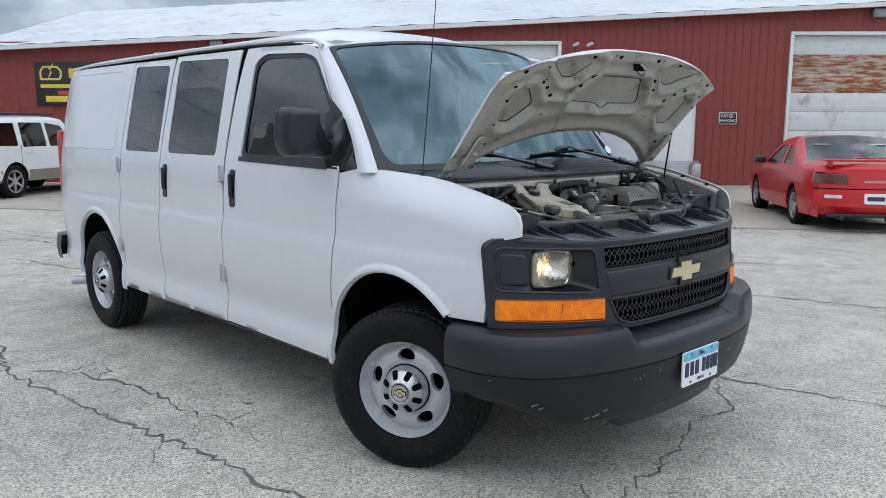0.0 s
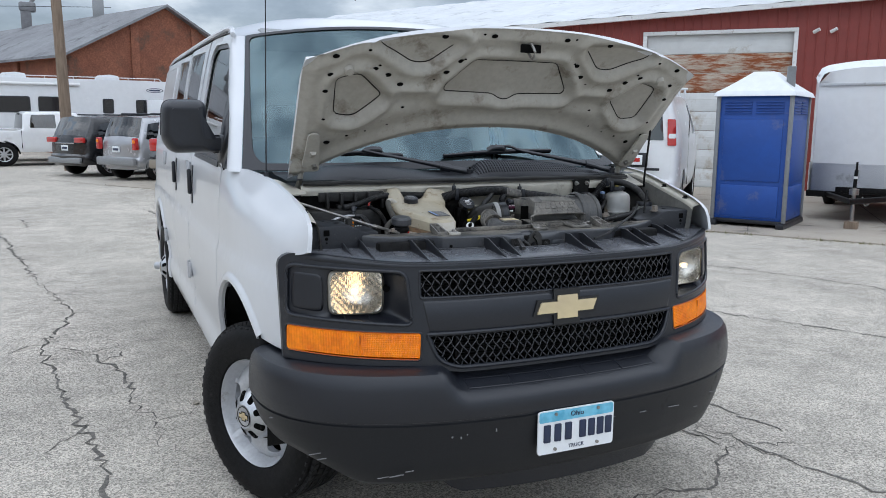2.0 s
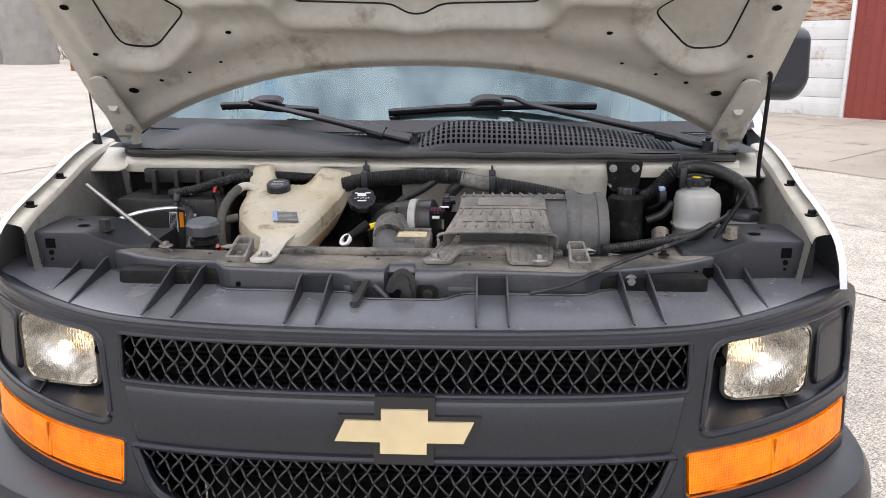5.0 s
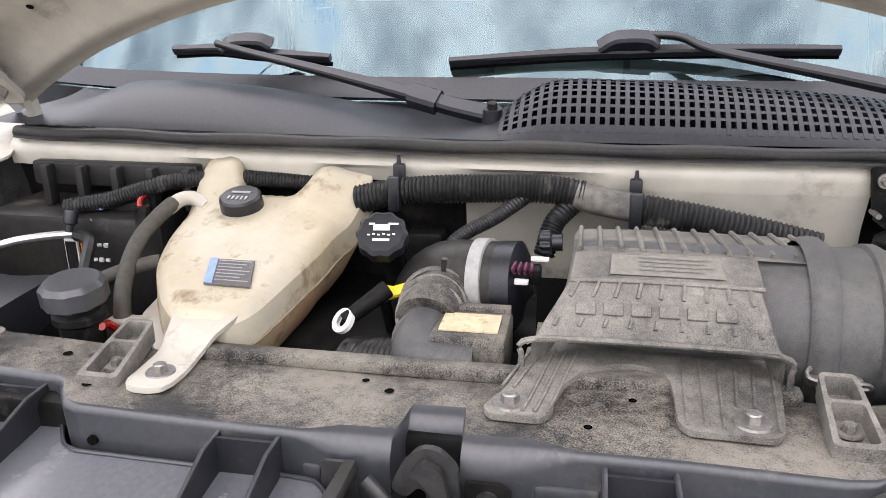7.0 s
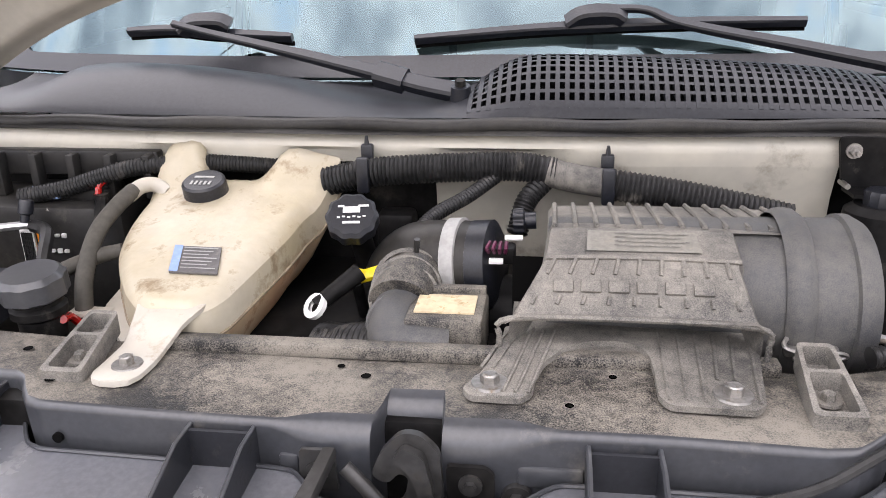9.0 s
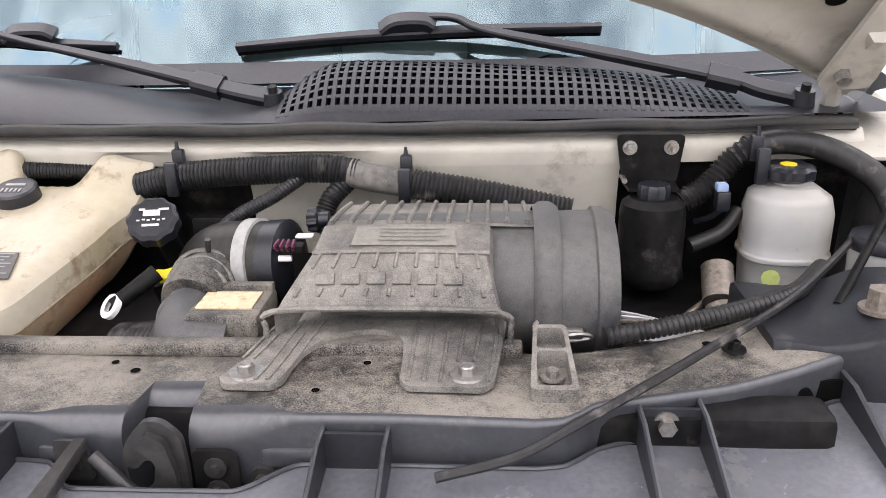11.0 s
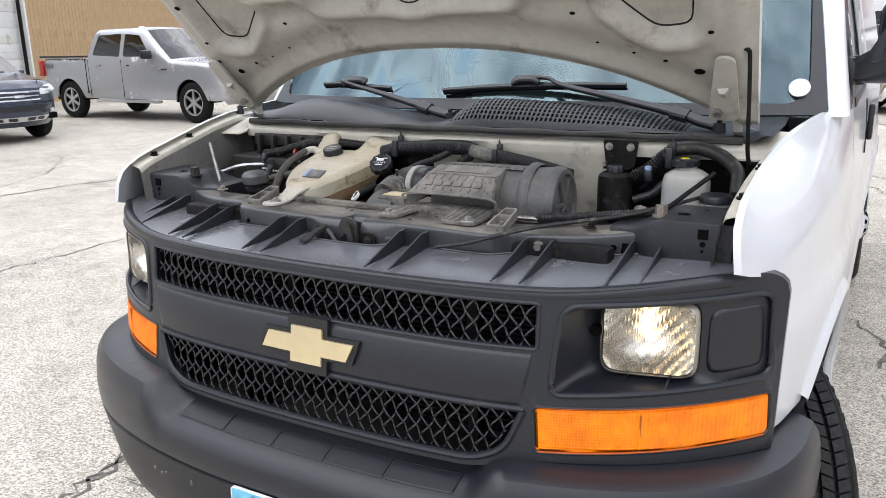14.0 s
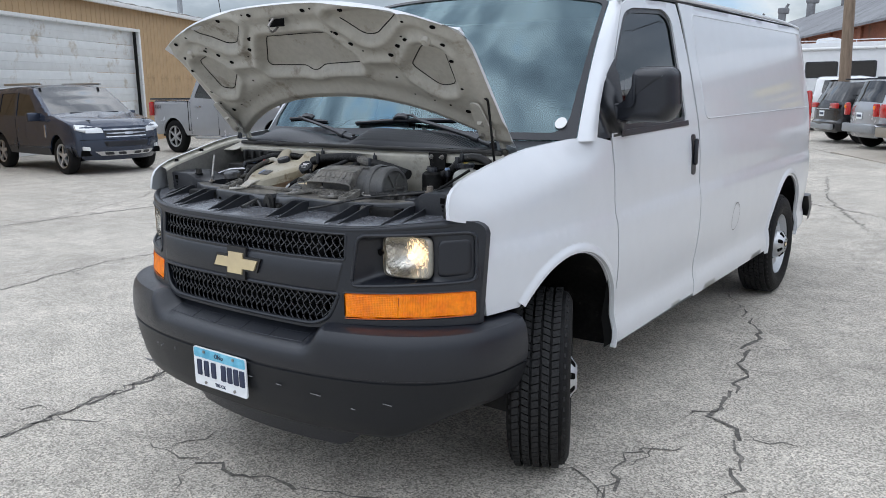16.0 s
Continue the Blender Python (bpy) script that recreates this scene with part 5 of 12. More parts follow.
    def prism(u, v):
        lo, hi = Vector((0.527, 0.777)).lerp(Vector((0.899, 0.790)), u), Vector((0.522, 0.851)).lerp(Vector((0.897, 0.861)), u)
        p = lo.lerp(hi, v)
        ridge = math.cos(6.283 * p.x / 0.0052) if u < 0.46 else 1.2 * math.cos(6.283 * p.x / 0.0072)
        ridge += 0.7 * math.cos(6.283 * p.y / 0.0060) if u < 0.46 else 0.25 * math.cos(6.283 * p.y / 0.018)
        step = 0.0025 if u > 0.46 else 0.0
        return Vector((s * p.x, nose_y(p.x, p.y) + 0.0008 - step + 0.0007 * ridge, p.y))
    surf(bm, 300, 44, prism)
    tagged(part("lens_ribs", bm, AMBER, ts, smooth=60), kind="stuff")
    bm = B()
    box(bm, (s * 0.702, nose_y(0.702, 0.815) + 0.0002, 0.822), (0.003, 0.004, 0.058))
    part("lens_divider", bm, AMBERD, ts)
    bm = B()
    for z, rise in ((0.7695, 0.0145), (0.8585, 0.0100)):
        tube(bm, [(s * x, nose_y(x, z) + 0.0005, z + rise * (x - 0.515) / 0.39) for x in np.linspace(0.522, 0.900, 14)], 0.0024, seg=6, smooth=0)
    split_part("lens_rim", bm, AMBERD, ts)

# grille mesh
for zlo, zhi, xw_lo, xw_hi in ((0.966, 1.068, 0.52, 0.52), (0.735, 0.858, 0.43, 0.50)):
    bm = B()
    sp, h = 0.0295, zhi - zlo
    for sgn in (1, -1):
        for k in range(-6, 48):
            x0 = -0.62 + k * sp
            pts = []
            for q in range(17):
                t = q / 16
                z = zlo + h * t
                x = x0 + sgn * (h * t * 0.68) + 0.0022 * math.sin(6.283 * h * t * 0.68 / sp + 0.8)
                lim = xw_lo + (xw_hi - xw_lo) * t
                if abs(x) <= lim:
                    pts.append((x, nose_y(x, z) + 0.016 + 0.0035 * math.sin(6.283 * (z - zlo) * 0.68 / sp + (0 if sgn > 0 else 3.14)), z))
            if len(pts) > 1:
                tube(bm, pts, 0.0025, seg=6, smooth=0)
    tagged(part("grille_mesh", bm, MESHGREY, grille_panel, "black crossed-wire grille mesh"), kind="stuff")
bm = B()
for k in range(30):
    z = 0.735 + 0.0115 * k
    box(bm, (0, 0.235, z), (1.04, 0.012, 0.004))
box(bm, (0, 0.25, 0.90), (1.06, 0.01, 0.38))
for x in (-0.35, -0.12, 0.12, 0.35):
    box(bm, (x, 0.215, 0.90), (0.022, 0.02, 0.36))
split_part("condenser_fin", bm, ENGBLK, van)
# cross bar between the meshes is part of the panel; emblem on it
tie = [(-0.122, -0.019), (-0.104, 0.019), (-0.040, 0.019), (-0.040, 0.040), (0.042, 0.040), (0.042, 0.019), (0.122, 0.019), (0.104, -0.019), (0.040, -0.019), (0.040, -0.040), (-0.042, -0.040), (-0.042, -0.019)]
for name, k, d0, d1, m_ in (("emblem_base", 1.17, 0.004, -0.011, BLACKINK), ("emblem", 1.0, -0.006, -0.016, GOLD)):
    bm = B()
    grow = 0.008 if k > 1 else 0.0
    pts = [(x + math.copysign(0.012 if k > 1 and abs(x) < 0.05 else grow * (1.6 if abs(x) > 0.1 else 1), x), z + math.copysign(0.021 if k > 1 and abs(z) > 0.03 else grow, z)) for x, z in tie]
    slab(bm, pts, lambda a, b, h: Vector((a + 0.011, nose_y(a, 0.915 + b) + h, 0.915 + b)), d0 - 0.002, d1 - 0.002)
    part(name, bm, m_, grille_panel, "gold cross-shaped emblem" if m_ is GOLD else "glossy black emblem base", smooth=20)

# front bumper
BN, BM = 2.4, 2.8


def bump_y(x):
    return 0.580 - 0.587 * (1 - (abs(x) / 1.0) ** BN) ** (1 / BM)


def bump_plan(a):
    """The bumper's outline in plan, a -1 to 1."""
    t = a * math.pi / 2
    x = 1.0 * math.copysign(abs(math.sin(t)) ** (2 / BN), a)
    y = 0.580 - 0.587 * max(0.0, math.cos(t)) ** (2 / BM)
    return x, y


WING = [(0.13, 0.752), (0.05, 0.748), (0.024, 0.738), (0.010, 0.716), (0.004, 0.690), (-0.001, 0.640), (0.001, 0.594), (0.004, 0.586), (0.011, 0.583), (0.011, 0.577), (0.004, 0.573), (0.006, 0.565), (0.016, 0.50), (0.034, 0.42), (0.054, 0.368), (0.080, 0.347), (0.13, 0.34)]
MID = [(0.12, 0.715), (0.115, 0.706), (0.10, 0.695), (0.045, 0.674), (0.018, 0.662), (0.002, 0.640), (0.001, 0.594), (0.004, 0.586), (0.011, 0.583), (0.011, 0.577), (0.004, 0.573), (0.006, 0.565), (0.014, 0.50), (0.032, 0.42), (0.052, 0.368), (0.078, 0.347), (0.13, 0.34)]


def bumper(u, j):
    x, y = bump_plan(2 * u - 1)
    k = step01(0.395, 0.485, abs(x))
    d = MID[j][0] + (WING[j][0] - MID[j][0]) * k
    z = MID[j][1] + (WING[j][1] - MID[j][1]) * k
    e = 0.001
    (x0, y0), (x1, y1) = bump_plan(max(-1, 2 * u - 1 - e)), bump_plan(min(1, 2 * u - 1 + e))
    n = Vector((-(y1 - y0), x1 - x0, 0))
    n = n.normalized() if n.length > 1e-9 else Vector((-math.copysign(1, x), 0, 0))
    if z < 0.58:
        z += (0.10 * step01(0.70, 0.99, abs(x))) * (0.58 - z) / 0.24
    return Vector((x, y, z)) + n * d


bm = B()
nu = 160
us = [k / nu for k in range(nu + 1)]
# below CUT a duller material carries the shade of the tucked-under face
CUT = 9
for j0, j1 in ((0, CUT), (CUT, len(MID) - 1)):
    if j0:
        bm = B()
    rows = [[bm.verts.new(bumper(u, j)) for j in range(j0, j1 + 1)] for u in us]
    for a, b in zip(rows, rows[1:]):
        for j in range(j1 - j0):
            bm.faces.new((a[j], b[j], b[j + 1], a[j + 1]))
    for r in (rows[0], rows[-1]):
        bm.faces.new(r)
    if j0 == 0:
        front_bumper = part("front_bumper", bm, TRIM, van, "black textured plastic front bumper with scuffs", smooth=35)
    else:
        part("lower_valance", bm, VALANCE, front_bumper, "matt black lower half, the shade of its downward slant in the colour", smooth=35)
PADS = ((-0.375, -0.225), (-0.218, -0.075), (-0.068, 0.068), (0.075, 0.218), (0.225, 0.375))


def pad(a, b, d):
    """On the sloping step in the middle of the bumper: a across, b from its front edge back."""
    return Vector((a, bump_y(a) + 0.048 + 0.048 * b, 0.6745 + 0.0185 * b + d))


for x0, x1 in PADS:
    bm = B()
    slab(bm, rounded([(x0, 0.02), (x1, 0.02), (x1, 1.0), (x0, 1.0)], 0.010), pad, -0.004, 0.0022)
    part("step_pad", bm, TRIM, front_bumper)
    bm = B()
    ring = [pad(p[0], p[1], 0.0012) for p in dense(rounded([(x0, 0.02), (x1, 0.02), (x1, 1.0), (x0, 1.0)], 0.010), 0.05)]
    tube(bm, ring + [ring[0]], 0.0022, seg=5, smooth=0)
    part("pad_edge", bm, TRIMG, front_bumper)
bm = B()
surf(bm, 24, 3, lambda u, v: Vector((-0.42 + 0.94 * u, 0.10 + 0.06 * (2 * u - 1) ** 2 + 0.03 * v, 0.36 - 0.10 * v * min(1, 8 * u * (1 - u) + 0.5))))
part("air_dam", bm, TRIM, front_bumper, "black flexible air dam")
bm = B()
for x, z, w, h in ((0.46, 0.505, 0.05, 0.003), (0.30, 0.515, 0.03, 0.003), (0.72, 0.50, 0.04, 0.003), (-0.86, 0.47, 0.04, 0.003), (-0.84, 0.455, 0.03, 0.003), (-0.45, 0.53, 0.006, 0.006), (-0.42, 0.525, 0.005, 0.008), (-0.40, 0.535, 0.004, 0.004), (0.16, 0.52, 0.02, 0.003), (-0.62, 0.40, 0.05, 0.004), (-0.58, 0.415, 0.03, 0.003), (-0.66, 0.395, 0.04, 0.003), (-0.97, 0.56, 0.012, 0.003), (-0.30, 0.54, 0.004, 0.012), (0.60, 0.47, 0.02, 0.003)):
    y = bump_y(x) - 0.004 + 0.17 * (0.58 - z)
    box(bm, (x, y, z), (w, 0.004, h), 0.001)
split_part("scuff", bm, SCUFF, front_bumper)

# licence plate, its number replaced by plain bars
plate = new("licence_plate")
plate.parent = van
plate["label"] = "white and sky-blue licence plate with dark characters"
bm = B()
slab(bm, rounded([(-0.1525, 0.432), (0.1525, 0.432), (0.1525, 0.585), (-0.1525, 0.585)], 0.012), lambda a, b, h: Vector((a, -0.010 + h, b)), 0.004, -0.002)
part("plate_sheet", bm, PLATEW, plate)
bm = B()
slab(bm, rounded([(-0.149, 0.545), (0.149, 0.545), (0.149, 0.5815), (-0.149, 0.5815)], 0.009), lambda a, b, h: Vector((a, -0.012 + h, b)), 0.001, -0.001)
part("blue_band", bm, PLATEB, plate)
bm = B()
for x in (-0.118, -0.076, -0.034, 0.024, 0.060, 0.096, 0.130):
    box(bm, (x, -0.0135, 0.505), (0.026, 0.002, 0.062), 0.003)
split_part("plain_bar", bm, NAVY, plate)
letters(plate, "TRUCK", 0.019, NAVY, pose(0.0, -0.0130, 0.449, 90))
letters(plate, "Ohio", 0.026, NAVY, pose(0.0, -0.0140, 0.564, 90))
bm = B()
for x in (-0.085, 0.085):
    for z in (0.447, 0.571):
        cyl(bm, (x, -0.012, z), (x, -0.017, z), 0.006, seg=10)
split_part("plate_screw", bm, ZINC, plate)

# ---- the open hood ----
def hood_pt(x, u, h):
    """A place on the raised hood: across, up from its hinge line, and out of its face."""
    return Vector((x, 0.85 - 0.661 * u + 0.75 * h, 1.31 + 0.75 * u + 0.661 * h))


def hood_lo(x):
    return 0.272 - 0.262 * (min(1.0, abs(x) / 0.79)) ** 2.3


def hood_hi(x):
    return 0.757 - 0.16 * (abs(x) / 0.80) ** 2.6


def hood_side(u):
    return 0.785 + 0.03 * min(1.0, u / 0.6) - 0.006 * step01(0.55, 0.62, u)


def hood_crown(x, u):
    return 0.028 * (1 - (x / 0.82) ** 2) - 0.035 * step01(0.62, 0.78, u + 0.16 * (abs(x) / 0.8) ** 2.6) ** 2


def seg_dist(p, poly):
    """Signed distance to an outline: negative inside."""
    best, inn = 1e9, False
    m = len(poly)
    for i in range(m):
        ax, ay = poly[i]
        bx, by = poly[i - 1]
        dx, dy = bx - ax, by - ay
        t = max(0.0, min(1.0, ((p[0] - ax) * dx + (p[1] - ay) * dy) / (dx * dx + dy * dy)))
        best = min(best, math.hypot(p[0] - ax - t * dx, p[1] - ay - t * dy))
        if (ay > p[1]) != (by > p[1]) and p[0] < (bx - ax) * (p[1] - ay) / (by - ay) + ax:
            inn = not inn
    return -best if inn else best


TRAP = rounded([(-0.175, 0.598), (0.175, 0.598), (0.262, 0.475), (0.255, 0.452), (0.05, 0.445), (0.02, 0.43), (-0.02, 0.43), (-0.05, 0.445), (-0.255, 0.452), (-0.262, 0.475)], 0.02, 3)
TRIA = rounded([(0.60, 0.530), (0.685, 0.505), (0.665, 0.345), (0.59, 0.335), (0.495, 0.432)], 0.025, 3)
UPPR = rounded([(0.57, 0.675), (0.42, 0.583), (0.36, 0.583), (0.255, 0.69), (0.42, 0.695)], 0.025, 3)


def inner_h(x, u):
    """Depth of the pressed inner panel under the hood's skin."""
    ax = abs(x)
    p = (ax, u)
    h = -0.030
    for poly, depth, soft in ((TRAP, 0.026, 0.030), (TRIA, 0.024, 0.030), (UPPR, 0.022, 0.026)):
        d = seg_dist(p, poly)
        h += depth * (1 - step01(-0.006, soft, d))
        h -= 0.012 * math.exp(-((d - soft - 0.012) / 0.018) ** 2)
    # valley between the two bracing ribs and the band along the hinge side
    band = u - hood_lo(x)
    h += 0.012 * math.exp(-((band - 0.085) / 0.045) ** 2)
    h -= 0.014 * math.exp(-(((ax - 0.385) / 0.09) ** 2 + ((u - 0.475) / 0.018) ** 2))
    h += 0.013 * math.exp(-(((ax - 0.40) / 0.10) ** 2 + ((u - 0.415) / 0.03) ** 2))
    h += 0.012 * math.exp(-(((ax - 0.62) / 0.05) ** 2 + ((u - 0.605) / 0.02) ** 2))
    # bump in the middle of the hinge side
    h -= 0.016 * math.exp(-(((x) / 0.045) ** 2 + ((u - 0.425) / 0.03) ** 2))
    # rims
    top = hood_hi(x) - u
    h += 0.020 * (1 - step01(0.0, 0.055, top)) + 0.018 * (1 - step01(0.0, 0.04, band)) + 0.02 * (1 - step01(0.0, 0.05, hood_side(u) - ax))
    h += 0.0015 * noise.noise(Vector((x * 9, u * 9, 0.3)))
    return h


hood = new("hood")
hood.parent = van
hood["label"] = "open white hood with a bare pressed underside"
bm = B()


def skin(u, v):
    t = 2 * u - 1
    x0 = t * 0.79
    uu = hood_lo(x0) + (hood_hi(x0) - hood_lo(x0)) * v
    x = t * hood_side(uu)
    return hood_pt(x, uu, hood_crown(x, uu))


surf(bm, 60, 24, skin)
part("hood_skin", bm, WHITE, hood, smooth=60)
bm = B()


def inner(u, v):
    t = 2 * u - 1
    x0 = t * 0.79
    uu = hood_lo(x0) + (hood_hi(x0) - hood_lo(x0)) * (0.004 + 0.992 * v)
    x = t * (hood_side(uu) - 0.003)
    return hood_pt(x, uu, hood_crown(x, uu) * 0.8 + inner_h(x, uu))


rows_i = surf(bm, 200, 96, inner)
part("inner_panel", bm, HOODIN, hood, "cream-grey pressed inner panel with grime", smooth=70)
bm = B()
edge = [(k / 60, 0.0) for k in range(61)] + [(1.0, k / 24) for k in range(1, 25)] + [(1 - k / 60, 1.0) for k in range(1, 61)] + [(0.0, 1 - k / 24) for k in range(1, 24)]
ra = [bm.verts.new(skin(*e)) for e in edge]
rb = [bm.verts.new(inner(*e)) for e in edge]
for k in range(len(edge)):
    bm.faces.new((ra[k], ra[(k + 1) % len(edge)], rb[(k + 1) % len(edge)], rb[k]))
part("hem", bm, WHITE, hood)
# punched holes
bm = B()
spots = [(0.71, 0.62, 0.011), (0.716, 0.545, 0.010), (0.725, 0.478, 0.009), (0.60, 0.655, 0.006), (0.56, 0.570, 0.010), (0.505, 0.540, 0.011), (0.45, 0.500, 0.011), (0.34, 0.716, 0.011), (0.15, 0.724, 0.011), (0.243, 0.610, 0.011), (0.285, 0.558, 0.011), (0.325, 0.523, 0.004), (0.673, 0.225, 0.011), (0.41, 0.388, 0.006), (0.60, 0.252, 0.005), (0.45, 0.30, 0.004), (0.53, 0.27, 0.004), (0.23, 0.62, 0.005), (0.545, 0.582, 0.005), (0.71, 0.35, 0.006), (0.725, 0.27, 0.006), (0.19, 0.728, 0.005)]
for x, u, r in spots:
    for s in (-1, 1):
        c = hood_pt(s * x, u, hood_crown(x, u) * 0.8 + inner_h(x, u) - 0.0025)
        k = [bm.verts.new(c + Vector((r * math.cos(a) * 1.15, 0, 0)) + Vector((0, -0.661, 0.75)) * r * 0.8 * math.sin(a)) for a in (0.524 * q for q in range(12))]
        bm.faces.new(k)
split_part("punched_hole", bm, VOID, hood, smooth=0)
# sound-deadener seams drawn by beads of sealer round the pockets
for poly, both in ((TRAP, False), (TRIA, True), (UPPR, True)):
    for s in ((-1, 1) if both else (1,)):
        bm = B()
        pts = dense(poly, 0.015)
        if poly is UPPR:
            pts = [q for q in pts if q[1] < 0.672]
        else:
            pts = pts + [pts[0]]
        tube(bm, [hood_pt(s * x, u, hood_crown(x, u) * 0.8 + inner_h(x, u) - 0.0005) for x, u in pts], 0.0022, seg=5, smooth=0)
        part("sealer_bead", bm, ENGBLK, hood, "dark bead of sealer")
# striker
bm = B()
c = hood_pt(0, 0.692, -0.036)
box(bm, c, (0.085, 0.006, 0.030), 0.003, None)
part("striker_opening", bm, VOID, hood)
bm = B()
tube(bm, [hood_pt(-0.004, 0.675, -0.035), hood_pt(-0.004, 0.678, -0.075), hood_pt(-0.004, 0.706, -0.075), hood_pt(-0.004, 0.71, -0.035)], 0.005, seg=8, smooth=2)
part("striker", bm, ZINC, hood, "steel hood striker loop")
for s in (-1, 1):
    bm = B()
    slab(bm, rounded([(s * 0.685, 0.10), (s * 0.755, 0.10), (s * 0.755, 0.285), (s * 0.715, 0.29)], 0.02), lambda a, b, h: hood_pt(a, b, h), -0.040, -0.048)
    part("hinge_plate", bm, HOODIN, hood)
    bm = B()
    tube(bm, [hood_pt(s * 0.725, 0.20, -0.05), (s * 0.735, 0.80, 1.37), (s * 0.742, 0.83, 1.31), (s * 0.75, 0.86, 1.27)], 0.012, seg=6)
    part("hinge_arm", bm, HOODIN, hood)
    bm = B()
    cyl(bm, hood_pt(s * 0.71, 0.13, -0.045), hood_pt(s * 0.71, 0.13, -0.062), 0.010, seg=6)
    part("hinge_bolt", bm, ZINC, hood)
    bm = B()
    cyl(bm, hood_pt(s * 0.655, 0.565, -0.03), hood_pt(s * 0.655, 0.565, -0.045), 0.020, 0.014, seg=16)
    part("rubber_stop", bm, HOODIN, hood)
bm = B()
tube(bm, [(0.790, 0.69, 1.265), (0.785, 0.685, 1.30), (0.783, 0.67, 1.40), (0.780, 0.655, 1.495), (0.778, 0.650, 1.508), (0.768, 0.648, 1.514), (0.735, 0.645, 1.512), (0.725, 0.66, 1.515)], 0.0048, seg=8, smooth=4)
part("prop_rod", bm, ENGBLK, van, "bent black hood prop rod")

# ---- the engine bay ----
def bay(name, bm, material, label="", parent=None, smooth=40.0):
    return part(name, bm, material, parent or van, label, smooth)


# cowl under the windscreen
CREST = [(-0.80, 1.325), (-0.70, 1.337), (-0.61, 1.366), (-0.43, 1.368), (-0.28, 1.352), (-0.15, 1.331), (-0.06, 1.328), (-0.02, 1.338), (0.02, 1.366), (0.06, 1.383), (0.15, 1.384), (0.30, 1.376), (0.48, 1.360), (0.60, 1.334), (0.80, 1.322)]


def cowl(x, v):
    sweep = 0.185 * (abs(x) / 0.9) ** 2.2
    y0, z0 = 0.752 + 0.03 * (x / 0.7) ** 2, 1.317
    zc = smooth_table(CREST, x)
    yc = 0.85 + 0.75 * sweep
    y1, z1 = 0.905 + sweep * 1.05, 1.338
    if v < 0.75:
        t = v / 0.75
        return Vector((x, y0 + (yc - y0) * t, z0 + (zc - z0) * math.sin(t * math.pi / 2) ** 0.85))
    t = (v - 0.75) / 0.25
    return Vector((x, yc + (y1 - yc) * t, zc + (z1 - zc) * t * t))


bm = B()
surf(bm, 40, 24, lambda u, v: cowl(-0.80 + 0.79 * u, v))
surf(bm, 10, 24, lambda u, v: cowl(0.625 + 0.20 * u, v))
surf(bm, 44, 3, lambda u, v: cowl(-0.01 + 0.635 * u, 0.10 * v))
surf(bm, 44, 6, lambda u, v: cowl(-0.01 + 0.635 * u, 0.72 + 0.28 * v))
cowl_panel = bay("cowl_panel", bm, COWLBLK, "dark plastic cowl panel")
# near-black sheet under the slats, painted in for the shade of the vent
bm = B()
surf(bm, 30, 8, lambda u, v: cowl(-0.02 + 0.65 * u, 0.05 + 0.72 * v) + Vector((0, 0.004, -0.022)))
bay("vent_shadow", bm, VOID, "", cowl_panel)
bm = B()
for k in range(51):
    x = -0.008 + 0.01255 * k
    pts = [cowl(x, 0.06 + 0.68 * q / 7) for q in range(8)]
    for a, b in zip(pts, pts[1:]):
        d = (b - a)
        vs = [bm.verts.new(p + o) for p in (a, b) for o in (Vector((-0.0029, 0, 0.001)), Vector((0.0029, 0, 0.001)), Vector((0.0027, 0.006, -0.012)), Vector((-0.0027, 0.006, -0.012)))]
        for ids in ((0, 1, 5, 4), (1, 2, 6, 5), (3, 0, 4, 7)):
            bm.faces.new([vs[i] for i in ids])
for v0 in (0.09, 0.182, 0.274, 0.366, 0.458, 0.550, 0.642, 0.734):
    surf(bm, 44, 1, lambda u, v: cowl(-0.01 + 0.635 * u, v0 + 0.030 * v) + Vector((0, 0, -0.0002)))
split_part("vent_slat", bm, COWLBLK, cowl_panel)
bm = B()
tube(bm, [(x, 0.742 + 0.035 * (x / 0.7) ** 2 + 0.002 * math.sin(x * 20), 1.309 - 0.004 * (x / 0.7) ** 2 + 0.0015 * math.sin(x * 31)) for x in np.linspace(-0.74, 0.76, 30)], 0.0095, seg=10, smooth=2)
surf(bm, 40, 4, lambda u, v: Vector((-0.74 + 1.5 * u, 0.728 + 0.035 * ((-0.74 + 1.5 * u) / 0.7) ** 2 + 0.026 * v, 1.299 + 0.014 * v + 0.002 * math.sin(v * 9))))
bay("cowl_seal", bm, SEALRUB, "dusty black rubber cowl seal")
bm = B()


def wall(u, v):
    x = -0.75 + 1.52 * u
    y = 0.735 + 0.03 * (x / 0.7) ** 2
    notch = 0.02 * (math.exp(-((x - 0.03) / 0.06) ** 2))
    tab = 0.010 * (math.exp(-((x + 0.41) / 0.04) ** 4) + math.exp(-((x + 0.2) / 0.05) ** 4))
    if v < 0.25:
        return Vector((x, y - 0.014 * math.sin(v / 0.25 * 1.57) + 0.014, 1.298 - 0.02 * v / 0.25))
    t = (v - 0.25) / 0.75
    return Vector((x, y + 0.012 * step01(0, 0.3, t) + 0.02 * t + tab * (1 - t) + notch * (t > 0), 1.278 - 0.24 * t))


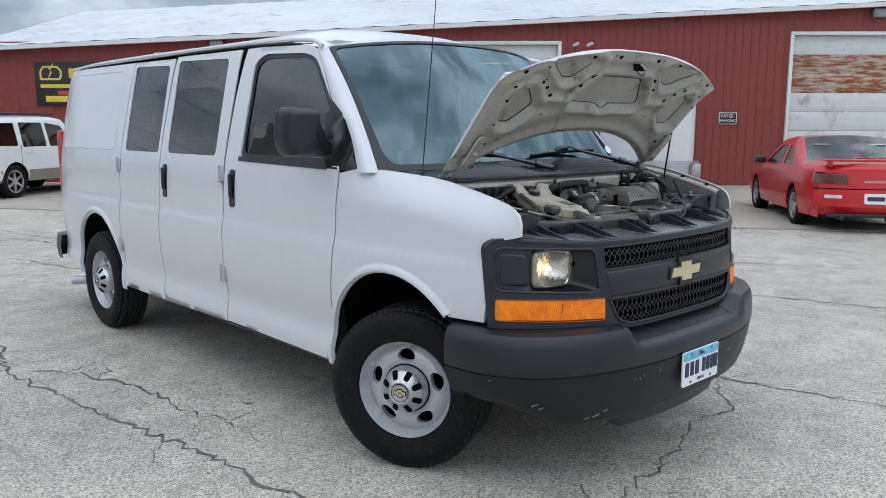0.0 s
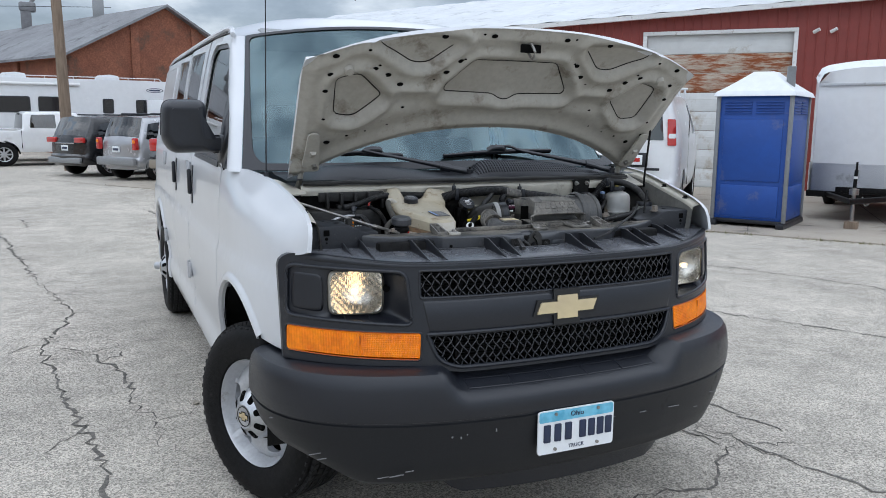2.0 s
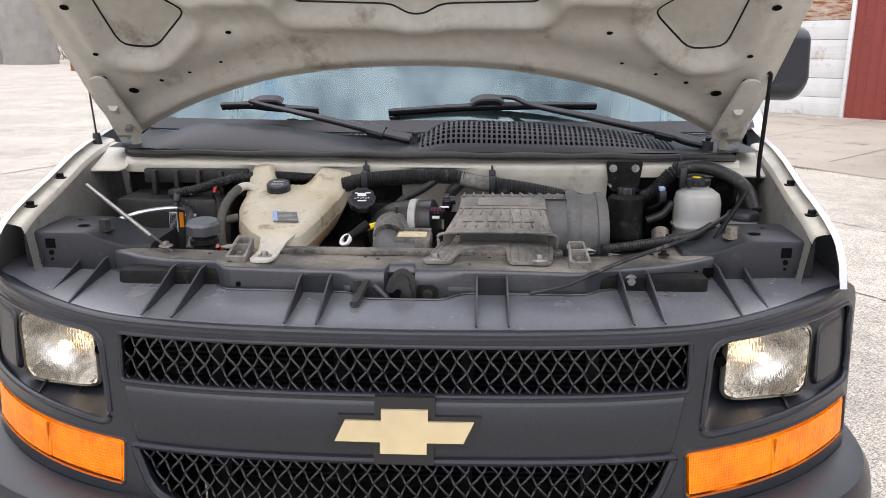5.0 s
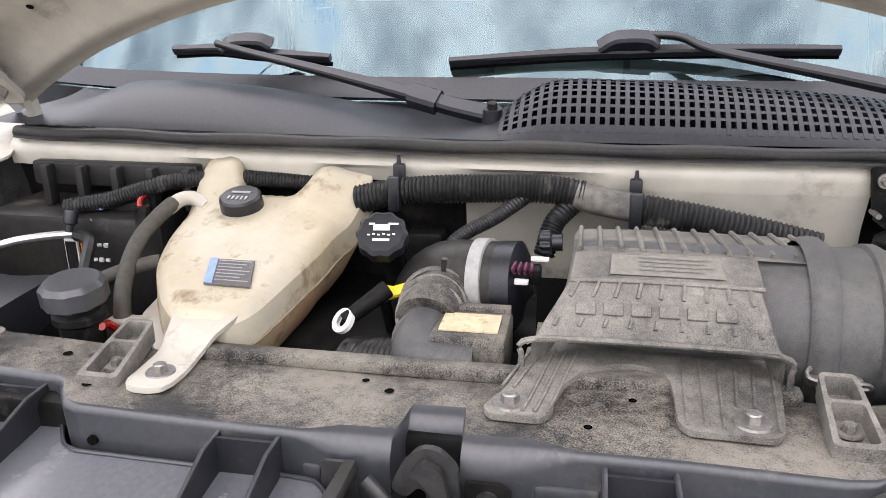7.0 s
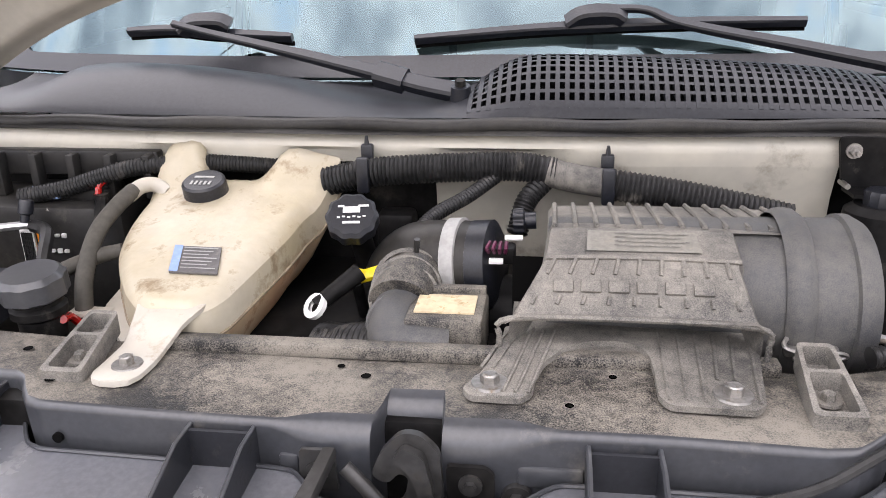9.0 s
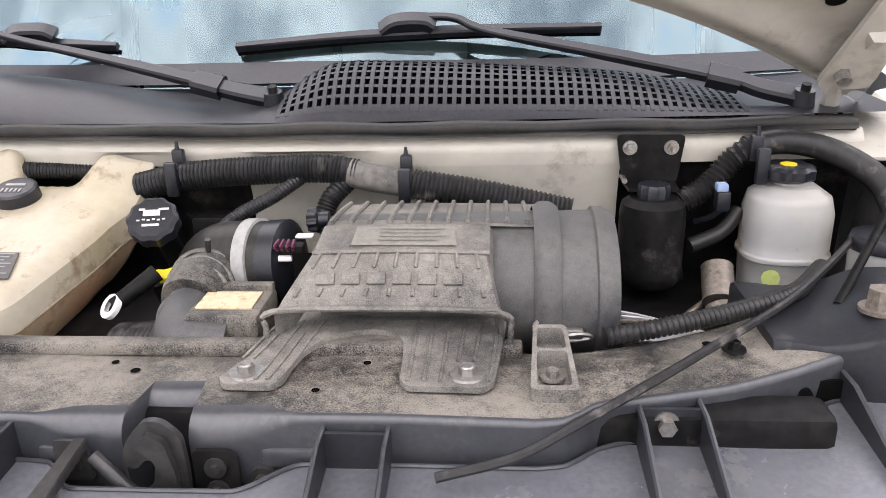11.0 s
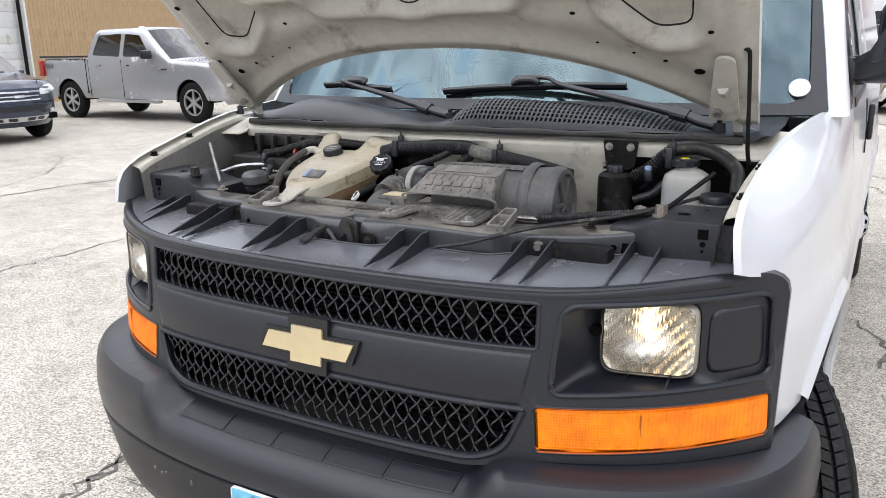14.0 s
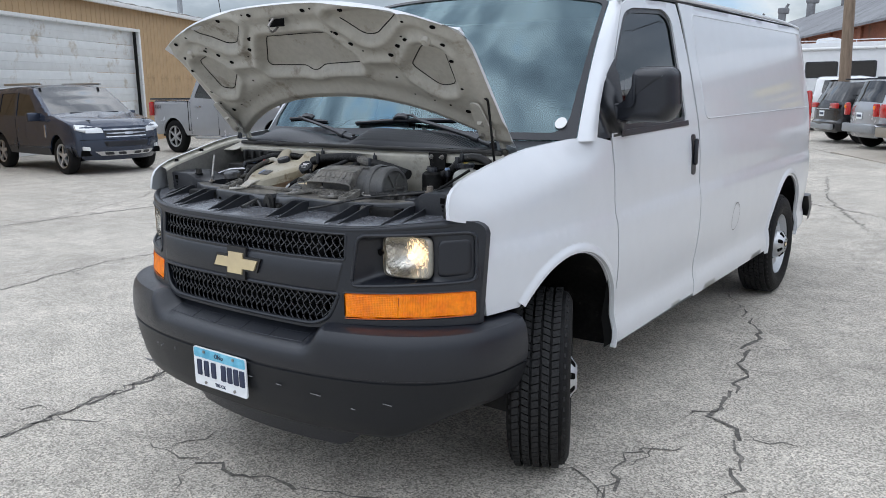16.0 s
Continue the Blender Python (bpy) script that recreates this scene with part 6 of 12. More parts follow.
surf(bm, 60, 6, lambda u, v: wall(u, 0.31 * v))
surf(bm, 24, 10, lambda u, v: wall(0.46 + 0.33 * u, 0.31 + 0.69 * v))
bay("firewall", bm, CREAM, "cream painted firewall")
bm = B()
surf(bm, 30, 6, lambda u, v: wall(0.46 * u, 0.31 + 0.69 * v) + Vector((0, 0.012, 0)))
surf(bm, 16, 6, lambda u, v: wall(0.79 + 0.21 * u, 0.31 + 0.69 * v) + Vector((0, 0.012, 0)))
split_part("firewall_mat", bm, ENGBLK, van, "dark firewall insulation")

# inner fenders
for s in (-1, 1):
    bm = B()
    prof = [(0.0, 0.0), (-0.004, -0.012), (-0.026, -0.016), (-0.034, -0.019), (-0.038, -0.026), (-0.040, -0.034)]

    def ledge(u, v):
        y = 0.375 + 0.57 * u
        j = v * (len(prof) - 1)
        k = min(int(j), len(prof) - 2)
        t = j - k
        dx, dz = prof[k][0] + (prof[k + 1][0] - prof[k][0]) * t, prof[k][1] + (prof[k + 1][1] - prof[k][1]) * t
        return Vector((s * (fender_x(y, lerp_table(FEND_EDGE, y)) + dx), y, lerp_table(FEND_EDGE, y) + dz))
    surf(bm, 24, 10, ledge)
    bay("fender_ledge", bm, CREAM, "cream inner fender ledge")
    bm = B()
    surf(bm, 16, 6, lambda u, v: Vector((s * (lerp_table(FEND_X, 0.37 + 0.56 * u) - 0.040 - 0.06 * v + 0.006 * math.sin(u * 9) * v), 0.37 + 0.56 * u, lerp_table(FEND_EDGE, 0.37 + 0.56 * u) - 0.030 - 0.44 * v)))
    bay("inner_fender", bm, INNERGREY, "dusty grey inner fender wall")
    for y in (0.45, 0.60):
        bm = B()
        x, z = fender_x(y, lerp_table(FEND_EDGE, y)) - 0.017, lerp_table(FEND_EDGE, y) - 0.019
        cyl(bm, (s * x, y, z), (s * x, y, z + 0.012), 0.009, seg=6)
        cyl(bm, (s * x, y, z), (s * x, y, z + 0.004), 0.014, seg=12)
        bay("fender_bolt", bm, ENGBLK)

# radiator support
LIP = [(-0.80, 0.520), (-0.70, 0.458), (-0.63, 0.412), (-0.57, 0.382), (-0.50, 0.362), (-0.44, 0.356), (-0.405, 0.354), (-0.392, 0.346), (-0.378, 0.326), (-0.366, 0.312), (-0.350, 0.306), (-0.25, 0.304), (-0.14, 0.303), (-0.09, 0.298), (0.05, 0.298), (0.09, 0.303), (0.20, 0.304), (0.32, 0.302), (0.345, 0.306), (0.36, 0.318), (0.375, 0.332), (0.395, 0.341), (0.44, 0.350), (0.50, 0.366), (0.57, 0.393), (0.65, 0.428), (0.72, 0.470), (0.80, 0.525)]


def sup_front(x):
    return lerp_table(LIP, x)


def sup_rear(x):
    return max(sup_front(x) + 0.03, 0.428 + (0.62 * max(0.0, x - 0.35) ** 1.3 if x > 0 else 0.09 * max(0.0, -x - 0.35)))


def plate_z(x, y):
    return 1.145 + 0.004 * math.sin(x * 11) * 0.4 + 0.012 * step01(0.50, 0.72, abs(x))


def lip_roll(x):
    """How broadly the panel's front edge rolls over: more in the middle."""
    return 0.007 + 0.017 * step01(-0.135, -0.085, x) * (1 - step01(0.055, 0.12, x)) + 0.005 * step01(0.60, 0.75, abs(x))


def latch_gap(x):
    return 0.044 * step01(-0.045, -0.040, x) * (1 - step01(0.010, 0.015, x))


def support_row(x):
    """The panel's section at x, from the foot of its lip back."""
    yf, yr, zp, r = sup_front(x) + latch_gap(x), sup_rear(x), plate_z(x, 0), lip_roll(x)
    foot = 1.030 if -0.14 < x < 0.15 else 1.072
    row = [Vector((x, yf + 0.004, foot)), Vector((x, yf + 0.002, foot + 0.5 * (zp - r - foot))), Vector((x, yf, zp - r))]
    for k in range(1, 6):
        a = k * math.pi / 10
        row.append(Vector((x, yf + r - r * math.cos(a), zp - r + r * math.sin(a))))
    for k in range(1, 9):
        t = k / 8
        row.append(Vector((x, yf + r + (yr - yf - r) * t, zp + 0.0015 * math.sin(14 * x + 5 * t) * t)))
    return row


xs_ = sorted({round(v, 4) for v in np.linspace(-0.80, 0.80, 161)} | {-0.046, -0.043, -0.040, 0.010, 0.0125, 0.015} | {round(v, 4) for v in np.arange(-0.41, -0.345, 0.004)} | {round(v, 4) for v in np.arange(0.335, 0.40, 0.004)})
sections = [support_row(x) for x in xs_]
for name_, j0, j1, m_, lb_ in (("radiator_support", 7, 15, DUSTY, "dusty black radiator support panel"), ("support_lip", 0, 7, LIPDARK, "satin black front lip rubbed clean")):
    bm = B()
    rows = [[bm.verts.new(p) for p in sec[j0:j1 + 1]] for sec in sections]
    for p, q in zip(rows, rows[1:]):
        for k in range(j1 - j0):
            bm.faces.new((p[k], q[k], q[k + 1], p[k + 1]))
    if name_ == "radiator_support":
        surf(bm, 60, 2, lambda u, v: Vector((-0.80 + 1.6 * u, sup_rear(-0.80 + 1.6 * u), plate_z(-0.8 + 1.6 * u, 0) - 0.10 * v)))
        support = bay(name_, bm, m_, lb_)
    else:
        bay(name_, bm, m_, lb_, support)
bm = B()
box(bm, (0.012, 0.425, 1.151), (0.60, 0.020, 0.014), 0.003)
bay("support_rail", bm, DUSTY, "", support)
bm = B()
for x, w_ in ((0.105, 0.055), (-0.118, 0.018)):
    box(bm, (x, sup_front(x) + 0.0015, 1.104), (w_, 0.008, 0.020), 0.0035)
split_part("lip_boss", bm, LIPDARK, support)
bm = B()
box(bm, (0.605, sup_front(0.605) - 0.001, 1.118), (0.026, 0.004, 0.024), 0, None)
cyl(bm, (0.580, sup_front(0.580) + 0.002, 1.120), (0.580, sup_front(0.580) - 0.003, 1.120), 0.007, seg=14)
cyl(bm, (-0.335, sup_front(-0.335) + 0.002, 1.112), (-0.335, sup_front(-0.335) - 0.002, 1.112), 0.005, seg=12)
split_part("lip_hole", bm, VOID, support, smooth=0)


def shelf_rear(x):
    """The shelf's rear edge, cut away round the hood latch."""
    y = sup_front(x) - 0.006
    cut = step01(-0.118, -0.074, x) * (1 - step01(0.060, 0.118, x))
    return y + (0.258 - y) * cut


def shelf_pt(x, v):
    yn = nose_y(x, 1.085) + 0.010
    yf = max(shelf_rear(x), yn + 0.02)
    return Vector((x, yn + (yf - yn) * v, 1.0845 + 0.004 * abs(x) + 0.022 * step01(0.5, 0.9, abs(x)) + 0.016 * v ** 0.8 - 0.004 * (1 - v) ** 6))


# shelf top: the sky's sheen on it is part of the colour
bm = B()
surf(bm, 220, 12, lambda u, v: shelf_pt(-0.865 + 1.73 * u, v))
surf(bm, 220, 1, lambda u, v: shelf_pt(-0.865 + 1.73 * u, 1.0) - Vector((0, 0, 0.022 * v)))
shelf_panel = bay("grille_shelf", bm, SHELF, "dark plastic shelf above the grille, paler with dust and painted sky sheen")
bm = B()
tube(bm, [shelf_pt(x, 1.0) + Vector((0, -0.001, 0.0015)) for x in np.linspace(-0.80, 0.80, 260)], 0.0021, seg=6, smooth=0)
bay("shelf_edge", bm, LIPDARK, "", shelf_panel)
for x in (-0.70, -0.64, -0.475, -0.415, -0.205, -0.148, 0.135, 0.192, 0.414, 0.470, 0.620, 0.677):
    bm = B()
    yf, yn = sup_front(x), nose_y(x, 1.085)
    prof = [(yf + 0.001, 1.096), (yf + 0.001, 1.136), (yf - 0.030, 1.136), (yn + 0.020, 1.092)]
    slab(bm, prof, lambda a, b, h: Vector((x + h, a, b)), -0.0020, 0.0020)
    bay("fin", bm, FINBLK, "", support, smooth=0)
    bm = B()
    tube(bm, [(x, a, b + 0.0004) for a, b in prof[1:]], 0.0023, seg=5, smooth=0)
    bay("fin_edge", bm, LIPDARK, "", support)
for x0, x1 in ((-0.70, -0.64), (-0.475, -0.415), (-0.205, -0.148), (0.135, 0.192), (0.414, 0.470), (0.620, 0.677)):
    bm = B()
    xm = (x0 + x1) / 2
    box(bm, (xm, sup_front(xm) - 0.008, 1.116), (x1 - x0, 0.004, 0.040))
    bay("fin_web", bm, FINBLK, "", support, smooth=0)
# hood latch
latch = new("hood_latch")
latch.parent = van
latch["label"] = "greasy dark hood latch in a cut-out of the shelf"
bm = B()
slab(bm, rounded([(0.020, 1.060), (0.060, 1.060), (0.060, 1.112), (0.052, 1.119), (0.020, 1.119)], 0.004), lambda a, b, h: Vector((a, 0.292 + h, b)), -0.0025, 0.0025)
part("latch_bracket", bm, ENGBLK, latch)
bm = B()
slab(bm, rounded([(-0.040, 1.045), (0.016, 1.045), (0.018, 1.105), (0.016, 1.138), (0.000, 1.154), (-0.016, 1.154), (-0.032, 1.136), (-0.042, 1.112), (-0.028, 1.104), (-0.018, 1.116), (-0.010, 1.112), (-0.014, 1.090), (-0.036, 1.070)], 0.007), lambda a, b, h: Vector((a, 0.284 + h, b)), -0.0035, 0.0035)
part("latch_plate", bm, LATCH, latch, "pressed steel latch plate with a hook slot")
bm = B()
slab(bm, rounded([(-0.002, 1.048), (0.010, 1.048), (0.011, 1.105), (0.004, 1.138), (-0.012, 1.146), (-0.022, 1.134), (-0.008, 1.120), (-0.001, 1.100)], 0.005), lambda a, b, h: Vector((a, 0.276 + h, b)), -0.004, 0.004)
part("latch_pawl", bm, LATCH, latch)
bm = B()
tube(bm, [(-0.062, 0.276, 1.122), (-0.046, 0.272, 1.108), (-0.030, 0.270, 1.090), (-0.012, 0.270, 1.078)], 0.0065, seg=10)
part("latch_arm", bm, LATCH, latch)
bm = B()
slab(bm, rounded([(-0.106, 1.088), (-0.072, 1.088), (-0.074, 1.122), (-0.080, 1.128), (-0.104, 1.128)], 0.004), lambda a, b, h: Vector((a, 0.290 + h, b)), -0.002, 0.002)
part("lever_bracket", bm, LATCH, latch)
bm = B()
for k, (x, y, z, w_) in enumerate(((-0.078, 0.288, 1.126, 0.012), (-0.081, 0.272, 1.121, 0.013), (-0.086, 0.250, 1.113, 0.015), (-0.091, 0.228, 1.105, 0.018), (-0.093, 0.218, 1.103, 0.014))):
    row = [bm.verts.new((x + sx * w_ / 2, y, z + dz)) for sx, dz in ((-1, -0.004), (1, -0.004), (1, 0.003), (0.8, 0.0055), (-0.8, 0.0055), (-1, 0.003))]
    if k:
        for j in range(6):
            bm.faces.new((prev_row[j], prev_row[(j + 1) % 6], row[(j + 1) % 6], row[j]))
    else:
        bm.faces.new(row)
    prev_row = row
bm.faces.new(prev_row[::-1])
part("release_lever", bm, LATCH, latch, "flat steel release lever")
bm = B()
slab(bm, rounded([(-0.040, 1.02), (0.014, 1.02), (0.014, 1.09), (-0.040, 1.09)], 0.004), lambda a, b, h: Vector((a, 0.338 + h, b)), -0.001, 0.001)
part("latch_back", bm, ENGBLK, latch)
for x, z in ((0.040, 1.080), (0.040, 1.103), (-0.090, 1.106)):
    bm = B()
    cyl(bm, (x, 0.289, z), (x, 0.286, z), 0.0100, seg=18)
    cyl(bm, (x, 0.287, z), (x, 0.281, z), 0.0055, seg=6)
    part("latch_bolt", bm, LATCH, latch)
bm = B()
cyl(bm, (0.078, sup_front(0.078) + 0.001, 1.085), (0.078, sup_front(0.078) - 0.006, 1.085), 0.013, seg=20)
cyl(bm, (0.078, sup_front(0.078) - 0.004, 1.085), (0.078, sup_front(0.078) - 0.012, 1.085), 0.0075, seg=6)
bay("lip_bolt", bm, LATCH, "", support)


def bolt(p, r=0.011, parent=None, m=ZINC, h=0.007):
    bm = B()
    p = Vector(p)
    cyl(bm, p, p + Vector((0, 0, 0.0022)), r * 1.5, r * 1.42, seg=28)
    cyl(bm, p + Vector((0, 0, 0.002)), p + Vector((0, 0, h + 0.002)), r * 0.78, r * 0.74, seg=6)
    cyl(bm, p + Vector((0, 0, h + 0.002)), p + Vector((0, 0, h + 0.0032)), r * 0.60, r * 0.5, seg=14)
    return bay("bolt", bm, m, "", parent)


for x_, m_ in ((0.438, ZINC), (-0.448, LATCH)):
    bm = B()
    cyl(bm, (x_, sup_front(x_) - 0.008, 1.121), (x_, sup_front(x_) - 0.012, 1.121), 0.0125, seg=20)
    cyl(bm, (x_, sup_front(x_) - 0.011, 1.121), (x_, sup_front(x_) - 0.019, 1.121), 0.0085, seg=6)
    bay("lip_bolt", bm, m_, "", support)
bolt((0.52, 0.43, 1.150), 0.008, support, ENGBLK)
bm = B()
for x, y, r in ((-0.067, 0.383, 0.005), (-0.095, 0.400, 0.004), (0.12, 0.345, 0.004), (-0.36, 0.345, 0.006), (-0.42, 0.40, 0.005), (0.50, 0.45, 0.006), (0.16, 0.398, 0.004)):
    c = Vector((x, y, plate_z(x, y) + 0.0022))
    bm.faces.new([bm.verts.new(c + Vector((r * math.cos(a), r * math.sin(a), 0))) for a in (0.628 * q for q in range(10))])
split_part("support_hole", bm, VOID, support, smooth=0)
for cx, cy, w_, l_ in ((0.338, 0.380, 0.044, 0.088), (-0.350, 0.388, 0.043, 0.088)):
    bm = B()
    out = [(cx - w_ / 2, cy - l_ / 2), (cx + w_ / 2, cy - l_ / 2), (cx + w_ / 2 - 0.006, cy + l_ / 2), (cx - w_ / 2 + 0.006, cy + l_ / 2)]
    ym = cy + 0.10 * l_
    front = [(cx - w_ / 2 + 0.006, cy - l_ / 2 + 0.006), (cx + w_ / 2 - 0.006, cy - l_ / 2 + 0.006), (cx + w_ / 2 - 0.008, ym - 0.002), (cx - w_ / 2 + 0.008, ym - 0.002)]
    rear = [(cx - w_ / 2 + 0.008, ym + 0.002), (cx + w_ / 2 - 0.008, ym + 0.002), (cx + w_ / 2 - 0.010, cy + l_ / 2 - 0.005), (cx - w_ / 2 + 0.010, cy + l_ / 2 - 0.005)]
    slab(bm, rounded(out, 0.006), lambda a, b, h: Vector((a, b, 1.146 + h + 0.25 * (b - cy))), 0.0, 0.022, [rounded(front, 0.005), rounded(rear, 0.004)])
    sheet(bm, rounded(out, 0.006), [], lambda a, b: Vector((a, b, 1.150 + 0.25 * (b - cy))), 1.0)
    brk = bay("support_bracket", bm, DUSTBOX, "small dusty bracket tray", support)
    bolt((cx, cy - 0.008, 1.149), 0.008, brk, DUSTBOX)

# washer tank
TANK_OUT = [(-0.411, 0.757), (-0.366, 0.757), (-0.360, 0.730), (-0.268, 0.728), (-0.228, 0.738), (-0.172, 0.731), (-0.204, 0.655), (-0.209, 0.610), (-0.240, 0.470), (-0.262, 0.442), (-0.318, 0.444), (-0.352, 0.476), (-0.400, 0.550), (-0.420, 0.615), (-0.424, 0.690)]
out = rounded(TANK_OUT, [0.006, 0.006, 0.014, 0.014, 0.006, 0.006, 0.03, 0.03, 0.016, 0.012, 0.012, 0.02, 0.03, 0.03, 0.03], 4)


def tank_top(x, y):
    d = -seg_dist((x, y), out)
    tab = (step01(-0.345, -0.372, x) + step01(-0.290, -0.245, x)) * step01(0.672, 0.752, y)
    z = 1.180 + 0.215 * (min(y, 0.735) - 0.45) + 0.004 * math.sin((x + 0.43) * 13) - 0.004 * step01(0.0, 0.05, abs(x + 0.31) - 0.06) + 0.044 * tab
    return Vector((x, y, z - 0.013 * (1 - 0.8 * min(1.0, tab)) * max(0.0, 1 - d / 0.018) ** 2.2))


tank = new("washer_tank")
tank.parent = van
tank["label"] = "yellowed translucent plastic coolant tank with a black cap"
bm = B()
extra = [((x * (1 - k)) - 0.315 * k, (y * (1 - k)) + 0.59 * k) for x, y in dense(out, 0.02) for k in (0.03, 0.07, 0.12, 0.18)]
cent = Vector((-0.315, 0.590))


def tank_ring(k, drop):
    """The tank's outline drawn in by k and lowered."""
    return [Vector((cent.x + (a - cent.x) * k, cent.y + (b - cent.y) * k, tank_top(a, b).z - drop)) for a, b in dense(out, 0.012)]


def tank_wall(bm, rings):
    rows = [[bm.verts.new(p) for p in ring] for ring in rings]
    for r0, r1 in zip(rows, rows[1:]):
        for k in range(len(r0)):
            bm.faces.new((r0[k], r0[(k + 1) % len(r0)], r1[(k + 1) % len(r0)], r1[k]))
    return rows


sheet(bm, out, [], tank_top, 0.014, None, extra)
tank_wall(bm, [tank_ring(1.0, 0.0), tank_ring(1.012, 0.014), tank_ring(1.014, 0.032)])
part("tank_body", bm, TANK, tank, smooth=60)
bm = B()
rows = tank_wall(bm, [tank_ring(1.014, 0.032), tank_ring(0.990, 0.044), tank_ring(0.90, 0.066), tank_ring(0.80, 0.082)])
bm.faces.new(rows[-1])
part("tank_base", bm, TANKLOW, tank, "coolant showing orange through the lower half", smooth=60)
bm = B()
seam = tank_ring(1.018, 0.032)
tube(bm, seam + [seam[0]], 0.0018, seg=5, smooth=0)
part("tank_seam", bm, TANKSEAM, tank)
bm = B()
tube(bm, [(-0.398, 0.690, 1.228), (-0.416, 0.692, 1.238), (-0.431, 0.682, 1.238), (-0.440, 0.664, 1.230)], 0.0100, seg=14)
part("hose_spout", bm, TANKTAB, tank)
bm = B()
slab(bm, rounded([(-0.420, 0.600), (-0.392, 0.600), (-0.335, 0.470), (-0.350, 0.452), (-0.415, 0.530)], 0.012), lambda a, b, h: Vector((a, b, 1.128 + h + 0.10 * (b - 0.5))), -0.006, 0.004)
box(bm, (-0.425, 0.520, 1.133), (0.050, 0.024, 0.006), 0.0025)
part("tank_flange", bm, TANKTAB, tank)


def strap(pts, widths, thick, name, parent, material=TANK):
    """A flat tongue that follows points, with a width at each."""
    bm = B()
    pts = [Vector(p) for p in pts]
    path = smooth_path(pts, 5)
    n = len(path) - 1
    prev = None
    for i, p in enumerate(path):
        d = (path[min(i + 1, n)] - path[max(i - 1, 0)]).normalized()
        side = d.cross(Vector((0, 0, 1))).normalized()
        up = side.cross(d)
        w = lerp_table([(k / (len(widths) - 1), widths[k]) for k in range(len(widths))], i / n) / 2
        q = [bm.verts.new(p + side * a * w + up * b * thick / 2) for a, b in ((-1, -1), (1, -1), (1, 1), (0.9, 1.5), (-0.9, 1.5), (-1, 1))]
        if prev:
            for k in range(6):
                bm.faces.new((prev[k], prev[(k + 1) % 6], q[(k + 1) % 6], q[k]))
        else:
            bm.faces.new(q)
        prev = q
    bm.faces.new(prev[::-1])
    return part(name, bm, material, parent)


strap([(-0.290, 0.478, 1.176), (-0.291, 0.455, 1.174), (-0.294, 0.432, 1.166), (-0.297, 0.408, 1.153), (-0.299, 0.380, 1.149), (-0.300, 0.356, 1.149), (-0.300, 0.343, 1.149), (-0.300, 0.338, 1.149)], [0.078, 0.074, 0.058, 0.047, 0.049, 0.048, 0.036, 0.014], 0.005, "tank_foot", tank, TANKTAB)
bolt((-0.297, 0.371, 1.152), 0.010, tank)
bm = B()
knurl = lambda a, i: 1 + 0.008 * math.cos(30 * a)
lathe(bm, [(0.0, 0.023), (0.0245, 0.023), (0.0275, 0.0205), (0.0285, 0.0), (0.0, -0.004)], 60, pose(-0.340, 0.680, 1.229, 16), star=knurl)
part("filler_cap", bm, TRIM, tank, "black washer filler cap")
bm = B()
for k in range(5):
    box(bm, (-0.012 + 0.006 * k, -0.006, 0.0308), (0.003, 0.008, 0.0012), 0, pose(-0.340, 0.680, 1.2215, 16))
box(bm, (0, 0.008, 0.0308), (0.026, 0.004, 0.0012), 0, pose(-0.340, 0.680, 1.2215, 16))
part("cap_symbol", bm, LABELGREY, tank)
def on_tank(a, b, h):
    """On the tank's top: a across, b up a small slanted field."""
    c, e, n_ = tank_top(-0.288, 0.522), tank_top(-0.271, 0.522) - tank_top(-0.305, 0.522), tank_top(-0.288, 0.539) - tank_top(-0.288, 0.505)
    e, n_ = e.normalized(), n_.normalized()
    return c + e * (a - 0.28 * b) + n_ * b + e.cross(n_).normalized() * (h + 0.0015)


bm = B()
sheet(bm, [(-0.028, -0.026), (0.027, -0.026), (0.027, 0.026), (-0.028, 0.026)], [], lambda a, b: on_tank(a, b, 0.002), 0.012, lambda v, a, b: on_tank(a, b, 0.0))
lab = part("tank_label", bm, LABELDARK, tank, "faded warning label with illegible lines")
bm = B()
sheet(bm, [(-0.028, -0.026), (-0.018, -0.026), (-0.018, 0.026), (-0.028, 0.026)], [], lambda a, b: on_tank(a, b, 0.0032), 0.012)
part("label_band", bm, LABELBLUE, lab)
bm = B()
for k in range(7):
    z0 = 0.0210 - 0.0066 * k
    sheet(bm, [(-0.016, z0 - 0.0010), (0.024 - 0.005 * (k % 3), z0 - 0.0010), (0.024 - 0.005 * (k % 3), z0 + 0.0010), (-0.016, z0 + 0.0010)], [], lambda a, b: on_tank(a, b, 0.0034), 0.02)
split_part("plain_bar", bm, LABELGREY, lab)
bm = B()
tube(bm, [(-0.436, 0.674, 1.236), (-0.445, 0.645, 1.224), (-0.450, 0.600, 1.204), (-0.446, 0.555, 1.170), (-0.436, 0.525, 1.135), (-0.430, 0.510, 1.07)], 0.0105, seg=12)
part("vent_hose", bm, GREYHOSE, tank, "soft black hose")
bm = B()
tube(bm, [(-0.500, 0.500, 1.130), (-0.495, 0.525, 1.158), (-0.470, 0.555, 1.172), (-0.440, 0.580, 1.180), (-0.415, 0.590, 1.184)], 0.0095, seg=12)
tube(bm, [(-0.475, 0.470, 1.118), (-0.510, 0.465, 1.120), (-0.548, 0.450, 1.122)], 0.010, seg=12)
split_part("heater_hose", bm, GREYHOSE, van, "dusty black hose")

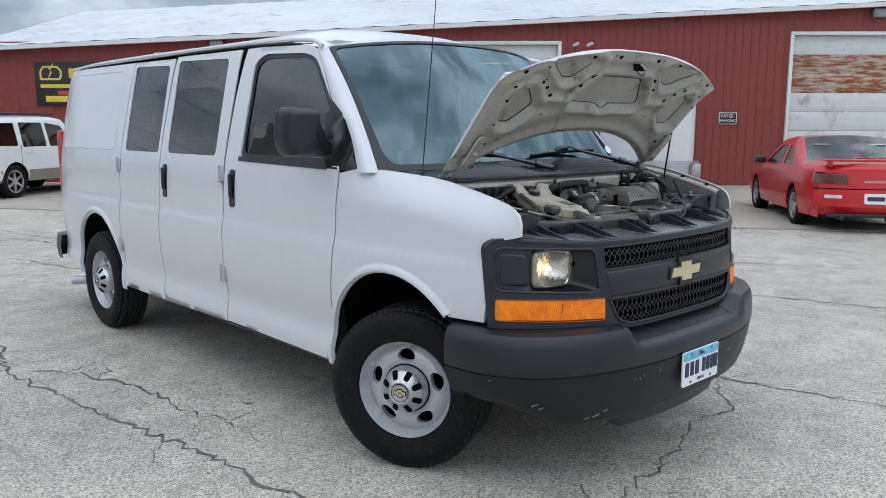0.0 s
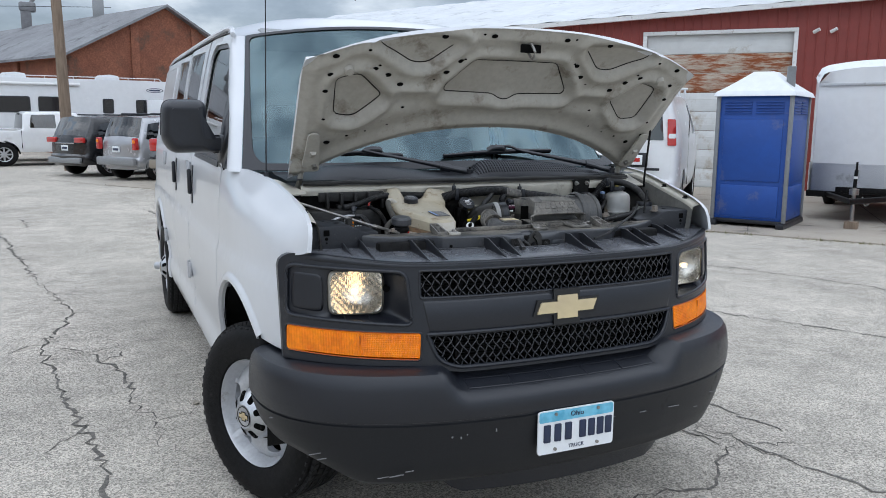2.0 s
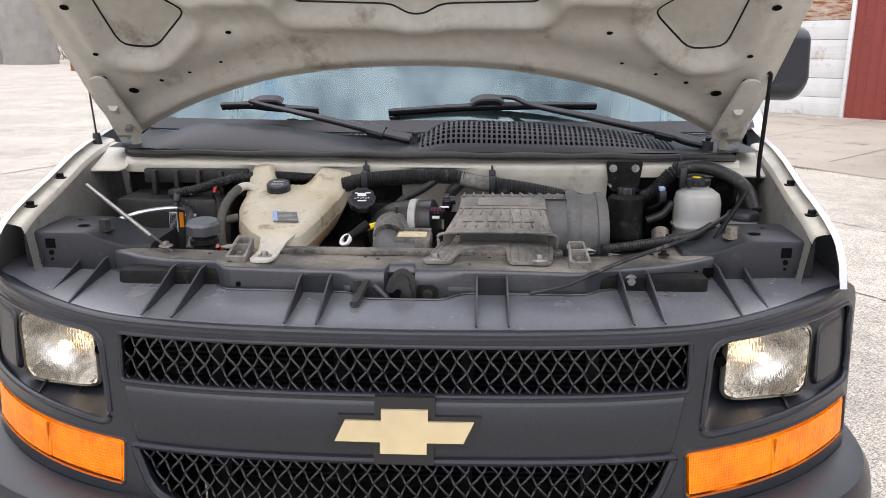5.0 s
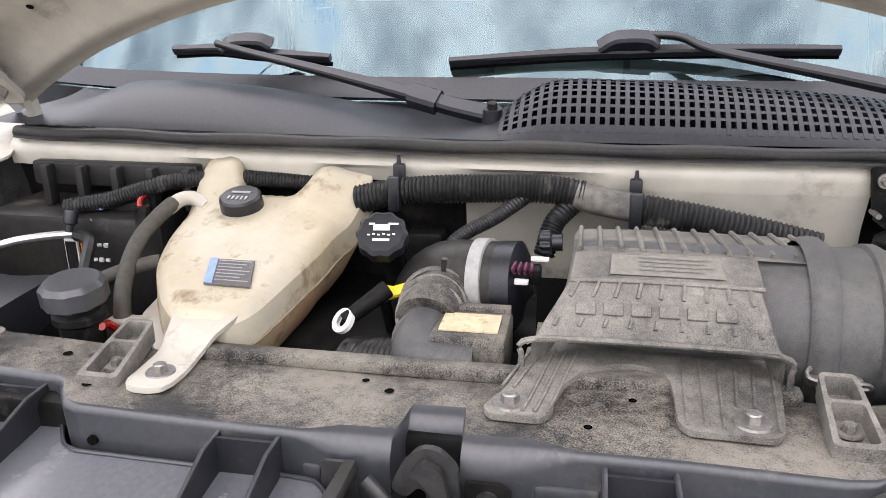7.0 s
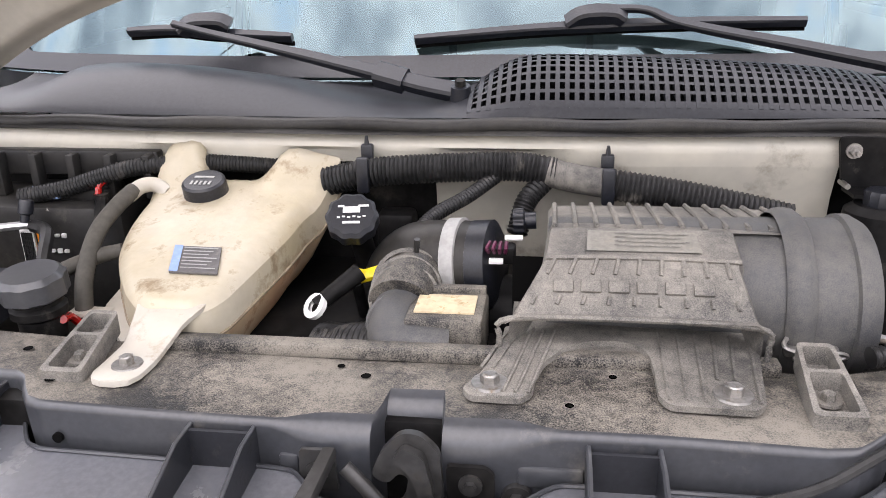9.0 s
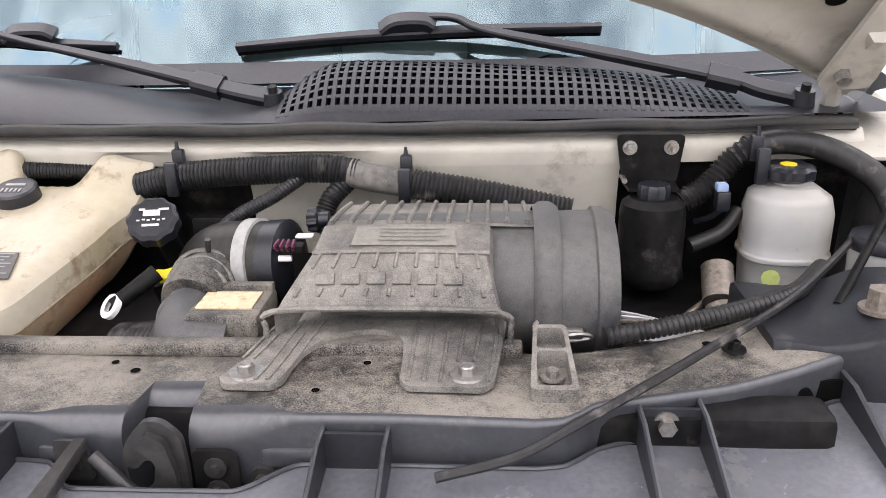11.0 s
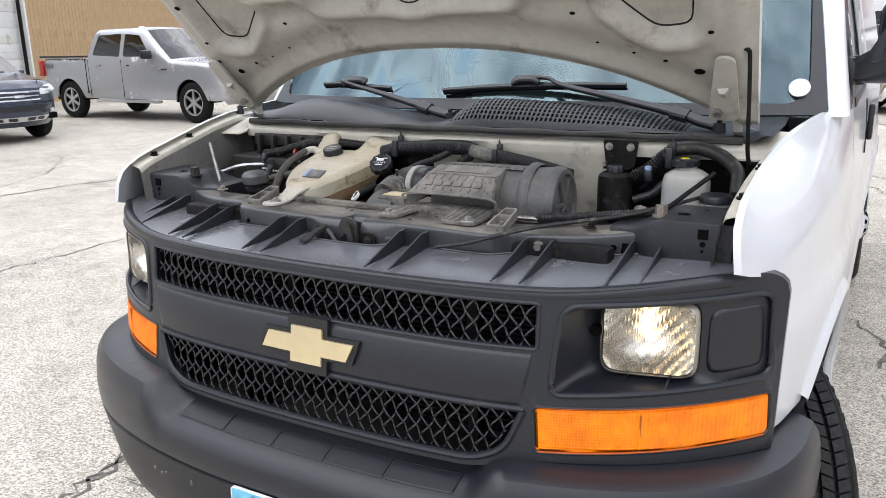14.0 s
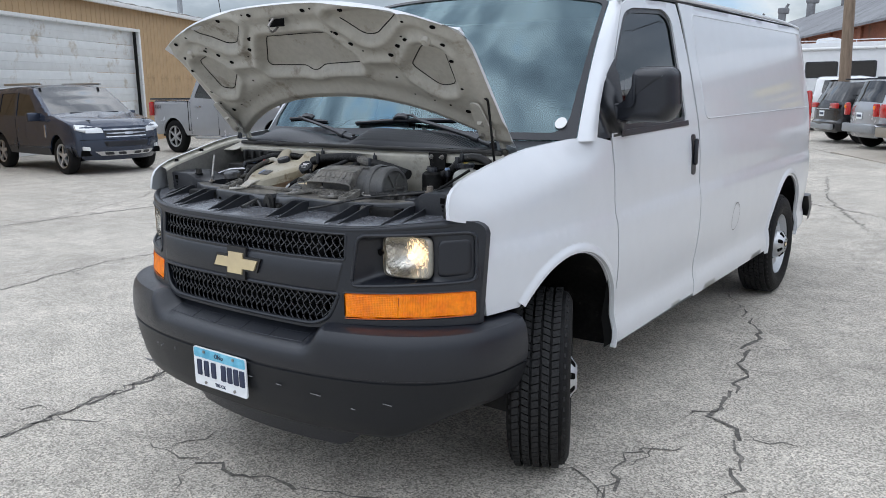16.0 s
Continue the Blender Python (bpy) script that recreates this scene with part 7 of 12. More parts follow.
# coolant and steering filler on the passenger side
ps = new("steering_reservoir")
ps.parent = van
ps["label"] = "black filler neck with a ridged cap"
bm = B()
cyl(bm, (-0.457, 0.480, 1.06), (-0.457, 0.478, 1.150), 0.023, 0.025, seg=24)
lathe(bm, [(0.025, 0.0), (0.030, 0.004), (0.030, 0.012), (0.026, 0.016), (0.026, 0.028)], 24, pose(-0.457, 0.477, 1.148))
part("filler_neck", bm, ENGBLK, ps)
bm = B()
lathe(bm, [(0.0, 0.030), (0.030, 0.030), (0.036, 0.024), (0.036, 0.004), (0.030, 0.0)], 36, pose(-0.457, 0.476, 1.172, 6), star=lambda a, i: 1 + (0.035 * math.cos(10 * a) if i in (2, 3) else 0))
part("filler_cap", bm, LIPDARK, ps, "dusty black screw cap")
bm = B()
box(bm, (-0.60, 0.77, 1.09), (0.28, 0.19, 0.24), 0.012)
battery = bay("battery", bm, GRIME, "dark battery with a worn label")
bm = B()
box(bm, (-0.600, 0.6735, 1.152), (0.020, 0.004, 0.050))
bay("label_panel", bm, WHITEINK, "", battery)
bm = B()
for k in range(6):
    box(bm, (-0.607 + 0.0028 * k, 0.671, 1.152), (0.0013, 0.003, 0.044))
split_part("plain_bar", bm, BLACKINK, battery)
bm = B()
box(bm, (-0.580, 0.6735, 1.158), (0.010, 0.004, 0.036))
part("warning_mark", bm, AMBER2, battery, "orange warning strip")
bm = B()
for k in range(6):
    box(bm, (-0.567 + 0.010 * (k % 3), 0.6735, 1.170 - 0.022 * (k // 3)), (0.0065, 0.004, 0.0065 - 0.002 * (k % 2)), 0.001)
split_part("warning_icon", bm, WHITEINK, battery)
bm = B()
cyl(bm, (-0.50, 0.70, 1.205), (-0.50, 0.70, 1.222), 0.010)
tube(bm, [(-0.50, 0.70, 1.215), (-0.475, 0.64, 1.19), (-0.465, 0.56, 1.12)], 0.008, seg=8)
bay("battery_cable", bm, ENGBLK, "", battery)
bm = B()
tube(bm, [(-0.44, 0.735, 1.262), (-0.47, 0.715, 1.250), (-0.50, 0.705, 1.235), (-0.505, 0.70, 1.218)], 0.0045, seg=8)
tube(bm, [(-0.425, 0.52, 1.10), (-0.435, 0.50, 1.135), (-0.43, 0.475, 1.145)], 0.005, seg=8)
split_part("red_cable", bm, REDLENS, battery)
bm = B()
box(bm, (-0.56, 0.735, 1.215), (0.13, 0.05, 0.022), 0.006)
bay("wire_holder", bm, GRIME, "")
bm = B()
box(bm, (-0.56, 0.745, 1.255), (0.26, 0.02, 0.035), 0.004)
tray = bay("cable_tray", bm, GRIME, "black moulded cable tray")
bm = B()
for k in range(5):
    box(bm, (-0.66 + 0.055 * k, 0.728, 1.240), (0.012, 0.02, 0.06), 0.003)
split_part("tray_rib", bm, GRIME, tray)
bm = B()
box(bm, (-0.58, 0.700, 1.222), (0.05, 0.02, 0.014), 0.003)
bay("blue_connector", bm, LABELBLUE, "faded blue wiring connector")
bm = B()
tube(bm, [(-0.60, 0.70, 1.20), (-0.575, 0.685, 1.195), (-0.565, 0.68, 1.205)], 0.004, seg=6)
bay("wire_clip", bm, ZINC, "")
bm = B()
tube(bm, [(-0.72, 0.60, 1.165), (-0.66, 0.62, 1.185), (-0.62, 0.64, 1.190), (-0.575, 0.655, 1.192)], 0.0055, seg=8)
pipe = bay("brake_line", bm, ALU, "bare aluminium pipe")
bm = B()
lathe(bm, [(0.0, 0.030), (0.008, 0.030), (0.0095, 0.027), (0.0095, 0.012), (0.006, 0.010), (0.006, 0.0)], 18, pose(-0.583, 0.650, 1.196, -14, 8))
bay("valve_cap", bm, TRIM, "black valve cap", pipe)
bm = B()
tube(bm, [(-0.575, 0.655, 1.19), (-0.548, 0.64, 1.185), (-0.535, 0.60, 1.15), (-0.53, 0.57, 1.08)], 0.009, seg=8)
bay("air_hose", bm, HOSE, "black rubber hose")
bm = B()
cyl(bm, (-0.788, 0.640, 1.246), (-0.560, 0.446, 1.172), 0.0052, seg=12)
strap_row = None
for k, (q, w_, h_) in enumerate(((0.80, 0.0052, 0.0052), (0.88, 0.010, 0.0032), (0.95, 0.013, 0.0026), (1.03, 0.012, 0.0024), (1.06, 0.006, 0.0024))):
    c = Vector((-0.788, 0.640, 1.246)).lerp(Vector((-0.515, 0.407, 1.160)), q)
    side = Vector((0.65, -0.76, 0)).normalized()
    row = [bm.verts.new(c + side * a + Vector((0, 0, b))) for a, b in ((-w_, -h_), (w_, -h_), (w_, h_), (-w_, h_))]
    if strap_row:
        for n_ in range(4):
            bm.faces.new((strap_row[n_], strap_row[(n_ + 1) % 4], row[(n_ + 1) % 4], row[n_]))
    strap_row = row
bay("brace_rod", bm, ZINC, "dull metal brace rod")
bolt((-0.515, 0.407, 1.161), 0.010, support, DULLSTEEL)
bm = B()
cyl(bm, (0.735, 0.60, 1.255), (0.64, 0.49, 1.172), 0.0052, seg=10)
bay("brace_rod", bm, ENGBLK, "dark brace rod")


def wing_z(x):
    """Height of the raised ends of the radiator support."""
    return 1.157 + 0.033 * step01(0.595, 0.690, abs(x))


def wing_pt(s, x, j):
    zt = wing_z(x)
    y, z = [(0.402, 1.082), (0.400, 1.120), (0.400, zt - 0.007), (0.402, zt - 0.002), (0.407, zt), (0.470, zt + 0.002), (0.545, zt + 0.003), (0.556, zt - 0.004), (0.558, zt - 0.045)][j]
    y += 0.035 * step01(0.66, 0.57, x)
    return Vector((s * x, y, z))


for s in (-1, 1):
    bm = B()
    xs2 = [0.560 + 0.0126 * k for k in range(21)]
    rows = [[bm.verts.new(wing_pt(s, x, j)) for j in range(9)] for x in xs2]
    for p, q in zip(rows, rows[1:]):
        for k in range(8):
            bm.faces.new((p[k], q[k], q[k + 1], p[k + 1]))
    bm.faces.new(rows[-1])
    bm.faces.new(rows[0])
    bay("support_wing", bm, FINBLK, "raised end of the support with square holes", support)
    bm = B()
    cyl(bm, (s * 0.662, 0.452, wing_z(0.662)), (s * 0.662, 0.452, wing_z(0.662) + 0.004), 0.019, seg=20)
    cyl(bm, (s * 0.662, 0.452, wing_z(0.662) + 0.003), (s * 0.662, 0.452, wing_z(0.662) + 0.024), 0.0135, 0.0125, seg=6)
    bay("hood_bumper", bm, DULLSTEEL if s > 0 else GRIME, "hexagonal hood stop", support)
    bm = B()
    for x, y, r in ((0.708, 0.452, 0.013), (0.742, 0.505, 0.006)):
        z = wing_z(x) + 0.0032
        bm.faces.new([bm.verts.new((s * x + r * math.cos(a), y + 0.7 * r * math.sin(a), z)) for a in (0.393 * k for k in range(16))])
    for x, z, w_ in ((0.757, 1.166, 0.020),):
        box(bm, (s * x, 0.3995, z), (w_, 0.003, w_))
    for x, z, r in ((0.757, 1.146, 0.0055), (0.757, 1.132, 0.003)):
        cyl(bm, (s * x, 0.402, z), (s * x, 0.3985, z), r, seg=14)
    split_part("wing_hole", bm, VOID, support, smooth=0)
    bm = B()
    lathe(bm, [(0.006, 0.0), (0.006, 0.003), (0.011, 0.003), (0.012, 0.0)], 24, pose(s * 0.786, 0.4005, 1.130, 90))
    bay("moulded_ring", bm, FINBLK, "", support)
    bm = B()  # stepped plate between the fender ledge and the cowl
    slab(bm, rounded([(s * 0.735, 0.752), (s * 0.745, 0.728), (s * 0.828, 0.725), (s * 0.868, 0.905), (s * 0.815, 0.915)], 0.012), lambda a, b, h: Vector((a, b, 1.262 + h + 0.24 * (b - 0.70))), -0.002, 0.002)
    bay("corner_plate", bm, CREAM, "stepped cream corner plate")

# engine mass below
bm = B()
box(bm, (0.03, 0.78, 0.98), (0.62, 0.52, 0.26), 0.05)
box(bm, (0, 0.55, 0.85), (1.30, 0.50, 0.05))
box(bm, (0.55, 0.70, 1.02), (0.30, 0.24, 0.14), 0.03)
box(bm, (-0.25, 0.64, 0.98), (0.35, 0.2, 0.2), 0.04)
bay("engine_block", bm, ENGBLK, "grimy dark engine block")
bm = B()
box(bm, (0, 0.36, 0.93), (1.18, 0.05, 0.40), 0.01)
bay("radiator", bm, ENGBLK)
bm = B()
tube(bm, [(-0.04, 0.44, 1.09), (-0.12, 0.50, 1.085), (-0.20, 0.47, 1.06)], 0.022, seg=12)
tube(bm, [(0.10, 0.44, 1.07), (-0.02, 0.47, 1.06), (-0.16, 0.55, 1.02)], 0.012, seg=10)
tube(bm, [(-0.24, 0.45, 1.05), (-0.13, 0.47, 1.07), (-0.06, 0.52, 1.05)], 0.010, seg=10)
split_part("coolant_hose", bm, HOSE, van, "black coolant hose")
bm = B()
tube(bm, [(-0.150, 0.530, 1.095), (-0.115, 0.512, 1.105), (-0.075, 0.500, 1.115)], 0.030, seg=16, ribs=120, rib=0.06)
bay("ribbed_duct", bm, HOSE, "ribbed rubber duct")
bm = B()
cyl(bm, (0.10, 0.60, 1.10), (-0.05, 0.63, 1.12), 0.05, seg=20)
cyl(bm, (-0.18, 0.80, 1.13), (-0.06, 0.80, 1.20), 0.02, seg=12)
box(bm, (-0.10, 0.725, 1.17), (0.05, 0.04, 0.06), 0.008)
bay("intake_manifold", bm, ENGBLK)

# oil filler and dipsticks
oil = new("oil_filler")
oil.parent = van
oil["label"] = "black oil filler cap with a white symbol"
mo = pose(-0.131, 0.612, 1.222, 42, 0, 8)
bm = B()
lathe(bm, [(0.0, 0.014), (0.026, 0.014), (0.0305, 0.010), (0.0305, -0.006), (0.020, -0.010)], 48, mo, star=lambda a, i: 1 + 0.04 * math.cos(10 * a))
part("filler_cap", bm, TRIM, oil)
bm = B()
tube(bm, [(-0.131, 0.62, 1.215), (-0.128, 0.65, 1.17), (-0.12, 0.68, 1.08)], 0.014, seg=10)
part("filler_tube", bm, ENGBLK, oil)
bm = B()
box(bm, (0.0, 0.006, 0.0148), (0.020, 0.008, 0.001), 0, mo)
box(bm, (0.014, 0.011, 0.0148), (0.012, 0.0025, 0.001), 0, mo)
box(bm, (-0.012, 0.011, 0.0148), (0.007, 0.0025, 0.001), 0, mo)
for k in range(6):
    box(bm, (-0.015 + 0.006 * k, -0.004 + 0.001 * (k % 2), 0.0148), (0.0035, 0.0018, 0.001), 0, mo)
box(bm, (0, -0.011, 0.0148), (0.020, 0.003, 0.001), 0, mo)
part("cap_symbol", bm, WHITEINK, oil)
bm = B()
cyl(bm, (-0.155, 0.525, 1.150), (-0.113, 0.560, 1.178), 0.009, 0.011, seg=12)
cyl(bm, (-0.12, 0.57, 1.16), (-0.115, 0.60, 1.08), 0.007, seg=10)
dip = bay("oil_dipstick", bm, ENGBLK, "black dipstick handle with white lettering")
bm = B()
lathe(bm, [(0.008, 0.0), (0.015, 0.0), (0.015, 0.006), (0.008, 0.006)], 20, pose(-0.155, 0.525, 1.148, 50, 0, -40))
bay("dipstick_ring", bm, WHITEINK, "", dip)
bm = B()
box(bm, (0, 0, 0), (0.034, 0.015, 0.010), 0.004, pose(-0.101, 0.570, 1.172, 35, -12, 22))
cyl(bm, (-0.10, 0.575, 1.168), (-0.13, 0.60, 1.16), 0.006, seg=10)
bay("transmission_dipstick", bm, YEL, "yellow dipstick handle")

# intake: throttle elbow, sensor box, duct and air cleaner
bm = B()
tube(bm, [(-0.085, 0.66, 1.09), (-0.078, 0.645, 1.135), (-0.055, 0.622, 1.165), (-0.025, 0.608, 1.174), (0.020, 0.600, 1.176)], 0.050, seg=28)
throttle = bay("intake_elbow", bm, GRIME, "dusty rubber intake elbow")
bm = B()
tube(bm, [(-0.050, 0.575, 1.168), (-0.056, 0.545, 1.164), (-0.058, 0.520, 1.156)], 0.037, seg=24)
bay("elbow_branch", bm, DUSTY, "", throttle)
bm = B()
for y, z, r in ((0.556, 1.167, 0.041), (0.542, 1.164, 0.0405), (0.528, 1.160, 0.040)):
    lathe(bm, [(r - 0.004, -0.004), (r, -0.002), (r, 0.002), (r - 0.004, 0.004)], 28, pose(-0.056, y, z, 76, 0, 4))
split_part("branch_rib", bm, DUSTBOX, throttle)
bm = B()
cyl(bm, (-0.046, 0.556, 1.206), (-0.044, 0.552, 1.222), 0.0035, seg=8)
bay("clamp_stud", bm, LATCH, "", throttle)
bm = B()
lathe(bm, [(0.050, -0.009), (0.0535, -0.008), (0.0535, 0.008), (0.050, 0.009)], 32, pose(-0.004, 0.604, 1.175, 0, 84, -10))
bay("hose_clamp", bm, LABELGREY, "pale steel hose clamp", throttle)
bm = B()
lathe(bm, [(0.0, 0.016), (0.040, 0.016), (0.052, 0.010), (0.052, -0.012), (0.046, -0.016)], 32, pose(0.028, 0.600, 1.176, 0, 84, -10))
bay("sensor_disc", bm, TRIM, "black sensor housing", throttle)
bm = B()
tube(bm, [(-0.058, 0.525, 1.150), (-0.060, 0.495, 1.142), (-0.052, 0.470, 1.136), (-0.030, 0.460, 1.134), (0.0, 0.462, 1.132)], 0.031, seg=22)
bay("resonator_elbow", bm, BARREL, "", throttle)
bm = B()
lathe(bm, [(0.030, -0.003), (0.0335, -0.002), (0.0335, 0.002), (0.030, 0.003)], 28, pose(-0.060, 0.500, 1.144, 72, 0, 6))
bay("elbow_ring", bm, BARREL, "", throttle)
sb = bay("sensor_box", (lambda b: (box(b, (-0.005, 0.498, 1.142), (0.082, 0.085, 0.058), 0.007, None), box(b, (-0.005, 0.532, 1.172), (0.078, 0.012, 0.010), 0.002), b)[-1])(B()), DUSTY, "black sensor box with a stained label")
bm = B()
box(bm, (-0.005, 0.493, 1.1725), (0.062, 0.044, 0.002))
bay("stained_label", bm, LABELTAN, "stained tan label", sb)
bm = B()
box(bm, (0.045, 0.575, 1.200), (0.036, 0.024, 0.020), 0.004)
conn = bay("sensor_plug", bm, ENGBLK, "wiring plug with coloured wires")
bm = B()
for k in range(4):
    tube(bm, [(0.034 + 0.006 * k, 0.562, 1.205), (0.032 + 0.007 * k, 0.556, 1.212), (0.035 + 0.006 * k, 0.566, 1.216)], 0.0022, seg=6)
split_part("wire", bm, MAUVE, conn)
bm = B()
box(bm, (0.060, 0.588, 1.214), (0.020, 0.012, 0.002), 0, None)
box(bm, (0.042, 0.560, 1.196), (0.016, 0.006, 0.006), 0.001)
split_part("white_tag", bm, WHITEINK, conn)

air = new("air_cleaner")
air.parent = van
air["label"] = "dust-coated black air cleaner with a wide inlet"
bm = B()
cyl(bm, (0.10, 0.560, 1.165), (0.395, 0.553, 1.170), 0.080, 0.083, seg=48)
lathe(bm, [(0.083, -0.002), (0.087, 0.000), (0.087, 0.010), (0.080, 0.022), (0.070, 0.024), (0.066, 0.016), (0.0, 0.014)], 48, pose(0.393, 0.553, 1.170, 0, 89, 0))
ribs_ = B()
for k in range(6):
    a = math.pi * k / 3
    box(ribs_, (0, 0.034, 0.018), (0.006, 0.064, 0.012), 0, pose(0.393, 0.553, 1.170, 0, 89, 0) @ Matrix.Rotation(a, 4, "Z"))
split_part("barrel_rib", ribs_, BARREL, air)
part("filter_barrel", bm, BARREL, air)
bm = B()
BOXP = [(0.668, 1.214, 0.097, 0.350), (0.660, 1.232, 0.097, 0.350), (0.590, 1.243, 0.097, 0.350), (0.520, 1.249, 0.097, 0.350), (0.470, 1.235, 0.093, 0.279), (0.432, 1.201, 0.068, 0.290), (0.424, 1.193, 0.064, 0.294)]


def duct(u, v):
    """On the inlet duct: u from its rear edge to its mouth, v across."""
    j = u * (len(BOXP) - 1)
    k = min(int(j), len(BOXP) - 2)
    t = j - k
    y, z, x0, x1 = (p + (q - p) * t for p, q in zip(BOXP[k], BOXP[k + 1]))
    if 0.5 < u < 0.667:
        x1 = 0.283
    e = abs(2 * v - 1)
    return Vector((x0 + (x1 - x0) * v, y, z - 0.007 * step01(0.955, 1.0, e) ** 2 - 0.002 * e ** 2))


surf(bm, 15, 48, lambda u, v: duct(0.5 * u, v))
for vv in (0.0, 1.0):
    surf(bm, 15, 2, lambda u, v: duct(0.5 * u, vv) - Vector((0, 0, 0.055 * v)))
bmesh.ops.remove_doubles(bm, verts=bm.verts[:], dist=0.0004)
part("filter_housing", bm, DUSTBOX, air, "dust-coated ribbed filter housing")
bm = B()
surf(bm, 20, 48, lambda u, v: duct(0.501 + 0.499 * u, v) + Vector((0, 0, 0.002)))
for vv in (0.0, 1.0):
    surf(bm, 20, 2, lambda u, v: duct(0.501 + 0.499 * u, vv) + Vector((0, 0, 0.002 - 0.050 * v * (1 - 0.25 * u))))
bmesh.ops.remove_doubles(bm, verts=bm.verts[:], dist=0.0004)
surf(bm, 24, 2, lambda u, v: duct(0.5, 1.0).lerp(duct(0.501, 1.0), u) - Vector((0, 0, 0.045 * v)))
part("inlet_duct", bm, DUSTBOX, air, "dust-coated ribbed inlet duct")
bm = B()
surf(bm, 10, 20, lambda u, v: Vector((duct(1, v).x, 0.428 + 0.10 * u, 1.157 + 0.01 * u)))
part("duct_floor", bm, DUSTBOX, air)
# near-black sheet across the duct, standing in for the shade inside the mouth
bm = B()
surf(bm, 2, 16, lambda u, v: Vector((0.062 + 0.232 * v, 0.520, 1.158 + 0.060 * u)))
part("inlet_mouth", bm, VOID, air)
bm = B()
surf(bm, 3, 20, lambda u, v: Vector((duct(1, v).x + (0.004 if v > 0.5 else -0.004), 0.424 - 0.006 * u, (1.197 - 0.008 * step01(0.9, 1, abs(2 * v - 1)) ** 2) - 0.001 * u)))
tube(bm, [(0.056, 0.424, 1.150), (0.055, 0.423, 1.172), (0.064, 0.422, 1.192), (0.175, 0.421, 1.1965), (0.288, 0.422, 1.192), (0.300, 0.423, 1.172), (0.298, 0.424, 1.150)], 0.0032, seg=6, smooth=5)
part("mouth_rim", bm, DUSTBOX, air)
bm = B()
for k in range(12):
    v = 0.03 + 0.085 * k
    tube(bm, [duct(q, v) + Vector((0, 0, 0.0018)) for q in (0.10, 0.17, 0.25, 0.33, 0.41, 0.47)], 0.0030, seg=6, smooth=0)
for k in range(9):
    v = 0.07 + 0.107 * k
    tube(bm, [duct(q, v) + Vector((0, 0, 0.003)) for q in (0.672, 0.700, 0.725)], 0.0022, seg=5, smooth=0)
    tube(bm, [duct(q, v) + Vector((0, 0, 0.003)) for q in (0.80, 0.83)], 0.0022, seg=5, smooth=0)
tube(bm, [duct(0.662, v) + Vector((0, 0, 0.0025)) for v in np.linspace(0.02, 0.98, 14)], 0.0030, seg=6, smooth=0)
split_part("moulded_rib", bm, DUSTBOX, air)
bm = B()
for k in range(6):
    v = 0.17 + 0.125 * k
    a, b = duct(0.735, v), duct(0.795, v)
    d = a - b
    box(bm, (0, 0, 0), (0.019, 0.013, 0.004), 0.0012, Matrix.Translation((a + b) / 2 + Vector((0, -0.001, 0.0030))) @ Matrix.Rotation(math.atan2(d.z, d.y), 4, "X"))
split_part("raised_bar", bm, DUSTBOX, air)
bm = B()
a, b, c, d = duct(0.525, 0.22), duct(0.525, 0.78), duct(0.635, 0.80), duct(0.635, 0.22)
bm.faces.new([bm.verts.new(p + Vector((0, 0, 0.0045))) for p in (a, b, c, d)])
dl = part("info_label", bm, LABELDUST, air, "faded label with illegible lines", smooth=0)
bm = B()
for k in range(4):
    q0, q1 = duct(0.540 + 0.022 * k, 0.36), duct(0.540 + 0.022 * k, 0.74 - 0.04 * (k % 2))
    q2, q3 = duct(0.547 + 0.022 * k, 0.74 - 0.04 * (k % 2)), duct(0.547 + 0.022 * k, 0.36)
    bm.faces.new([bm.verts.new(p + Vector((0, 0, 0.0056))) for p in (q0, q1, q2, q3)])
split_part("plain_bar", bm, DUSTBOX, dl, smooth=0)


def foot_z(y):
    return lerp_table([(0.340, 1.150), (0.375, 1.1515), (0.400, 1.155), (0.430, 1.160), (0.460, 1.162)], y)


FOOT = [(0.026, 0.356), (0.034, 0.344), (0.078, 0.343), (0.088, 0.354), (0.090, 0.378), (0.098, 0.402), (0.115, 0.424), (0.140, 0.437), (0.165, 0.440), (0.184, 0.434), (0.194, 0.418), (0.196, 0.395),
        (0.196, 0.358), (0.204, 0.345), (0.274, 0.343), (0.284, 0.354), (0.290, 0.400), (0.297, 0.460), (0.058, 0.460), (0.056, 0.425), (0.042, 0.385)]
bm = B()
sheet(bm, rounded(FOOT, 0.005), [], lambda a, b: Vector((a, b, foot_z(b) + 0.004)), 0.012, lambda v, a, b: v - Vector((0, 0, 0.006)))
part("mount_plate", bm, DUSTBOX, air, "ribbed mounting plate with an arched cut-out")
bm = B()
for x0, x1, y1 in [(0.064 + 0.011 * k, 0.040 + 0.011 * k, 0.388 if k < 2 else 0.352) for k in range(5)] + [(0.206 + 0.0165 * k, 0.204 + 0.0150 * k, 0.352 if k not in (3, 4) else 0.386) for k in range(6)]:
    tube(bm, [(x0 + (x1 - x0) * q / 5, 0.456 + (y1 - 0.456) * q / 5, foot_z(0.456 + (y1 - 0.456) * q / 5) + 0.0045) for q in range(6)], 0.0019, seg=5, smooth=0)
split_part("foot_rib", bm, DUSTBOX, air)
for cx in (0.050, 0.259):
    bolt((cx, 0.366, 1.1545), 0.0115, air)

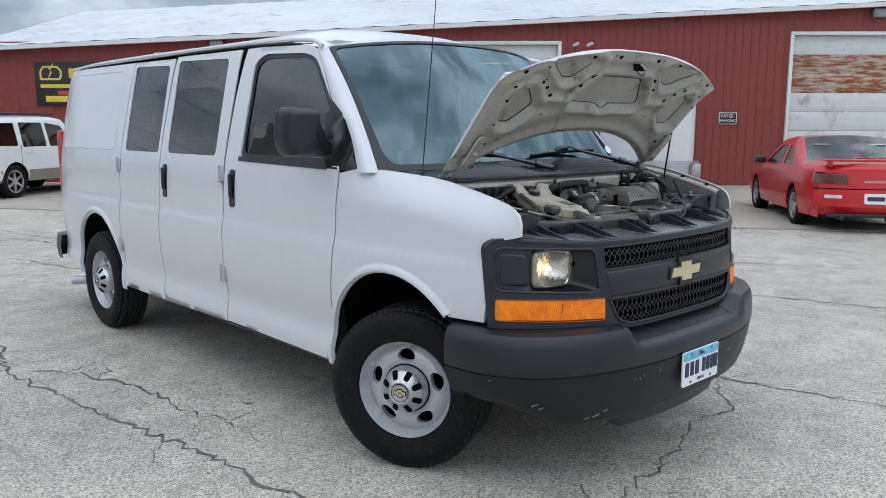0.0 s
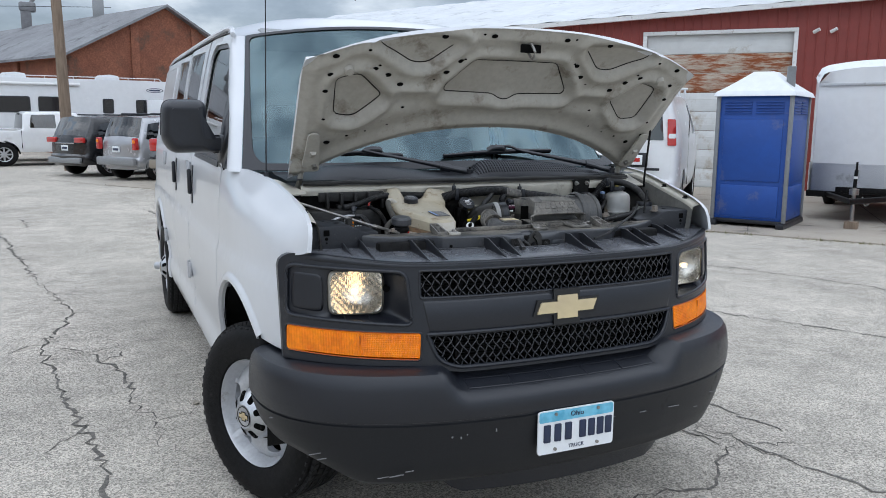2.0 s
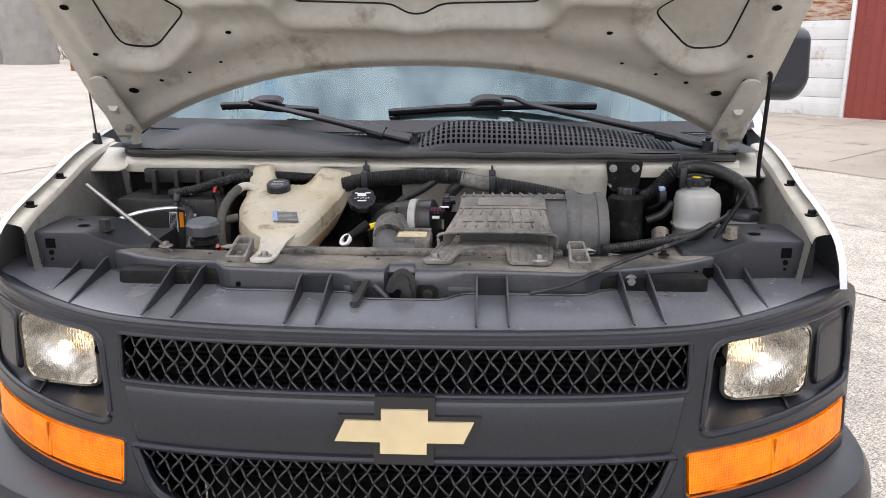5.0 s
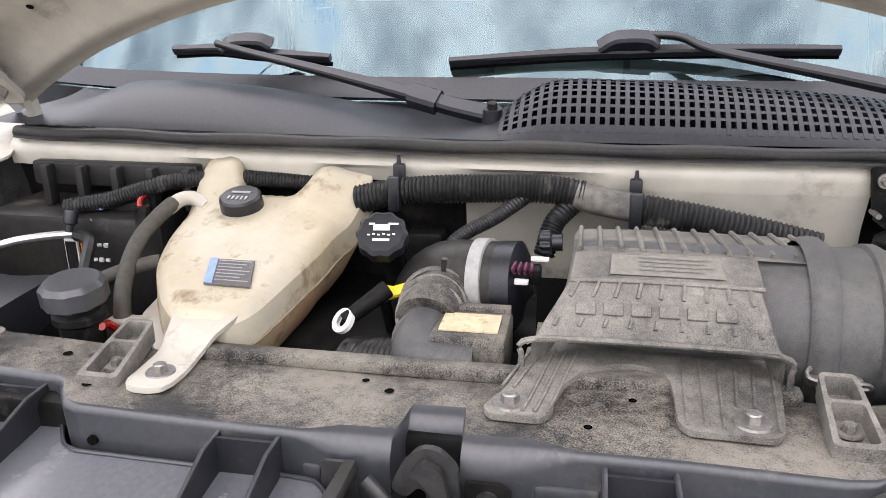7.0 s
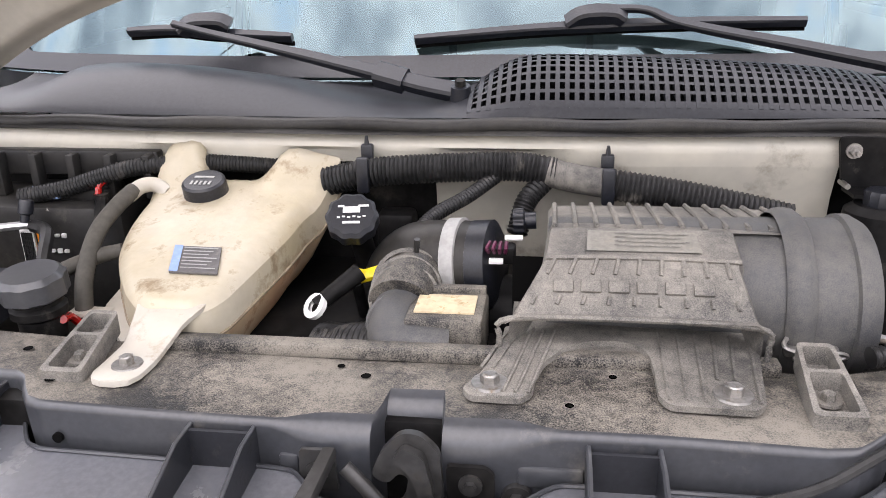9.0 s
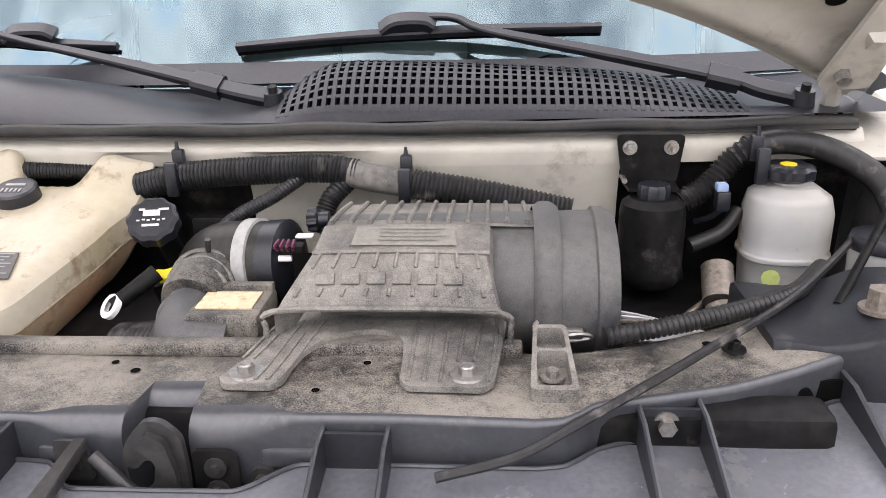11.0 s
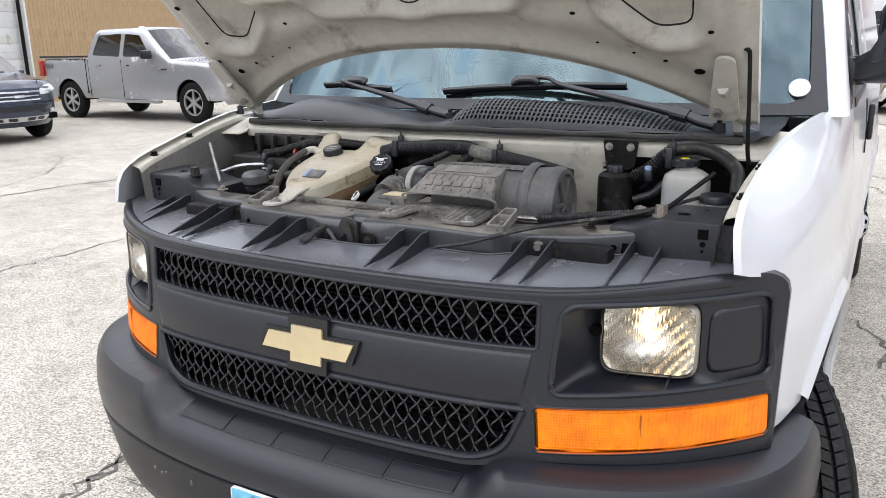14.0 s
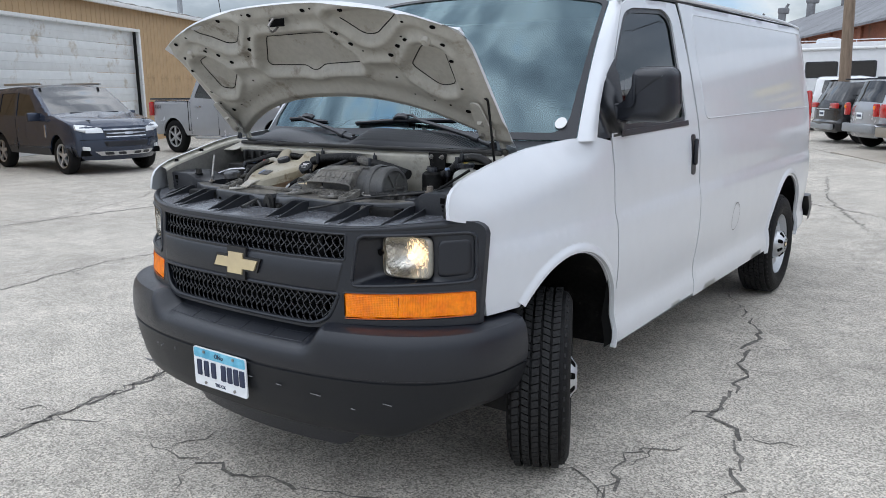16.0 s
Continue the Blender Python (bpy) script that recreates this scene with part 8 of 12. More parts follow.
bm = B()
surf(bm, 36, 4, lambda u, v: Vector((0.326 + 0.028 * v, 0.556 + (0.086 + 0.006 * math.sin(3.14 * v) ** 0.5) * math.cos(radians(-30 + 250 * u)), 1.170 + (0.086 + 0.006 * math.sin(3.14 * v) ** 0.5) * math.sin(radians(-30 + 250 * u)))))
part("barrel_band", bm, BARREL, air)
bm = B()
tube(bm, [(0.335, 0.476, 1.165), (0.325, 0.462, 1.155), (0.345, 0.458, 1.150), (0.375, 0.462, 1.150), (0.385, 0.468, 1.143), (0.36, 0.466, 1.140), (0.335, 0.464, 1.142)], 0.0025, seg=6)
box(bm, (0.352, 0.468, 1.148), (0.05, 0.010, 0.012), 0.003)
part("clip_wire", bm, ZINC, air, "wire spring clip")
bm = B()
lathe(bm, [(0.0, 0.0), (0.013, 0.0), (0.014, 0.003), (0.014, 0.012), (0.010, 0.014), (0.010, 0.026), (0.0, 0.026)], 64, pose(0.058, 0.622, 1.222, 0, 86), star=lambda a, i: 1 + (0.12 * math.cos(8 * a) if i in (1, 2, 3) else 0))
part("knurled_knob", bm, TRIM, air)

# wiring looms
bm = B()
tube(bm, [(-0.19, 0.715, 1.240), (-0.12, 0.712, 1.255), (-0.02, 0.712, 1.262), (0.06, 0.712, 1.264), (0.105, 0.710, 1.258)], 0.0195, seg=12, ribs=185, rib=0.13)
bay("wiring_loom", bm, HOSE, "thick corrugated black wiring loom")
bm = B()
tube(bm, [(0.095, 0.710, 1.259), (0.125, 0.708, 1.252), (0.165, 0.706, 1.246), (0.178, 0.706, 1.244)], 0.0185, seg=12)
bay("loom_wrap", bm, DUSTBOX, "taped loom section")
bm = B()
tube(bm, [(0.170, 0.706, 1.245), (0.24, 0.698, 1.237), (0.31, 0.688, 1.226), (0.38, 0.680, 1.212)], 0.0205, seg=12, ribs=185, rib=0.13)
bay("wiring_loom", bm, HOSE, "thick corrugated black wiring loom")
bm = B()
tube(bm, [(-0.61, 0.69, 1.218), (-0.55, 0.70, 1.228), (-0.50, 0.71, 1.243), (-0.45, 0.722, 1.254), (-0.36, 0.742, 1.256), (-0.24, 0.745, 1.250), (-0.16, 0.735, 1.240)], 0.0125, seg=10, ribs=210, rib=0.13)
bay("wiring_loom", bm, HOSE, "corrugated black wiring loom")
bm = B()
tube(bm, [(0.03, 0.705, 1.252), (0.0, 0.675, 1.236), (-0.035, 0.645, 1.222), (-0.05, 0.620, 1.210), (-0.035, 0.598, 1.203), (0.0, 0.588, 1.203), (0.035, 0.580, 1.202)], 0.0095, seg=10, ribs=230, rib=0.13)
bay("branch_loom", bm, HOSE, "thin corrugated branch loom")
bm = B()
tube(bm, [(0.09, 0.71, 1.245), (0.07, 0.69, 1.225), (0.06, 0.67, 1.19)], 0.014, seg=10, ribs=210, rib=0.13)
bay("branch_loom", bm, HOSE)
for x, z in ((0.169, 1.262), (-0.135, 1.272), (0.615, 1.285)):
    bm = B()
    box(bm, (x, 0.722, z), (0.016, 0.012, 0.034), 0.003)
    box(bm, (x, 0.690, z - 0.016), (0.016, 0.010, 0.046), 0.003)
    cyl(bm, (x, 0.72, z + 0.012), (x, 0.72, z + 0.028), 0.004, 0.002, seg=8)
    bay("loom_clip", bm, TRIM, "black plastic loom clip")

# driver side: canister, brake reservoir, hoses
can = new("black_canister")
can.parent = van
can["label"] = "black filter canister on a steel bracket"
bm = B()
lathe(bm, [(0.0, 1.226), (0.030, 1.228), (0.040, 1.220), (0.042, 1.205), (0.042, 1.135), (0.044, 1.130), (0.044, 1.122), (0.036, 1.112), (0.0, 1.108)], 32, pose(0.487, 0.700, 0))
part("canister_body", bm, ENGBLK, can)
bm = B()
lathe(bm, [(0.0, 0.018), (0.018, 0.018), (0.020, 0.014), (0.020, 0.0)], 24, pose(0.487, 0.700, 1.227), star=lambda a, i: 1 + 0.05 * math.cos(12 * a))
part("canister_cap", bm, TRIM, can)
bm = B()
slab(bm, rounded([(0.452, 1.236), (0.522, 1.236), (0.530, 1.300), (0.442, 1.300)], 0.008), lambda a, b, h: Vector((a, 0.738 + h, b)), -0.003, 0.003)
slab(bm, [(0.455, 0.70), (0.518, 0.70), (0.520, 0.738), (0.453, 0.738)], lambda a, b, h: Vector((a, b, 1.236 + h)), -0.002, 0.002)
part("canister_bracket", bm, ENGBLK, can)
bm = B()
for x in (0.459, 0.512):
    cyl(bm, (x, 0.736, 1.284), (x, 0.722, 1.284), 0.0065, seg=6)
    cyl(bm, (x, 0.734, 1.284), (x, 0.731, 1.284), 0.0095, seg=14)
    cyl(bm, (x, 0.723, 1.284), (x, 0.714, 1.284), 0.0028, seg=8)
split_part("bracket_nut", bm, ZINC, can)
bm = B()
box(bm, (0.568, 0.690, 1.243), (0.014, 0.016, 0.010), 0.002)
con = bay("hose_connector", bm, LABELBLUE, "faded blue quick connector")
bm = B()
box(bm, (0.570, 0.690, 1.226), (0.017, 0.020, 0.026), 0.003)
tube(bm, [(0.570, 0.690, 1.214), (0.560, 0.700, 1.200), (0.545, 0.715, 1.190)], 0.004, seg=8)
bay("connector_body", bm, TRIM, "", con)
for k in range(3):
    bm = B()
    tube(bm, [(0.440, 0.615 + 0.007 * k, 1.092 + 0.003 * k), (0.470, 0.600 + 0.007 * k, 1.098), (0.505, 0.575 + 0.007 * k, 1.098), (0.560, 0.560 + 0.006 * k, 1.090)], 0.0032, seg=8)
    bay("brake_pipe", bm, ALU if k else DULLSTEEL, "thin bare metal brake pipe")
bm = B()
cyl(bm, (0.505, 0.618, 1.086), (0.584, 0.668, 1.122), 0.0042, seg=10)
bay("support_rod", bm, DULLSTEEL, "dull brown steel rod")
bm = B()
cyl(bm, (0.452, 0.742, 1.244), (0.452, 0.715, 1.244), 0.0035, seg=8)
bay("firewall_stud", bm, ZINC, "")
res = new("brake_reservoir")
res.parent = van
res["label"] = "milky white brake fluid reservoir with a black cap"
bm = B()


def jar(u, v):
    a = 2 * math.pi * u
    prof = [(0.0, 1.066), (0.036, 1.068), (0.047, 1.082), (0.051, 1.150), (0.0545, 1.153), (0.0545, 1.158), (0.052, 1.161), (0.052, 1.212), (0.047, 1.232), (0.032, 1.243), (0.022, 1.246), (0.022, 1.254)]
    j = v * (len(prof) - 1)
    k = min(int(j), len(prof) - 2)
    t = j - k
    r, z = prof[k][0] + (prof[k + 1][0] - prof[k][0]) * t, prof[k][1] + (prof[k + 1][1] - prof[k][1]) * t
    return Vector((0.655 + r * math.copysign(abs(math.cos(a)) ** 0.75, math.cos(a)) * 1.02, 0.700 + r * 0.95 * math.copysign(abs(math.sin(a)) ** 0.75, math.sin(a)), z))


surf(bm, 40, 33, jar, close_u=True)
part("reservoir_body", bm, TANKW, res, smooth=50)
bm = B()
lathe(bm, [(0.0, 0.019), (0.027, 0.019), (0.032, 0.015), (0.032, 0.004), (0.025, 0.0)], 48, pose(0.650, 0.700, 1.250), star=lambda a, i: 1 + 0.05 * math.cos(10 * a))
part("reservoir_cap", bm, TRIM, res, "black reservoir cap")
bm = B()
lathe(bm, [(0.0, 0.0202), (0.010, 0.0202), (0.010, 0.019)], 20, pose(0.650, 0.700, 1.250))
part("cap_mark", bm, YEL, res)
bm = B()
lathe(bm, [(0.0, 0.0), (0.011, 0.0), (0.011, -0.002)], 24, pose(0.628, 0.6515, 1.135, 84, 0, -14))
part("green_dot", bm, mat("pale_green_sticker", (0.42, 0.50, 0.16), 0.5, grain=0.1, grain_scale=90), res, "round pale green sticker")
bm = B()
box(bm, (0.65, 0.70, 1.085), (0.05, 0.12, 0.04), 0.01)
cyl(bm, (0.65, 0.62, 1.075), (0.65, 0.78, 1.075), 0.026, seg=16)
part("master_cylinder", bm, ALU, res)
bm = B()
lathe(bm, [(0.0, 1.205), (0.033, 1.205), (0.036, 1.198), (0.036, 1.188), (0.034, 1.188)], 28, pose(0.738, 0.62, 0))
fluid = bay("fluid_cup", bm, TRIM, "small white cup with a black lid")
bm = B()
lathe(bm, [(0.034, 1.188), (0.032, 1.12), (0.0, 1.12)], 28, pose(0.738, 0.62, 0))
bay("cup_body", bm, TANKW, "", fluid)
for pts, r, rb in (([(0.525, 0.715, 1.215), (0.56, 0.725, 1.235), (0.59, 0.735, 1.265), (0.615, 0.735, 1.285)], 0.017, 130), ([(0.605, 0.735, 1.282), (0.66, 0.745, 1.288), (0.72, 0.735, 1.275), (0.765, 0.70, 1.245), (0.775, 0.65, 1.20)], 0.016, 0), ([(0.395, 0.440, 1.158), (0.46, 0.455, 1.163), (0.54, 0.485, 1.168), (0.61, 0.525, 1.172), (0.66, 0.585, 1.178)], 0.0105, 160), ([(0.535, 0.69, 1.165), (0.575, 0.70, 1.18), (0.60, 0.715, 1.205)], 0.010, 0)):
    bm = B()
    tube(bm, pts, r, seg=10, ribs=rb, rib=0.2)
    bay("bay_hose", bm, HOSE, "black engine bay hose")
bm = B()
tube(bm, [(0.235, 0.262, 1.116), (0.30, 0.275, 1.128), (0.35, 0.300, 1.142), (0.42, 0.345, 1.158), (0.476, 0.392, 1.164), (0.586, 0.492, 1.172), (0.66, 0.57, 1.186), (0.72, 0.64, 1.20)], 0.0045, seg=8)
bay("hood_release_cable", bm, HOSE, "thin black hood release cable")
bm = B()
cyl(bm, (0.565, 0.665, 1.145), (0.560, 0.625, 1.115), 0.020, seg=20)
lathe(bm, [(0.0, 0.0), (0.017, 0.0), (0.019, 0.003), (0.019, 0.008)], 20, pose(0.5595, 0.621, 1.112, 130, 0, 8))
bay("pressure_sensor", bm, DULLSTEEL, "dull metal pressure sensor with a label")
bm = B()
for k in range(3):
    tube(bm, [(0.43 + 0.01 * k, 0.49, 1.13), (0.50, 0.52 - 0.008 * k, 1.12 + 0.004 * k), (0.58, 0.56, 1.10)], 0.004, seg=6)
split_part("metal_pipe", bm, ALU, van, "thin metal pipe")

# wipers
for arm, hub, blade in (
        ([(-0.023, 0.815, 1.340), (-0.085, 0.826, 1.350), (-0.150, 0.841, 1.364), (-0.290, 0.870, 1.392), (-0.405, 0.891, 1.414), (-0.464, 0.902, 1.427)], (-0.023, 0.812, 1.326), [(-0.545, 0.920, 1.414), (-0.47, 0.920, 1.417), (-0.415, 0.915, 1.412), (-0.34, 0.912, 1.408), (-0.284, 0.910, 1.405)]),
        ([(0.700, 0.818, 1.334), (0.650, 0.827, 1.344), (0.600, 0.841, 1.358), (0.430, 0.871, 1.391), (0.276, 0.896, 1.420), (0.225, 0.912, 1.438), (0.170, 0.916, 1.440)], (0.700, 0.816, 1.320), [(-0.100, 0.905, 1.401), (0.05, 0.915, 1.412), (0.16, 0.920, 1.417), (0.30, 0.923, 1.420), (0.44, 0.922, 1.420)])):
    w = new("wiper")
    w.parent = van
    w["label"] = "black windscreen wiper at rest"
    def flat_bar(bm, pts, wide, tall):
        """A bar of rectangular section along points; wide(t), tall(t)."""
        path = smooth_path(pts, 6)
        prev = None
        for i, p in enumerate(path):
            d = (path[min(i + 1, len(path) - 1)] - path[max(i - 1, 0)]).normalized()
            side = d.cross(Vector((0, -0.67, 0.74))).normalized()
            up = side.cross(d)
            t = i / (len(path) - 1)
            a, b = wide(t) / 2, tall(t) / 2
            q = [bm.verts.new(p + side * x * a + up * y * b) for x, y in ((-1, -1), (1, -1), (1, 0.55), (0.7, 1), (-0.7, 1), (-1, 0.55))]
            if prev:
                for k in range(6):
                    bm.faces.new((prev[k], prev[(k + 1) % 6], q[(k + 1) % 6], q[k]))
            else:
                bm.faces.new(q)
            prev = q
        bm.faces.new(prev[::-1])
    bm = B()
    flat_bar(bm, arm, lambda t: 0.026 - 0.016 * step01(0.0, 0.9, t), lambda t: 0.016 - 0.008 * step01(0.2, 0.8, t))
    cyl(bm, hub, Vector(hub) + Vector((0, -0.006, 0.024)), 0.016, 0.013, seg=16)
    arm_part = part("wiper_arm", bm, TRIM, w, smooth=30)
    k = smooth_path(arm, 6)
    bm = B()
    m_ = k[len(k) // 3]
    d = (k[len(k) // 3 + 1] - k[len(k) // 3 - 1]).normalized()
    flat_bar(bm, [m_ - d * 0.022, m_, m_ + d * 0.022], lambda t: 0.032, lambda t: 0.022)
    part("arm_knuckle", bm, TRIM, arm_part, smooth=30)
    bm = B()
    cyl(bm, Vector(hub) + Vector((0, -0.006, 0.022)), Vector(hub) + Vector((0, -0.009, 0.032)), 0.007, seg=6)
    part("arm_nut", bm, ENGBLK, arm_part)
    bm = B()
    flat_bar(bm, blade, lambda t: 0.016 - 0.006 * abs(2 * t - 1), lambda t: 0.012)
    blade_part = part("wiper_blade", bm, TRIM, w, smooth=30)
    bm = B()
    tube(bm, [Vector(p) + Vector((0, 0.008, -0.010)) for p in blade], 0.0038, seg=6)
    part("rubber_edge", bm, VOID, blade_part)
    mid = smooth_path(blade, 6)[len(smooth_path(blade, 6)) // 2]
    bm = B()
    flat_bar(bm, [mid + Vector((-0.042, 0.0, 0.004)), mid + Vector((-0.02, -0.006, 0.016)), mid + Vector((0.02, -0.006, 0.017)), mid + Vector((0.036, -0.003, 0.010))], lambda t: 0.024, lambda t: 0.018)
    part("blade_clip", bm, TRIM, blade_part, smooth=30)

# ---- buildings round the lot ----
def sheet_metal(name, color, rust=None, amount=-0.05, rough=0.5):
    return mat(name, color, rough, grain=0.05, grain_scale=3.0, color2=tuple(c * 0.86 for c in color), blotch=0.7, dirt=rust or tuple(c * 0.55 for c in color), dirt_amount=amount, dirt_scale=1.3)


REDMETAL = sheet_metal("red_painted_siding", (0.2494, 0.0430, 0.0327))
TANMETAL = sheet_metal("tan_painted_siding", (0.46, 0.31, 0.165))
ROOFMETAL = sheet_metal("pale_galvanised_roof", (0.62, 0.64, 0.66), (0.42, 0.43, 0.44), 0.0, 0.42)
DOORWHITE = mat("white_overhead_door", (0.66, 0.67, 0.66), 0.5, grain=0.04, grain_scale=4, dirt=(0.42, 0.36, 0.28), dirt_amount=-0.02, dirt_scale=1.5)
RUSTY = mat("rusted_door_panel", (0.50, 0.44, 0.36), 0.75, grain=0.1, grain_scale=20, color2=(0.30, 0.10, 0.035), blotch=2.2, dirt=(0.26, 0.075, 0.025), dirt_amount=0.35, dirt_scale=2.2, stretch=(1, 1, 6))
TRIMWHITE = mat("white_trim", (0.72, 0.72, 0.71), 0.5, grain=0.03, grain_scale=9, dirt=(0.45, 0.42, 0.38), dirt_amount=-0.05)
GREYMETAL = mat("grey_lamp_metal", (0.30, 0.31, 0.32), 0.45, metal=0.4, grain=0.06, grain_scale=30)
BRICK = mat("old_red_brick", (0.27, 0.105, 0.060), 0.9, grain=0.22, grain_scale=14, color2=(0.20, 0.075, 0.045), blotch=1.2, dirt=(0.12, 0.075, 0.055), dirt_amount=0.0, dirt_scale=0.8)
SLATE = mat("weathered_roof", (0.23, 0.235, 0.245), 0.8, grain=0.12, grain_scale=6, color2=(0.16, 0.16, 0.17), blotch=0.5, dirt=(0.11, 0.11, 0.115), dirt_amount=0.0, dirt_scale=0.7)
WOODPOLE = mat("weathered_pole_wood", (0.22, 0.165, 0.12), 0.9, grain=0.2, grain_scale=18, stretch=(1, 1, 0.1), dirt=(0.10, 0.08, 0.065), dirt_amount=0.0, dirt_scale=6)
SIGNBLACK = mat("black_sign_board", (0.02, 0.02, 0.02), 0.5, grain=0.1, grain_scale=10)
SIGNYEL = mat("yellow_sign_paint", (0.75, 0.55, 0.06), 0.5, grain=0.05, grain_scale=10)
SIGNRED = mat("red_sign_paint", (0.50, 0.05, 0.04), 0.5)
BLUEPLAST = mat("blue_moulded_plastic", (0.012, 0.070, 0.33), 0.42, grain=0.06, grain_scale=12, color2=(0.010, 0.055, 0.26), blotch=1.5, dirt=(0.10, 0.12, 0.25), dirt_amount=-0.1, dirt_scale=3)
GREYPLAST = mat("grey_plastic", (0.20, 0.21, 0.22), 0.5, grain=0.06, grain_scale=20)
WHITEPLAST = mat("white_plastic_roof", (0.72, 0.74, 0.76), 0.5, grain=0.03, grain_scale=8)
DIAMOND = mat("diamond_plate_aluminium", (0.55, 0.56, 0.58), 0.32, metal=0.85, grain=0.15, grain_scale=70, bump=0.6, bump_scale=90, dirt=(0.35, 0.35, 0.35), dirt_amount=0.0, dirt_scale=3)
WEED = mat("dry_weeds", (0.16, 0.15, 0.06), 0.9, grain=0.3, grain_scale=40)
BARK = mat("dark_bark", (0.09, 0.07, 0.055), 0.95, grain=0.2, grain_scale=20)
NEEDLE = mat("dark_evergreen", (0.030, 0.045, 0.026), 0.9, grain=0.35, grain_scale=3, color2=(0.055, 0.06, 0.03), blotch=1.0)
TWIG = mat("bare_twigs", (0.17, 0.13, 0.10), 0.95, grain=0.2, grain_scale=5)

# red metal building: a local frame, x along its front, y towards the lot, z up
FD = Vector((-0.7057, 0.7085, 0)).normalized()
FN = Vector((-0.7085, -0.7057, 0)).normalized()
FR = Matrix(((FD.x, FN.x, 0, 17.196), (FD.y, FN.y, 0, 8.478), (0, 0, 1, 0), (0, 0, 0, 1)))


def eave(sx):
    return 4.595 - 0.047 * sx


S0, S1 = -16.0, 20.54
DOORS = [(-5.35, -1.30, 3.96), (4.82, 8.22, 3.72), (12.50, 15.60, 3.42)]
red = thing("wall_red_building", "long red metal-sided workshop with a pale metal roof", "building")
red["kind"] = "structure"


def rib_panel(w, h0, h1, pitch=0.23, rib=0.014):
    """Ribbed siding of a width, its top running from h0 to h1."""
    bm = B()
    n = max(1, round(w / pitch))
    prof = []
    for k in range(n):
        x = w * k / n
        prof += [(x, 0.0), (x + w / n - 0.055, 0.0), (x + w / n - 0.042, rib), (x + w / n - 0.018, rib), (x + w / n - 0.005, 0.0)]
    prof.append((w, 0.0))
    lo = [bm.verts.new((x, y, 0)) for x, y in prof]
    hi = [bm.verts.new((x, y, h0 + (h1 - h0) * x / w)) for x, y in prof]
    for k in range(len(prof) - 1):
        bm.faces.new((lo[k], lo[k + 1], hi[k + 1], hi[k]))
    return bm


def siding(parent, frame_m, a, b, ztop, zbot=0.0, material=None, width=0.92):
    n = max(1, round((b - a) / width))
    for k in range(n):
        x0, x1 = a + (b - a) * k / n, a + (b - a) * (k + 1) / n
        bm = rib_panel(x1 - x0, ztop(x0) - zbot, ztop(x1) - zbot)
        part("panel", bm, material, parent, smooth=0, m=frame_m @ Matrix.Translation((x0, 0, zbot)))


edges = [S0] + [v for d in DOORS for v in d[:2]] + [S1]
for a, b in zip(edges[::2], edges[1::2]):
    siding(red, FR, a, b, eave, 0.0, REDMETAL)
for a, b, top in DOORS:
    siding(red, FR, a, b, eave, top, REDMETAL)
bm = B()
for a, b in zip(edges[::2], edges[1::2]):
    box(bm, ((a + b) / 2, -0.10, 1.9), (b - a, 0.14, 3.8), 0, FR)
box(bm, (S1 - 0.07, -7.0, 1.8), (0.14, 14.0, 3.6), 0, FR)
box(bm, ((S0 + S1) / 2, -14.0, 1.8), (S1 - S0, 0.14, 3.6), 0, FR)
part("wall_core", bm, REDMETAL, red, smooth=0)
bm = B()
for sgn, y0, y1 in ((1, 0.30, -7.0), (-1, -14.3, -7.0)):
    n = 120
    rows = []
    for k in range(n + 1):
        x = S0 - 0.3 + (S1 - S0 + 0.6) * k / n
        up = 0.022 if k % 3 == 0 else 0.0
        rows.append((bm.verts.new(FR @ Vector((x, y0, eave(x) + up))), bm.verts.new(FR @ Vector((x, y1, eave(x) + 1.95 + up)))))
    for p, q in zip(rows, rows[1:]):
        bm.faces.new((p[0], q[0], q[1], p[1]))
part("roof", bm, ROOFMETAL, red, "pale ribbed metal roof", smooth=0)
bm = B()
vs = [FR @ Vector(p) for p in ((S1 + 0.02, 0.0, eave(S1) - 0.05), (S1 + 0.02, -7.0, eave(S1) + 1.88), (S1 + 0.02, -14.0, eave(S1) - 0.05))]
bm.faces.new([bm.verts.new(v) for v in vs])
part("gable", bm, REDMETAL, red, smooth=0)
bm = B()


def bar(bm, a, b, dy, dz, w, h):
    """A straight trim from a to b along the front, at an offset."""
    vs = []
    for x in (a, b):
        for y, z in ((0, 0), (w, 0), (w, h), (0, h)):
            vs.append(bm.verts.new(FR @ Vector((x, dy + y, dz(x) + z))))
    for ids in ((0, 1, 5, 4), (1, 2, 6, 5), (2, 3, 7, 6), (3, 0, 4, 7), (0, 3, 2, 1), (4, 5, 6, 7)):
        bm.faces.new([vs[i] for i in ids])


